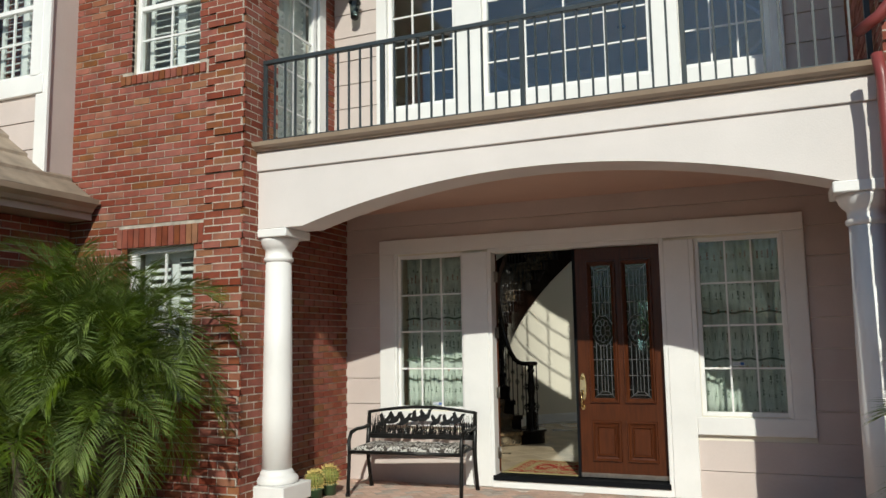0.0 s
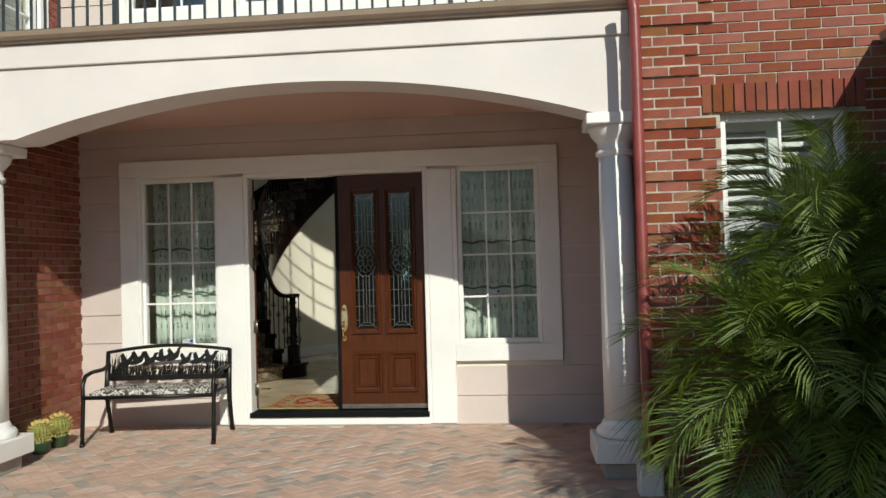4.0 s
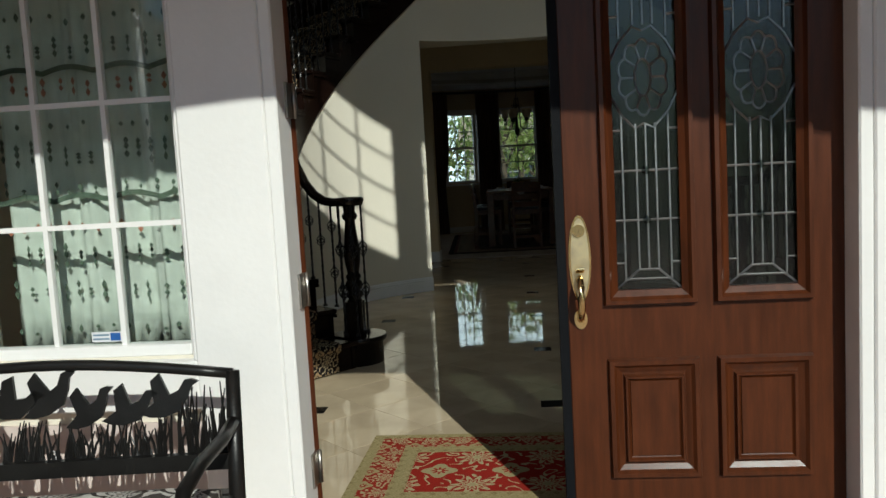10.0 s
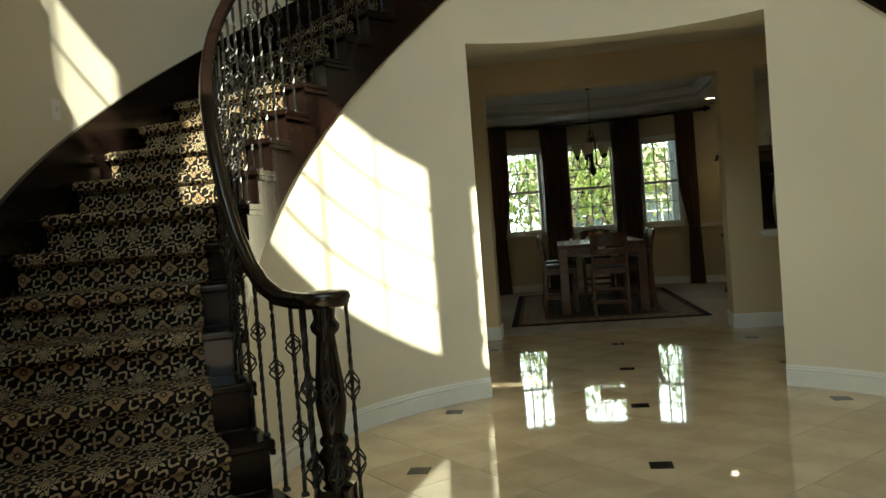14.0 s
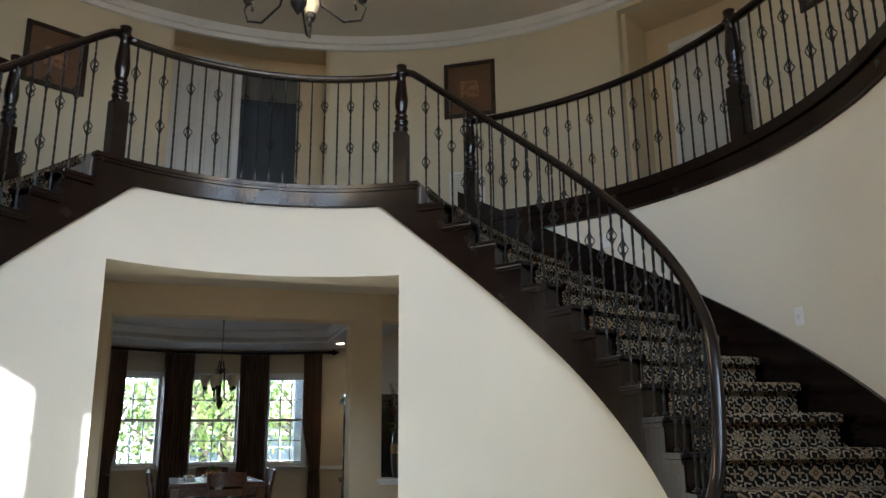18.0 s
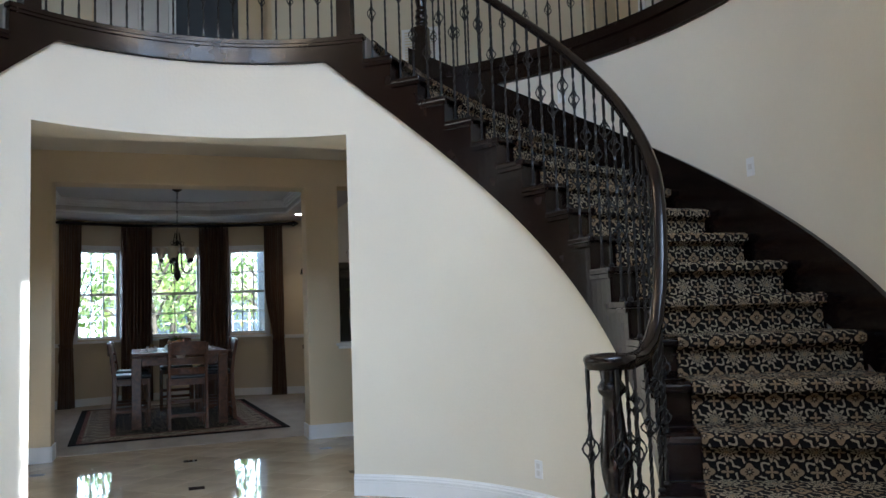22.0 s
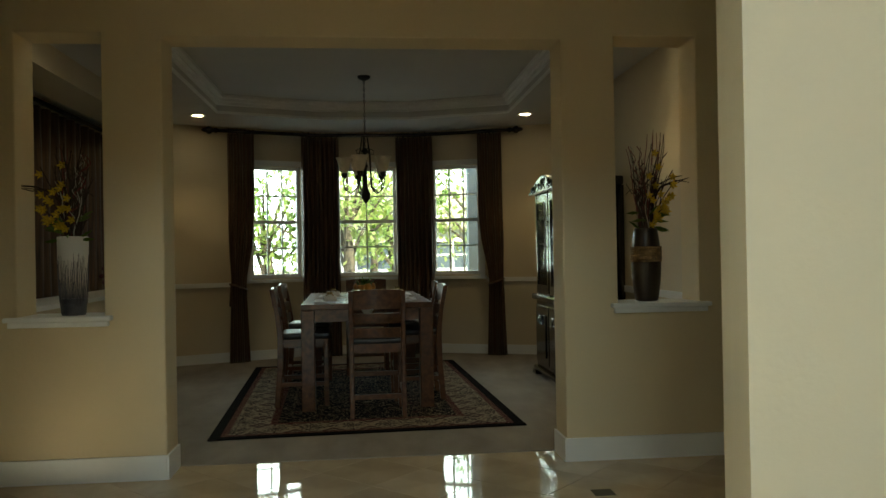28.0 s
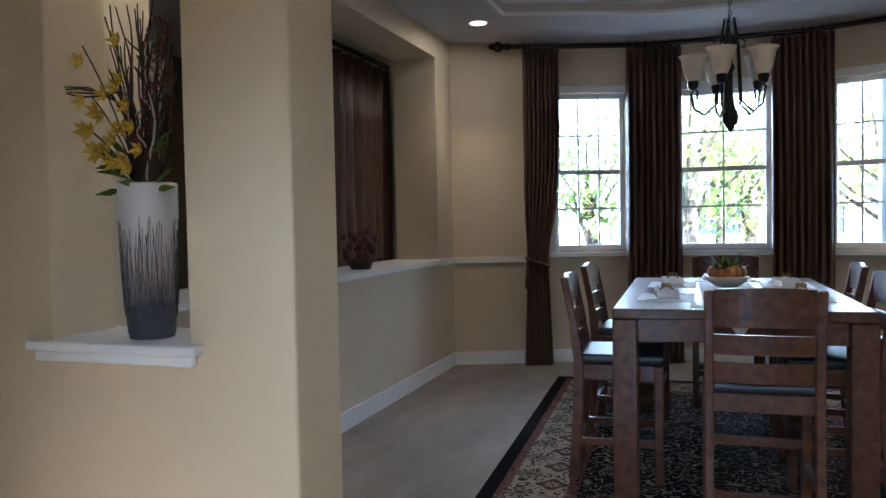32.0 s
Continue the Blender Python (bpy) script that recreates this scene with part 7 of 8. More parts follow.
# curtains and rod
def drape(x, y, ang, w, z0, z1, tie, label, seed):
    d = thing("drape", (x, y, 0), label, "curtain", "dining drapes", turn=ang)
    rng = random.Random(seed)
    bm = bmesh.new()
    n, rows = 72, []
    for k in range(25):
        u = k / 24
        z = z0 + (z1 - z0) * u
        pinch = 1.0
        shift = 0.0
        if tie:
            pinch = 1 - 0.42 * math.exp(-((z - 1.1) / 0.45) ** 2)
            shift = tie * 0.06 * math.exp(-((z - 1.1) / 0.55) ** 2)
            if z < 1.1:
                pinch, shift = min(1, 0.58 + 0.22 * (1.1 - z)), tie * 0.06
        row = []
        for i in range(n + 1):
            a = i / n - 0.5
            fold = 0.035 * math.sin(a * 56 + math.sin(z * 1.3 + seed)) * (0.5 + 0.5 * pinch) + 0.012 * math.sin(a * 130 + seed)
            row.append(bm.verts.new((a * w * pinch + shift, fold, z)))
        rows.append(row)
    for p, q in zip(rows, rows[1:]):
        for i in range(n):
            bm.faces.new((p[i], p[i + 1], q[i + 1], q[i])).smooth = True
    o = part("cloth", bm, DRAPE, d)
    o.modifiers.new("thick", "SOLIDIFY").thickness = 0.004
    for k in range(7):
        bm = bmesh.new()
        xx = (k / 6 - 0.5) * w * 0.9
        tube(bm, [(xx + 0.0, 0.036 * math.cos(a * 0.9), z1 + 0.03 + 0.036 * math.sin(a * 0.9)) for a in range(7)], 0.006, 5, closed=True)
        part("ring", bm, DARKWOOD, d)
    if tie:
        bm = bmesh.new()
        tube(bm, [(tie * 0.06 + w * 0.31 * math.cos(a * math.tau / 14), 0.06 * math.sin(a * math.tau / 14), 1.1 + 0.04 * math.cos(a * math.tau / 14) * tie) for a in range(14)], 0.016, 6, closed=True)
        tube(bm, [(tie * (0.06 + w * 0.28), -0.02, 1.12), (tie * (0.06 + w * 0.3), -0.03, 1.0), (tie * (0.06 + w * 0.3), -0.03, 0.86)], 0.014, 6, [0.01, 0.018, 0.026])
        part("tie_back", bm, DRAPE, d, "corded tie-back with a tassel")


RODZ = 3.09
drape(-1.59, 13.9, 21, 0.34, DF, RODZ - 0.03, -1, "brown silk drape tied back beside the window", 1)
drape(-0.605, 14.22, 12, 0.5, DF, RODZ - 0.03, 0, "brown silk drape hanging between two windows", 2)
drape(0.65, 14.22, -12, 0.5, DF, RODZ - 0.03, 0, "brown silk drape hanging between two windows", 3)
drape(1.63, 13.9, -21, 0.32, DF, RODZ - 0.03, 1, "brown silk drape tied back beside the window", 4)
rod = thing("curtain_rod", (0, 0, 0), "thick dark turned curtain rod following the bay", "curtain rod")
bm = bmesh.new()
tube(bm, [(-1.86, 13.78, RODZ), (-1.4, 13.96, RODZ), (-0.66, 14.22, RODZ), (0.66, 14.22, RODZ), (1.4, 13.96, RODZ), (1.86, 13.78, RODZ)], 0.024, 10)
part("pole", bm, DARKWOOD, rod)
for s in (-1, 1):
    bm = bmesh.new()
    for k, (r, dx) in enumerate(((0.034, 0.02), (0.026, 0.05), (0.05, 0.1), (0.028, 0.15), (0.014, 0.175))):
        ball(bm, (s * (1.86 + dx), 13.78 - dx * 0.35, RODZ), r, seg=10)
    part("finial", bm, DARKWOOD, rod)


# chandeliers
def arm_curve(r, drop, up):
    return [(0.03, 0, up), (0.06, 0, up * 0.55), (r * 0.35, 0, -drop * 0.6), (r * 0.7, 0, -drop), (r * 0.98, 0, -drop * 0.75), (r * 1.06, 0, -drop * 0.2), (r * 0.98, 0, 0.0), (r * 0.88, 0, -drop * 0.12), (r * 0.9, 0, -drop * 0.4)]


def shade_on(parent, at, lit, size):
    bm = bmesh.new()
    lathe(bm, [(0.018, -0.02), (0.03, 0.0), (0.034, 0.03), (0.03, 0.035)], 14, at)
    part("cup", bm, BLACKIRON, parent)
    bm = bmesh.new()
    prof = [(0.028, 0.03), (0.042, 0.06), (0.05, 0.1), (0.058, 0.135), (0.072, 0.155)]
    rings = []
    for r, z in [(a * size, b * size) for a, b in prof] + [(a * size - 0.004, b * size) for a, b in prof[::-1]]:
        rings.append([bm.verts.new((at[0] + r * math.cos(k * math.tau / 18), at[1] + r * math.sin(k * math.tau / 18), at[2] + z)) for k in range(18)])
    for p, q in zip(rings, rings[1:]):
        for k in range(18):
            bm.faces.new((p[k], p[(k + 1) % 18], q[(k + 1) % 18], q[k])).smooth = True
    part("shade", bm, SHADE if lit else SHADE_OFF, parent, "glowing frosted glass shade" if lit else "unlit frosted glass shade")


def chandelier(x, y, z, tiers, top, label, lit, size):
    c = thing("chandelier", (x, y, z), label, "chandelier")
    h = tiers[-1][2] + 0.25
    bm = bmesh.new()
    lathe(bm, [(0.006, -0.2), (0.02, -0.18), (0.045, -0.14), (0.05, -0.1), (0.03, -0.05), (0.018, 0.0), (0.016, h * 0.5), (0.03, h * 0.6), (0.016, h * 0.7), (0.014, h), (0.04, h + 0.02), (0.012, h + 0.06)], 16)
    part("stem", bm, BLACKIRON, c)
    for ti, (n, r, zz, off) in enumerate(tiers):
        for k in range(n):
            a = math.tau * (k + off) / n
            rot = Matrix.Rotation(a, 3, "Z")
            bm = bmesh.new()
            tube(bm, [rot @ Vector(p) + Vector((0, 0, zz)) for p in arm_curve(r, 0.17, 0.42)], 0.008, 6)
            part("arm", bm, BLACKIRON, c)
            p = rot @ Vector((r * 1.0, 0, 0)) + Vector((0, 0, zz + 0.01))
            shade_on(c, (p.x, p.y, p.z), lit and not (ti == 0 and k == 1), size)
    for k in range(4):
        rot = Matrix.Rotation(k * math.pi / 2 + 0.4, 3, "Z")
        bm = bmesh.new()
        tube(bm, [rot @ Vector(p) + Vector((0, 0, h)) for p in ((0.015, 0, 0.0), (0.06, 0, 0.05), (0.1, 0, 0.03), (0.09, 0, -0.01), (0.07, 0, 0.0))], 0.006, 5)
        part("scroll", bm, BLACKIRON, c)
    z1 = h + 0.05
    bm = bmesh.new()
    links = int((top - z - z1) / 0.034)
    for k in range(links):
        zc = z1 + 0.034 * (k + 0.5)
        pts = [(0.009 * math.cos(a * math.tau / 8), 0, 0.02 * math.sin(a * math.tau / 8)) for a in range(8)]
        rot = Matrix.Rotation(math.pi / 2 * (k % 2), 3, "Z")
        tube(bm, [rot @ Vector(p) + Vector((0, 0, zc)) for p in pts], 0.003, 4, closed=True)
    part("chain", bm, BLACKIRON, c)
    bm = bmesh.new()
    lathe(bm, [(0.02, top - z - 0.05), (0.065, top - z - 0.025), (0.07, top - z - 0.002)], 20)
    part("canopy", bm, BLACKIRON, c)
    return c


chandelier(0.0, 4.1, 4.12, [(6, 0.4, 0.0, 0.2), (5, 0.27, 0.26, 0.6)], CEILZ + 0.4, "dark iron foyer chandelier with glowing alabaster shades", True, 1.0)
lamp("chandelier_bulbs", "POINT", (0.0, 4.1, 4.42), 2.6, (1.0, 0.75, 0.48), 0.25)
chandelier(-0.01, 11.95, 2.225, [(5, 0.22, 0.08, 0.55)], DC + TRAY, "dark iron dining chandelier with five unlit glass shades", False, 1.25)

# recessed lights
def can_light(x, y, z, on, watts):
    c = thing("recessed_light", (x, y, z), "small lit recessed ceiling light" if on else "small unlit recessed ceiling light", "ceiling light", "recessed lights")
    bm = bmesh.new()
    rings = [[bm.verts.new((r * math.cos(k * math.tau / 24), r * math.sin(k * math.tau / 24), zz)) for k in range(24)] for r, zz in ((0.085, 0.0), (0.085, -0.008), (0.062, -0.006), (0.062, 0.0))]
    for p, q in zip(rings, rings[1:]):
        for k in range(24):
            bm.faces.new((p[k], p[(k + 1) % 24], q[(k + 1) % 24], q[k]))
    part("trim_ring", bm, BASEB, c)
    bm = bmesh.new()
    lathe(bm, [(0.062, -0.003), (0.062, -0.001)], 24)
    part("lens", bm, CANLIGHT if on else BASEB, c)
    if on:
        lamp("recessed_lamp", "SPOT", (x, y, z - 0.03), watts, (1.0, 0.72, 0.42), 0.05, (x, y + 0.01, 0))


can_light(-1.96, 13.1, DC, True, 2.2)
can_light(1.93, 13.0, DC, True, 3.2)
can_light(-1.9, 9.5, DC, True, 1.0)
can_light(1.9, 9.5, DC, True, 2.6)
can_light(0.0, 10.3, DC + TRAY, True, 0.4)
for t, r in ((-22, 3.4), (-30, 3.4), (48, 3.4), (-78, 3.4)):
    p = polar(r, t)
    can_light(p.x, p.y, CEILZ, False, 0)

cv = thing("ceiling_vent", (-2.71, 7.1, CEILZ), "white ceiling register with two dark louvred halves", "vent", turn=35)
bm = bmesh.new()
box(bm, -0.24, 0.24, -0.075, 0.075, -0.008, -0.0005)
bevel(part("plate", bm, CEIL, cv), 0.003)
for x in (-0.16, 0.16):
    # solid black slab on the plate, drawn as the shade between louvres
    bm = bmesh.new()
    box(bm, x - 0.065, x + 0.065, -0.055, 0.055, -0.012, -0.0085)
    core = part("louvre_opening", bm, SEAL, cv, "black slab standing in for the shade between the louvres")
    for k in range(5):
        bm = bmesh.new()
        box(bm, x - 0.062, x + 0.062, -0.05 + k * 0.022, -0.042 + k * 0.022, -0.016, -0.0125)
        part("louvre", bm, CEIL, core)
sd = thing("smoke_detector", (2.44, 6.72, CEILZ), "small round white smoke detector on the ceiling", "smoke detector")
bm = bmesh.new()
lathe(bm, [(0.045, -0.035), (0.058, -0.02), (0.062, -0.0005)], 24)
part("case", bm, BASEB, sd)

# vases in the niches
VASE_W = mat("white_glazed_vase", (0.7, 0.68, 0.64), 0.35, var=0.08, scale=5)
vt_ = VASE_W.node_tree
vz = vt_.nodes.new("ShaderNodeSeparateXYZ")
vt_.links.new(vt_.nodes.new("ShaderNodeTexCoord").outputs["Object"], vz.inputs[0])
vr = vt_.nodes.new("ShaderNodeValToRGB")
vr.color_ramp.elements[0].position, vr.color_ramp.elements[0].color = 0.1, (0.1, 0.09, 0.11, 1)
vr.color_ramp.elements[1].position, vr.color_ramp.elements[1].color = 0.36, (0.68, 0.66, 0.62, 1)
vr.color_ramp.elements.new(0.2).color = (0.4, 0.34, 0.28, 1)
vt_.links.new(vz.outputs[2], vr.inputs[0])
vt_.links.new(vr.outputs[0], vt_.nodes["Principled BSDF"].inputs["Base Color"])
VASE_G = mat("grey_glazed_vase_foot", (0.12, 0.12, 0.14), 0.45, var=0.3, scale=12)
VASE_B = mat("dark_ribbed_vase", (0.045, 0.03, 0.022), 0.3, var=0.2, scale=9)
VASE_T = mat("tan_rope_band", (0.4, 0.25, 0.11), 0.8, var=0.3, scale=40)
TWIG = mat("dark_twig", (0.06, 0.035, 0.022), 0.8, var=0.2, scale=20)
TWIG_R = mat("red_twig", (0.2, 0.03, 0.03), 0.7)
TWIG_W = mat("pale_curly_twig", (0.55, 0.5, 0.42), 0.7)
PETAL = mat("yellow_petal", (0.75, 0.5, 0.03), 0.6, var=0.15, scale=20)


def flower_at(b, c, face, rng):
    """A five-petalled silk flower with cupped petals."""
    bm = bmesh.new()
    for q in range(5):
        u = q * math.tau / 5 + face
        d = Vector((math.cos(u), -0.45, math.sin(u))).normalized()
        sd = Vector((-math.sin(u), 0, math.cos(u))) * 0.0085
        m0, tip = c + d * 0.016, c + d * 0.032 + Vector((0, -0.008, 0))
        v = [bm.verts.new(w) for w in (c, m0 + sd, tip, m0 - sd)]
        bm.faces.new(v)
        v2 = [bm.verts.new(w.co + Vector((0, 0.002, 0))) for w in v]
        bm.faces.new(v2[::-1])
    ball(bm, c + Vector((0, -0.006, 0)), 0.007, seg=6)
    part("flower", bm, PETAL, b)


def bouquet(x, y, z, seed, spread, h, lean, feather):
    """Dark branching twigs with side shoots, curled stems, flower sprays; lean is the side the sprays fall to."""
    b = thing("dried_bouquet", (x, y, z), "dark twigs, curls and yellow silk flowers in the vase", "flowers", "niche bouquets")
    rng = random.Random(seed)
    for k in range(38):
        a, reach = rng.uniform(0, math.tau), rng.uniform(0.04, spread)
        top = h * rng.uniform(0.5, 1.0)
        bx, by = math.cos(a) * 0.03, math.sin(a) * 0.02
        tx, ty = math.cos(a) * reach, math.sin(a) * min(reach, 0.09)
        wob = rng.uniform(0.006, 0.02)
        pts = [Vector((bx + (tx - bx) * u ** 1.5 + wob * math.sin(u * 9 + k), by + (ty - by) * u, -0.1 + (top + 0.1) * u)) for u in [i / 10 for i in range(11)]]
        bm = bmesh.new()
        tube(bm, pts, 0.003, 5, [0.0058 * (1 - 0.65 * i / 10) for i in range(11)])
        if k % 2:
            for i in (4, 6, 7, 8):
                d = Vector((rng.uniform(-1, 1), rng.uniform(-0.6, 0.3), rng.uniform(0.3, 1.2))).normalized() * rng.uniform(0.03, 0.08)
                tube(bm, [pts[i], pts[i] + d * 0.6 + Vector((0, 0, -0.004)), pts[i] + d], 0.002, 4, [0.0035, 0.0028, 0.0016])
        part("twig", bm, TWIG_R if k % 8 == 0 else TWIG_W if k % 11 == 1 else TWIG, b)
    for k in range(6):
        bm = bmesh.new()
        s = lean if k % 3 else -lean
        z0 = h * rng.uniform(0.3, 0.62)
        far = rng.uniform(0.22, 0.36) if s == lean else rng.uniform(0.12, 0.17)
        tube(bm, [(0, 0, z0 - 0.2), (s * far * 0.35, -0.01, z0 - 0.02), (s * far * 0.7, -0.02, z0 + rng.uniform(-0.03, 0.03)), (s * far, -0.03, z0 + rng.uniform(-0.02, 0.05))], 0.004, 5, [0.005, 0.0045, 0.0035, 0.002])
        part("side_twig", bm, TWIG, b)
    for k in range(3):
        bm = bmesh.new()
        x1 = -lean * rng.uniform(0.05, 0.12)
        tube(bm, [(x1 * u + 0.02 * math.sin(u * 22 + k), -0.03 + 0.015 * math.cos(u * 22), 0.1 + (h * 0.85 - 0.1) * u) for u in [i / 30 for i in range(31)]], 0.003, 4)
        part("curled_stem", bm, TWIG_R if k else TWIG_W, b)
    for k in range(6):
        # sprays of flowers along bent stems
        ang = rng.uniform(-0.5, 0.9) * lean
        tip = Vector((ang * 0.13, -0.07, h * (0.3 + 0.13 * k)))
        stem = [Vector((0, -0.02, -0.02)).lerp(tip, u) + Vector((lean * 0.05 * u * u, -0.02 * u, -0.06 * u * u)) for u in [i / 8 for i in range(9)]]
        bm = bmesh.new()
        tube(bm, stem, 0.003, 4)
        part("flower_stem", bm, TWIG, b)
        for q in stem[3::1 if k < 3 else 2]:
            flower_at(b, q + Vector((rng.uniform(-0.03, 0.03), rng.uniform(-0.03, 0.0), rng.uniform(-0.02, 0.02))), rng.uniform(0, 6), rng)
    if feather:
        for k in range(2):
            bm = bmesh.new()
            base, tip = Vector((0.01, -0.03, 0.1)), Vector((0.05 + 0.05 * k, -0.04, h * (1.0 - 0.12 * k)))
            for i in range(60):
                u = 0.35 + 0.65 * i / 60
                p = base.lerp(tip, u)
                for q in (-1, 1):
                    d = Vector((q * 0.03 * (1.1 - u), 0, 0.03))
                    bm.faces.new([bm.verts.new(v) for v in (p, p + d * 0.6 + Vector((0, -0.002, -0.002)), p + d)])
            tube(bm, [base, base.lerp(tip, 0.5), tip], 0.002, 4)
            part("red_plume", bm, TWIG_R, b, "dusky red feather plume")
    for k in range(12):
        a = rng.uniform(0, math.tau)
        c = Vector((0.05 * math.cos(a), -0.04, rng.uniform(-0.01, 0.14)))
        d = Vector((math.cos(a), -0.2, rng.uniform(-0.2, 0.6))).normalized() * 0.11
        sd = Vector((0, 0.004, 0.012))
        bm = bmesh.new()
        v = [bm.verts.new(w) for w in (c, c + d * 0.5 + sd, c + d, c + d * 0.5 - sd)]
        bm.faces.new(v)
        v2 = [bm.verts.new(w.co + Vector((0, 0.0015, 0))) for w in v]
        bm.faces.new(v2[::-1])
        part("leaf", bm, LEAFPALM, b)


vw = thing("tall_vase", (-1.84, 8.8, 1.15), "tall white vase fading to grey with brushed reed pattern", "vase")
bm = bmesh.new()
lathe(bm, [(0.068, 0.0), (0.073, 0.02), (0.079, 0.1), (0.08, 0.105)], 28)
part("dark_foot", bm, VASE_G, vw, "dark grey glazed lower part")
bm = bmesh.new()
lathe(bm, [(0.08, 0.106), (0.086, 0.22), (0.09, 0.36), (0.0915, 0.485), (0.088, 0.49), (0.078, 0.47)], 28)
part("white_body", bm, VASE_W, vw)
bm = bmesh.new()
rng = random.Random(6)
for k in range(150):
    a = rng.uniform(0, math.tau)
    z0, z1 = rng.uniform(0.06, 0.17), rng.uniform(0.2, 0.385)
    pts = []
    for i in range(5):
        u = i / 4
        z = z0 + (z1 - z0) * u
        r = 0.0755 + (z - 0.04) * 0.08 if z < 0.106 else 0.0808 + (z - 0.106) * 0.053 if z < 0.22 else 0.0868 + (z - 0.22) * 0.028
        an = a + 0.12 * math.sin(u * 2 + k)
        pts.append((r * math.cos(an), r * math.sin(an), z))
    tube(bm, pts, 0.0013, 3)
part("reed_pattern", bm, VASE_G, vw, "thin dark brushed reeds")
bouquet(-1.84, 8.8, 1.62, 11, 0.13, 0.62, -1, False)
vb = thing("tall_vase", (1.862, 8.82, 1.15), "tall dark brown ribbed vase with a tan rope band", "vase")
bm = bmesh.new()
prof = [(0.062, 0.0)]
for i in range(1, 60):
    u = i / 60
    r = 0.062 + 0.036 * math.sin(math.pi * min(1, 0.1 + 0.78 * u)) ** 1.0
    prof.append((r + (0.0012 if i % 2 else 0), 0.49 * u))
lathe(bm, prof + [(0.07, 0.49), (0.06, 0.49)], 28)
part("body", bm, VASE_B, vb)
bm = bmesh.new()
for i in range(9):
    z = 0.27 + 0.0115 * i
    tube(bm, [(0.0985 * math.cos(a * math.tau / 28), 0.0985 * math.sin(a * math.tau / 28), z) for a in range(28)], 0.006, 5, closed=True)
part("rope_band", bm, VASE_T, vb, "tan rope band")
bouquet(1.862, 8.82, 1.62, 12, 0.17, 0.67, 1, True)

# bits in the pass-through to the west and its dark curtain
d = thing("drape", (-2.95, 12.2, 0), "dark brown drape hanging beyond the pass-through", "curtain", "dining drapes", turn=90)
bm = bmesh.new()
rows = []
for k in range(6):
    z = DF + 2.75 * k / 5
    rows.append([bm.verts.new((-1.3 + 2.55 * i / 90, 0.035 * math.sin(i * 0.9 + 0.4 * math.sin(k)) + 0.012 * math.sin(i * 0.37 + k), z)) for i in range(91)])
for p, q in zip(rows, rows[1:]):
    for i in range(90):
        bm.faces.new((p[i], p[i + 1], q[i + 1], q[i])).smooth = True
part("cloth", bm, DRAPE, d).modifiers.new("thick", "SOLIDIFY").thickness = 0.005
bm = bmesh.new()
tube(bm, [(-1.4, 0, DF + 2.8), (1.3, 0, DF + 2.8)], 0.022, 10)
part("rod", bm, DARKWOOD, d, "dark wooden curtain rod")
fl = thing("flower_basket", (-2.56, 11.95, 1.16), "low basket of dusky purple and red flowers on the sill", "flowers")
bm = bmesh.new()
lathe(bm, [(0.07, 0.0), (0.1, 0.07), (0.09, 0.07)], 16)
part("basket", bm, TWIG, fl)
PURPLE = mat("dusky_petal", (0.16, 0.05, 0.07), 0.8, var=0.3, scale=20)
rng = random.Random(2)
for k in range(30):
    bm = bmesh.new()
    ball(bm, (rng.uniform(-0.1, 0.1), rng.uniform(-0.16, 0.16), rng.uniform(0.06, 0.28)), rng.uniform(0.018, 0.035), seg=6)
    part("flower_head", bm, PURPLE, fl)

# dark sofa seen through the family room opening
sf = thing("sofa", (5.75, 12.45, FLOOR), "black leather sofa with its back towards the hall", "sofa")
for nm, b in (("base", (-0.95, 0.95, -0.35, 0.45, 0.06, 0.4)), ("backrest", (-0.95, 0.95, -0.48, -0.352, 0.06, 1.02)), ("armrest", (-1.13, -0.952, -0.45, 0.45, 0.06, 0.62)), ("armrest", (0.952, 1.13, -0.45, 0.45, 0.06, 0.62)),
              ("seat_cushion", (-0.94, -0.005, -0.2, 0.46, 0.402, 0.54)), ("seat_cushion", (0.005, 0.94, -0.2, 0.46, 0.402, 0.54)), ("back_cushion", (-0.94, -0.005, -0.35, -0.202, 0.402, 1.0)), ("back_cushion", (0.005, 0.94, -0.35, -0.202, 0.402, 1.0))):
    bm = bmesh.new()
    box(bm, *b)
    bevel(part(nm, bm, LEATHER, sf), 0.04, 3)
for x in (-1.04, 1.04):
    for y in (-0.38, 0.38):
        bm = bmesh.new()
        lathe(bm, [(0.02, 0.0), (0.028, 0.06)], 12, (x, y, 0))
        part("foot", bm, DARKWOOD, sf)

# pictures, doors, plates in the gallery
FRAME_D = mat("dark_picture_frame", (0.03, 0.018, 0.012), 0.35, var=0.2, scale=20)
MATB = mat("brown_mount", (0.16, 0.09, 0.045), 0.7, var=0.1, scale=20)
PRINT = mat("ochre_print", (0.42, 0.22, 0.11), 0.7, var=0.35, scale=25)


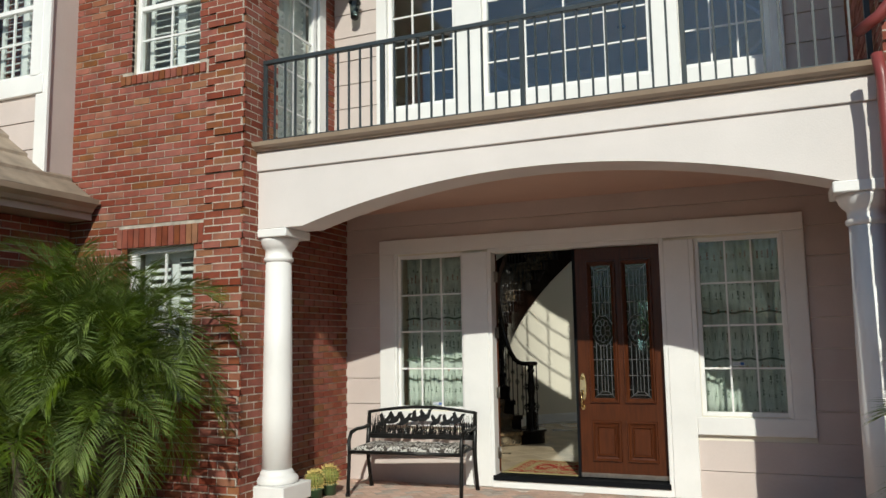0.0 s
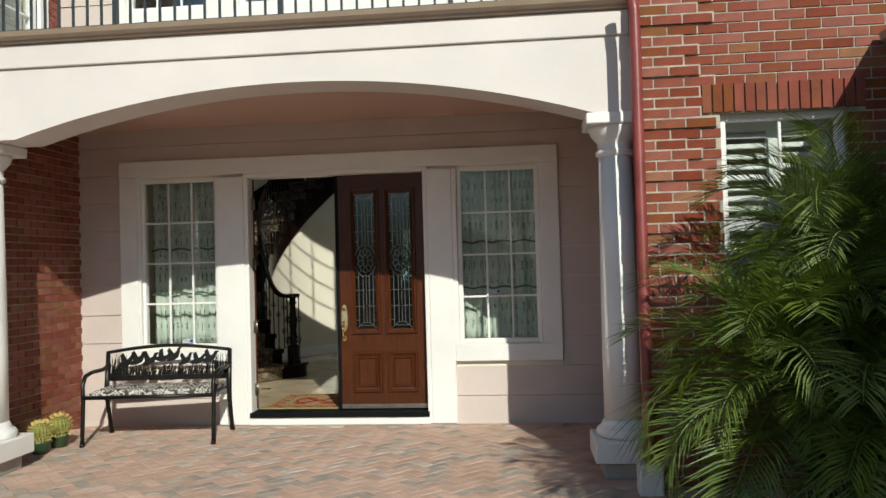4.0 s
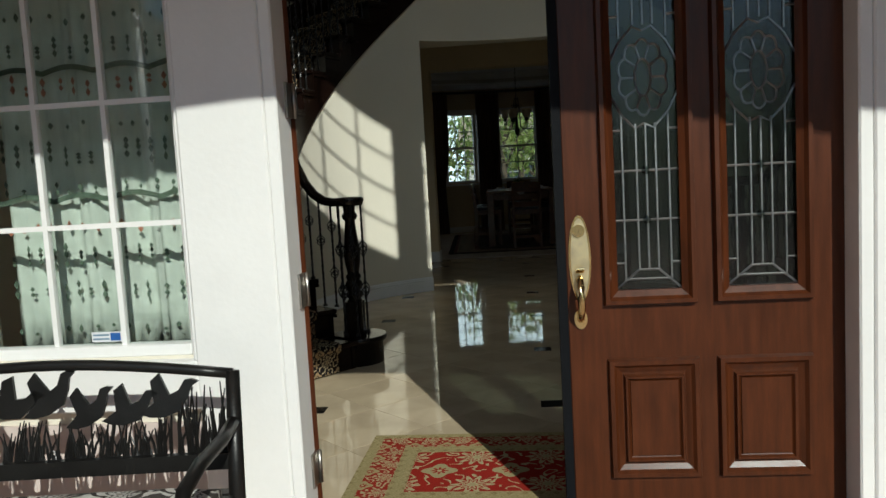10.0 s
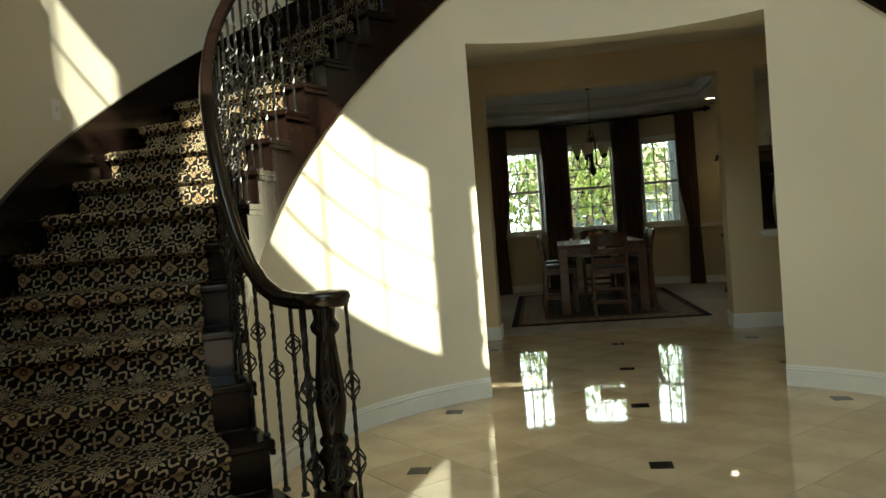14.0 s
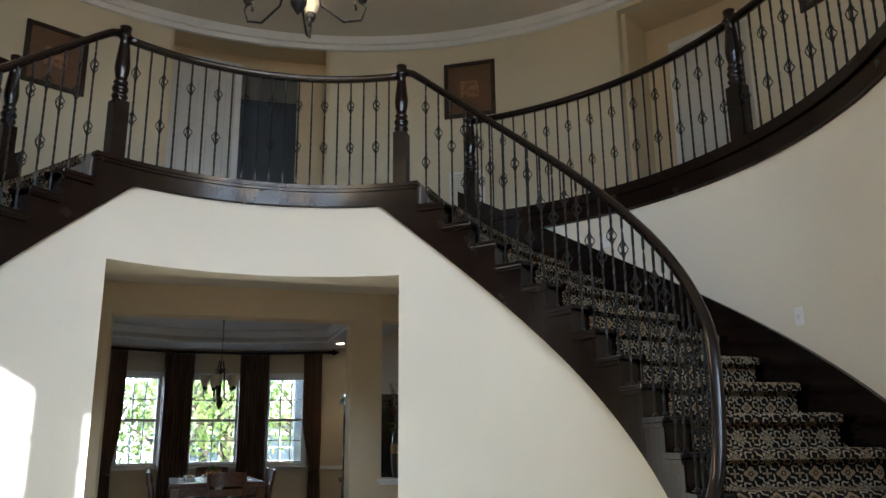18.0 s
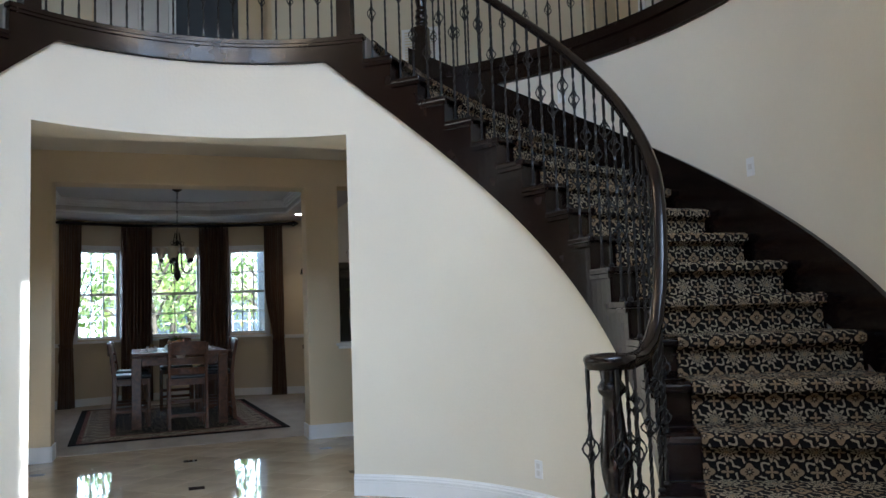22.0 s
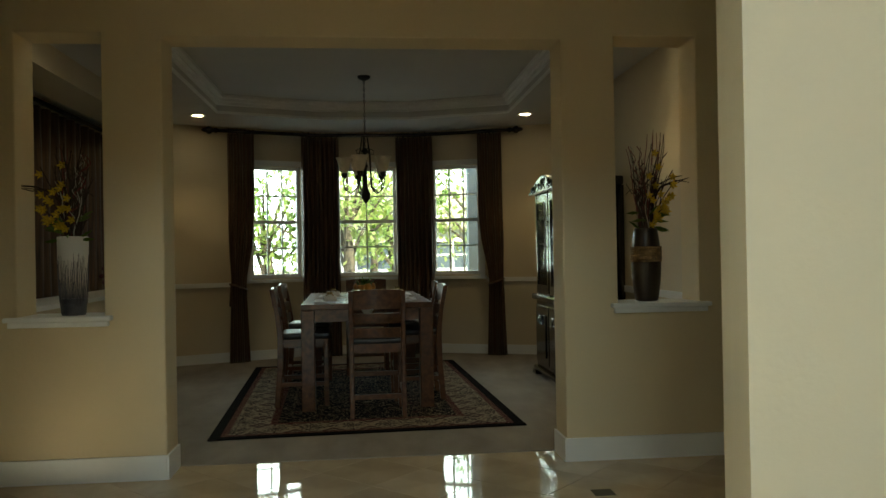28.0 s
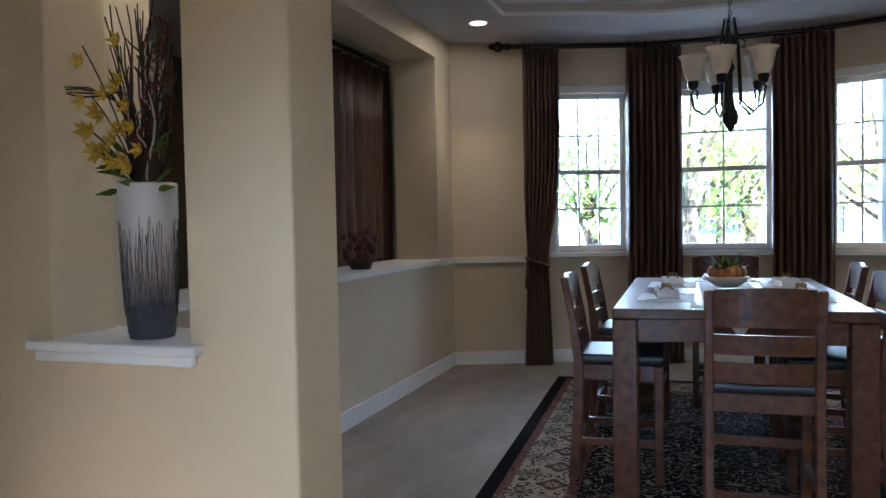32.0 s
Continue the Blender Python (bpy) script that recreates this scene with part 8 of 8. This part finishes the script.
def picture(t, z, w, hgt, r=None):
    p = polar((r or RG) - 0.001, t, z)
    o = thing("framed_picture", p, "dark framed picture with a small ochre print on brown mount", "picture", "gallery pictures", turn=-t)
    bm = bmesh.new()
    box(bm, -w / 2, w / 2, -0.02, -0.002, -hgt / 2, hgt / 2)
    part("mount", bm, MATB, o)
    bm = bmesh.new()
    f = 0.05
    for b in ((-w / 2, -w / 2 + f, -hgt / 2, hgt / 2), (w / 2 - f, w / 2, -hgt / 2, hgt / 2), (-w / 2 + f, w / 2 - f, -hgt / 2, -hgt / 2 + f), (-w / 2 + f, w / 2 - f, hgt / 2 - f, hgt / 2)):
        box(bm, b[0], b[1], -0.035, -0.002, b[2], b[3])
    bevel(part("frame", bm, FRAME_D, o), 0.008)
    bm = bmesh.new()
    box(bm, -w * 0.18, w * 0.18, -0.023, -0.0205, -hgt * 0.15, hgt * 0.15)
    part("print", bm, PRINT, o)


picture(33.2, 5.47, 0.6, 0.68)
picture(-26.3, 5.33, 0.6, 0.66)
picture(-84, 5.3, 0.6, 0.66)
picture(85, 5.4, 0.6, 0.66)

DOORW = mat("white_door_paint", (0.72, 0.71, 0.69), 0.45, var=0.04, scale=3)


def inner_door(t, w, top, label):
    p = polar(RG + 0.6, t, UP)
    o = thing("gallery_door", p, label, "door", "gallery doors", turn=-t)
    bm = bmesh.new()
    box(bm, -w / 2, w / 2, 0.0, 0.04, 0.005, top)
    part("leaf", bm, DOORW, o)
    for z0, z1 in ((0.15, 0.75), (0.9, 1.5), (1.62, top - 0.15)):
        for s in (-1, 1):
            bm = bmesh.new()
            x0, x1 = sorted((s * 0.05, s * (w / 2 - 0.1)))
            framed(bm, x0, x1, z0, z1, 0.0, 0.03, 0.008)
            part("panel_moulding", bm, DOORW, o)
    bm = bmesh.new()
    ball(bm, (w / 2 - 0.07, -0.05, 0.95), 0.028, seg=10)
    tube(bm, [(w / 2 - 0.07, 0, 0.95), (w / 2 - 0.07, -0.04, 0.95)], 0.01, 8)
    part("knob", bm, BRASS, o)
    bm = bmesh.new()
    for b in ((-w / 2 - 0.08, -w / 2 - 0.004, 0.0, top + 0.08), (w / 2 + 0.004, w / 2 + 0.08, 0.0, top + 0.08), (-w / 2 - 0.004, w / 2 + 0.004, top + 0.005, top + 0.08)):
        box(bm, b[0], b[1], -0.02, 0.02, b[2], b[3])
    part("casing", bm, BASEB, o)


inner_door(-46, 0.78, 2.05, "closed white panelled gallery door")
inner_door(-6.0, 0.74, 2.42, "white panelled leaf of a double gallery door, the other leaf open")
inner_door(65, 0.8, 2.1, "closed white panelled gallery door")


def plate(place, ang, label, holes):
    o = thing("wall_plate", place, label, "switch plate" if holes == 1 else "outlet", "wall plates", turn=ang)
    bm = bmesh.new()
    box(bm, -0.036, 0.036, -0.007, 0.0, -0.058, 0.058)
    bevel(part("plate", bm, BASEB, o), 0.003)
    for k in range(holes):
        bm = bmesh.new()
        z = 0 if holes == 1 else -0.022 + 0.044 * k
        box(bm, -0.014, 0.014, -0.011, -0.0072, z - 0.016, z + 0.016)
        part("rocker" if holes == 1 else "socket", bm, DOORW, o)


p = polar(RI, 73.5, 0.43)
plate(p, -73.5, "white wall outlet with two sockets", 2)
for s in (1, -1):
    p = polar(RO - 0.001, s * 93, 2.27)
    plate(p, -s * 93, "white light switch on the stair wall", 1)
    p = polar(RO - 0.001, s * 62, 3.15)
    plate(p, -s * 62, "white light switch on the stair wall", 1)
g = polar(RG - 0.001, 32.5, 4.2)
vent = thing("wall_vent", g, "white louvred return air grille on the gallery wall", "vent", turn=-32.5)
bm = bmesh.new()
for b in ((-0.2, -0.17, -0.28, 0.28), (0.17, 0.2, -0.28, 0.28), (-0.17, 0.17, -0.28, -0.25), (-0.17, 0.17, 0.25, 0.28)):
    box(bm, b[0], b[1], -0.012, 0.0, b[2], b[3])
part("frame", bm, BASEB, vent)
for k in range(16):
    bm = bmesh.new()
    box(bm, -0.17, 0.17, -0.01, -0.002, -0.245 + k * 0.031, -0.23 + k * 0.031)
    part("slat", bm, BASEB, vent)

# ---------------------------------------------------------------- garden seen through the dining windows
def tree(x, y, h, seed, leaves, label, mtl):
    t = thing("garden_tree", (x, y, -0.06), label, "tree", "garden trees")
    rng = random.Random(seed)
    bm = bmesh.new()
    tube(bm, [(0, 0, 0), (0.1, 0.05, h * 0.3), (0.0, 0.1, h * 0.6)], 0.1, 8, [0.16, 0.12, 0.07])
    tips = []
    for k in range(10):
        a = k * 2.4
        r = h * rng.uniform(0.2, 0.42)
        tip = (r * math.cos(a), r * math.sin(a), h * rng.uniform(0.5, 0.98))
        tube(bm, [(0, 0.05, h * rng.uniform(0.25, 0.5)), (tip[0] * 0.5, tip[1] * 0.5, tip[2] * 0.75), tip], 0.03, 5, [0.06, 0.04, 0.015])
        tips.append(tip)
    part("trunk", bm, BARK, t)
    verts, faces = [], []
    for k in range(leaves):
        c = Vector(rng.choice(tips)) * rng.uniform(0.55, 1.05) + Vector((rng.gauss(0, h * 0.08), rng.gauss(0, h * 0.08), rng.gauss(0, h * 0.08)))
        d = Vector((rng.gauss(0, 1), rng.gauss(0, 1), rng.gauss(0, 1))).normalized()
        e = d.cross(Vector((0.3, 0.2, 1))).normalized()
        s = rng.uniform(0.07, 0.14)
        i = len(verts)
        verts += [c - d * s, c + e * s * 0.5, c + d * s, c - e * s * 0.5]
        faces.append((i, i + 1, i + 2, i + 3))
    me = bpy.data.meshes.new("crown")
    me.from_pydata(verts, [], faces)
    me.materials.append(mtl)
    o = new("crown", me)
    o.parent = t


LEAF_Y = mat("yellow_green_leaf", (0.25, 0.29, 0.09), 0.55, var=0.3, scale=2, island=0.4)
leafy(LEAF_Y, (0.24, 0.28, 0.08))
LEAF_R = mat("rusty_leaf", (0.2, 0.11, 0.05), 0.6, var=0.3, scale=2, island=0.4)
for x, y, h, sd, n, mm in ((-0.5, 22.5, 4.6, 1, 1500, LEAF_Y), (0.7, 25, 4.6, 2, 1500, LEAF), (-2.6, 24, 3.7, 3, 1200, LEAF), (-5.5, 25, 3.4, 4, 1500, LEAF_R), (3.4, 25, 4.4, 5, 900, LEAF_Y), (0.2, 31, 6.2, 6, 1500, LEAF), (7.5, 24, 5, 7, 2600, LEAF), (9.0, 30, 6, 9, 3000, LEAF)):
    tree(x, y, h, sd, n, "leafy garden tree in full sun outside the bay", mm)
bld = thing("neighbour_house", (3.6, 36, -0.06), "white stucco neighbouring house with a pale tiled roof", "house")
STUCCO = mat("white_stucco", (0.75, 0.73, 0.7), 0.9, var=0.06, scale=2, bump=0.3)
bm = bmesh.new()
panel(bm, "x", (-6, 6), (0, 2.6), [(-4, -2.6, 0.9, 2.0), (-0.7, 0.7, 0.9, 2.0), (2.6, 4, 0.9, 2.0)], 0, 0.3)
part("wall", bm, STUCCO, bld)
for x in (-3.3, 0, 3.3):
    bm = bmesh.new()
    box(bm, x - 0.7, x + 0.7, 0.12, 0.16, 0.9, 2.0)
    w = part("window", bm, mat("dark_far_glass", (0.08, 0.1, 0.12), 0.1), bld)
    bm = bmesh.new()
    box(bm, x - 0.03, x + 0.03, 0.06, 0.119, 0.9, 2.0)
    box(bm, x - 0.7, x + 0.7, 0.07, 0.118, 1.42, 1.48)
    part("frame", bm, TRIM, w)
bm = bmesh.new()
prism(bm, [(-0.6, 2.55), (4.0, 4.4), (8.0, 2.55), (8.0, 2.7), (4.0, 4.55), (-0.6, 2.7)], -6.4, 6.4, "x")
part("roof", bm, ROOFTILE, bld)
fence = thing("garden_wall", (0, 19.2, -0.06), "low white garden wall with square piers", "wall")
bm = bmesh.new()
box(bm, -9, 9, 0, 0.12, 0, 0.75)
part("wall_panel", bm, STUCCO, fence)
for k in range(10):
    bm = bmesh.new()
    box(bm, -9 + 2 * k - 0.16, -9 + 2 * k + 0.16, -0.1, 0.22, 0, 1.05)
    box(bm, -9 + 2 * k - 0.2, -9 + 2 * k + 0.2, -0.14, 0.26, 1.05, 1.12)
    part("pier", bm, STUCCO, fence)
post = thing("patio_post", (1.72, 16.2, -0.06), "square grey patio post outside the window", "post")
bm = bmesh.new()
box(bm, -0.1, 0.1, -0.1, 0.1, 0, 3.4)
part("shaft", bm, mat("grey_post_paint", (0.4, 0.42, 0.44), 0.6), post)
bm = bmesh.new()
rows = [[bm.verts.new((70 * math.sin(radians(t)), 14 + 70 * math.cos(radians(t)), z)) for z in (-0.2, 45)] for t in range(-60, 61, 5)]
for p, q in zip(rows, rows[1:]):
    bm.faces.new((p[0], p[1], q[1], q[0])).smooth = True
tagged(part("backdrop_sky", bm, glow("hazy_northern_sky", (0.8, 0.9, 1.0), 0.95)), "bright hazy sky beyond the garden", "backdrop", "", "structure")
solid("patio", CONCRETE, "pale concrete patio behind the house", "pavement", "structure", (-10, 10, 14.9, 19.2, -0.2, -0.02))
# trees and hills behind the walker, seen in the window panes
for x, y, h, sd in ((-6, -24, 7, 21), (2, -28, 8, 22), (9, -25, 7, 23), (-13, -27, 8, 24)):
    tree(x, y, h, sd, 2600, "street tree across from the house", LEAF)
bm = bmesh.new()
prev = None
for i in range(61):
    x = -150 + 5 * i
    hh = 9 + 5 * math.sin(i * 0.35) + 3 * math.sin(i * 0.9 + 1)
    cur = [bm.verts.new(v) for v in ((x, -130, 0), (x, -150, hh), (x, -190, 0))]
    if prev:
        bm.faces.new((prev[0], cur[0], cur[1], prev[1]))
        bm.faces.new((prev[1], cur[1], cur[2], prev[2]))
    prev = cur
tagged(part("backdrop", bm, mat("hill_scrub", (0.1, 0.11, 0.05), 0.95, var=0.3, scale=0.2)), "scrub-covered hills across the street", "backdrop", "", "structure")

# ---------------------------------------------------------------- marble floor tiles with black insets
TILE = 0.4572
DG = TILE * math.sqrt(2)
IX, IY = 0.0, 2.852
rng = random.Random(12)
TZ = FLOOR
floor_parent = bpy.data.objects["floor_base"]


def in_hall(x, y):
    if y > 8.97 or y < 0.2:
        return False
    if y > 6.0:
        return abs(x) < 4.4
    return math.hypot(x, y - CY) < 2.3 or (y < 3 and abs(x) < 2.6 and y > 0.2)


def clip_poly(pts, x0, x1, y0, y1):
    for axis, lim, sign in ((0, x0, 1), (0, x1, -1), (1, y0, 1), (1, y1, -1)):
        out = []
        for a, b in zip(pts, pts[1:] + pts[:1]):
            ia, ib = (a[axis] - lim) * sign >= 0, (b[axis] - lim) * sign >= 0
            if ia:
                out.append(a)
            if ia != ib:
                t = (lim - a[axis]) / (b[axis] - a[axis])
                out.append((a[0] + (b[0] - a[0]) * t, a[1] + (b[1] - a[1]) * t))
        pts = out
        if not pts:
            return []
    return pts


INS = 0.062
count = 0
for i in range(-9, 10):
    for k in range(-9, 20):
        cx, cy = IX + (i + k % 2 * 0.5) * DG, IY + k * DG / 2
        if not in_hall(cx, cy) and not in_hall(cx, cy + 0.3) and not in_hall(cx, cy - 0.3):
            continue
        h = DG / 2 - 0.0022
        corners = [(cx + h, cy), (cx, cy + h), (cx - h, cy), (cx, cy - h)]
        pts = []
        for c, (ux, uy) in zip(corners, ((1, 0), (0, 1), (-1, 0), (0, -1))):
            gx, gy = (c[0] - ux * 0 - IX) / (2 * DG), (c[1] - IY) / (2 * DG)
            cut = abs(gx - round(gx)) < 0.02 and abs(gy - round(gy)) < 0.02
            if cut:
                v = (-uy, ux)
                pts += [(c[0] - ux * INS - v[0] * INS, c[1] - uy * INS - v[1] * INS), (c[0] - ux * INS + v[0] * INS, c[1] - uy * INS + v[1] * INS)]
            else:
                pts.append(c)
        pts = clip_poly(pts, -4.55, 4.55, 0.2, 8.973)
        if len(pts) < 3:
            continue
        bm = bmesh.new()
        prism(bm, [(x - cx, y - cy) for x, y in pts], -0.0035, 0.0, "z")
        o = new("tile", mesh_of(bm, "tile", MARBLE))
        o.parent, o.location = floor_parent, (cx, cy, TZ)
        count += 1
for i in range(-3, 4):
    for k in range(-1, 5):
        x, y = IX + i * 2 * DG, IY + k * 2 * DG
        if in_hall(x, y):
            bm = bmesh.new()
            s = INS - 0.002
            prism(bm, [(-s, -s), (s, -s), (s, s), (-s, s)], -0.0035, 0.0003, "z")
            o = new("inset", mesh_of(bm, "inset", INSET))
            o.parent, o.location = floor_parent, (x, y, TZ)

# ---------------------------------------------------------------- brickwork
BL, BH, J = 0.1945, 0.06, 0.0125


def joined_boxes(name, boxes, material, parent):
    verts, faces = [], []
    for x0, x1, y0, y1, z0, z1 in boxes:
        i = len(verts)
        verts += [(x, y, z) for z in (z0, z1) for x, y in ((x0, y0), (x1, y0), (x1, y1), (x0, y1))]
        faces += [tuple(i + j for j in f) for f in ((3, 2, 1, 0), (4, 5, 6, 7), (0, 1, 5, 4), (1, 2, 6, 5), (2, 3, 7, 6), (3, 0, 4, 7))]
    me = bpy.data.meshes.new(name)
    me.from_pydata(verts, [], faces)
    me.materials.append(material)
    o = new(name, me)
    o.parent = parent
    return tagged(o, "joined red bricks of the wall", kind="stuff")


unit_cache = {}


def single_brick(parent, x0, x1, y0, y1, z0, z1, material=BRICK, name="brick"):
    key = (round(x1 - x0, 3), round(y1 - y0, 3), round(z1 - z0, 3), material.name)
    if key not in unit_cache:
        bm = bmesh.new()
        w, d, h = (x1 - x0) / 2, (y1 - y0) / 2, (z1 - z0) / 2
        c = 0.0025
        v = []
        for z in (-h, h):
            v.append([bm.verts.new(p) for p in ((-w, -d, z), (w, -d, z), (w, d, z), (-w, d, z))])
        for f in ((v[0][3], v[0][2], v[0][1], v[0][0]), v[1], *[(v[0][i], v[0][(i + 1) % 4], v[1][(i + 1) % 4], v[1][i]) for i in range(4)]):
            bm.faces.new(f)
        unit_cache[key] = mesh_of(bm, name, material)
    o = new(name, unit_cache[key])
    o.parent = parent
    o.location = ((x0 + x1) / 2, (y0 + y1) / 2, (z0 + z1) / 2)


def course_spans(x0, x1, c, holes, z0, z1, length=BL):
    x = x0 - (length + J) * (0.5 if c % 2 else 0.0)
    out = []
    while x < x1:
        a, b = max(x, x0), min(x + length, x1)
        x += length + J
        pieces = [(a, b)]
        for h in holes:
            if h[2] - 0.02 < (z0 + z1) / 2 < h[3] + 0.02:
                nxt = []
                for p, q in pieces:
                    if p < h[0]:
                        nxt.append((p, min(q, h[0])))
                    if q > h[1]:
                        nxt.append((max(p, h[1]), q))
                pieces = nxt
        out += [(p, q) for p, q in pieces if q - p > 0.025]
    return out


def brick_face(wall, x0, x1, z0, z1, holes, corner, near, lintels):
    """Lays bricks on a street-facing wall; corner is the quoined edge, near the stretch laid as single pieces."""
    single, rest, beds = 0, [], []
    c = 0
    z = z0
    par = bpy.data.objects[wall]
    while z < z1:
        top = z + BH
        for a, b in course_spans(x0, x1, c, holes + lintels, z, top):
            quoin = abs((a + b) / 2 - corner) < (0.44 if c // 5 % 2 else 0.34)
            y0 = YB - (0.004 + 0.005 * (4 - c % 5) if quoin else 0.0) - rng.uniform(0, 0.003)
            bx = (a, b, y0, YB + 0.036, z, top)
            if quoin:
                beds.append((max(x0, a - J), min(x1, b + J), y0 + 0.006, YB + 0.02, z, top + J))
            if single < 300 and near[0] < (a + b) / 2 < near[1] and near[2] < z < near[3]:
                single_brick(par, *[round(v, 3) for v in bx])
                single += 1
            else:
                rest.append(bx)
        z += BH + J
        c += 1
    for h in lintels:
        x = h[0]
        while x < h[1] - 0.03:
            rest.append((x, min(x + BH, h[1]), YB - 0.018, YB + 0.036, h[2] + 0.004, h[3] - 0.004))
            x += BH + J
    joined_boxes("brickwork", rest, BRICK_I, par)
    tagged(joined_boxes("mortar_bed", beds, MORTAR, par), "mortar between the corner bricks", kind="stuff")


def lin(h):
    return [(h[0] - 0.12, h[1] + 0.12, h[3], h[3] + 0.2), (h[0] - 0.12, h[1] + 0.12, h[2] - 0.1, h[2])]


brick_face("wall_east_wing", 2.75, 6.0, -0.05, 6.95, RW, 2.75, (2.7, 4.0, 1.4, 4.2), [l for h in RW for l in lin(h)])
brick_face("wall_west_wing", -6.4, -2.55, -0.05, 6.95, LW, -2.55, (-3.9, -2.5, 1.4, 3.2), [l for h in LW for l in lin(h)])


def brick_side(wall, x, sgn, y0, y1, z0, z1, holes, near=None):
    rest, single = [], 0
    c, z = 0, z0
    par = bpy.data.objects[wall]
    while z < z1:
        for a, b in course_spans(y0, y1, c, holes, z, z + BH):
            xx = sorted((x + sgn * rng.uniform(0, 0.003), x - sgn * 0.036))
            bx = (*xx, a, b, z, z + BH)
            if near and single < 300 and near[0] < (a + b) / 2 < near[1] and near[2] < z < near[3]:
                single_brick(par, *[round(v, 3) for v in bx])
                single += 1
            else:
                rest.append(bx)
        z += BH + J
        c += 1
    joined_boxes("brickwork", rest, BRICK_I, par)


brick_side("wall_west_return", -2.77, 1, -1.74, 0.04, -0.04, 6.2, [(-1.68, -0.52, 3.55, 6.2)], (-1.7, 0.0, -0.1, 2.4))
brick_side("wall_west_return", -2.55, 1, YB, -1.76, -0.04, 6.9, [])
brick_side("wall_east_return", 2.75, -1, YB, 0.04, -0.04, 6.9, [])
brick_side("wall_east_garage", 4.773, -1, -9.5, YB, -0.04, 2.85, [(-4.6, -3.3, 0.6, 2.3)])
brick_side("wall_west_garage", -4.733, 1, -9.5, YB, -0.04, 2.85, [])

# ---------------------------------------------------------------- herringbone pavers
pave = bpy.data.objects["pavement_base"]
PL, PW, PJ = 0.2, 0.1, 0.004
verts, faces, mats = [], [], []
near = 0
ca, sa = math.cos(radians(45)), math.sin(radians(45))
pm = {}
for kind, (w, l) in (("a", (PL, PW)), ("b", (PW, PL))):
    for mi, m in enumerate((PAVER, PAVER_G)):
        bm = bmesh.new()
        a, b = w / 2 - PJ / 2, l / 2 - PJ / 2
        lo = [bm.verts.new((u * a, v * b, -0.04)) for u, v in ((-1, -1), (1, -1), (1, 1), (-1, 1))]
        hi = [bm.verts.new((u * a, v * b, -0.003)) for u, v in ((-1, -1), (1, -1), (1, 1), (-1, 1))]
        tp = [bm.verts.new((u * (a - 0.004), v * (b - 0.004), 0.0)) for u, v in ((-1, -1), (1, -1), (1, 1), (-1, 1))]
        for p, q in ((lo, hi), (hi, tp)):
            for i in range(4):
                bm.faces.new((p[i], p[(i + 1) % 4], q[(i + 1) % 4], q[i]))
        bm.faces.new(tp)
        pm[kind, mi] = mesh_of(bm, "paver", m)
jv, jf = [], []
gv, gf = [], []
for i in range(-70, 70):
    for k in range(-70, 70):
        s = (i - k) % 4
        # two-to-one herringbone on a unit grid of the paver's width
        if s == 0:
            kind, u, v = "a", (i + 1.0) * PW, (k + 0.5) * PW
        elif s == 3:
            kind, u, v = "b", (i + 0.5) * PW, (k + 1.0) * PW
        else:
            continue
        x, y = u * ca - v * sa + 0.3, u * sa + v * ca - 3.6
        if not (-3.6 < x < 4.4 and -9.8 < y < -0.14):
            continue
        grey = rng.random() < 0.27
        if near < 300 and -2.3 < x < 1.8 and -1.9 < y:
            o = new("paver", pm[kind, 1 if grey else 0])
            o.parent = pave
            o.matrix_local = Matrix.Translation((x, y, rng.uniform(-0.002, 0.001))) @ Matrix.Rotation(radians(45), 4, "Z")
            near += 1
        else:
            me = pm[kind, 0]
            V, Fc = (gv, gf) if grey else (jv, jf)
            base = len(V)
            dz = rng.uniform(-0.002, 0.001)
            for q in me.vertices:
                V.append((x + q.co.x * ca - q.co.y * sa, y + q.co.x * sa + q.co.y * ca, q.co.z + dz))
            for f in me.polygons:
                Fc.append(tuple(base + j for j in f.vertices))
for nm, V, Fc, m in (("paver_field", jv, jf, PAVER_I), ("grey_paver_field", gv, gf, PAVER_G)):
    me = bpy.data.meshes.new(nm)
    me.from_pydata(V, [], Fc)
    me.materials.append(m)
    o = new(nm, me)
    o.parent = pave
    tagged(o, "herringbone brick pavers", kind="stuff")
for k in range(28):
    x = -2.7 + k * 0.198
    single_brick(pave, x, x + 0.19, -0.125, -0.02, -0.04, -0.001, PAVER_G if k % 3 == 1 else PAVER, "border_paver")
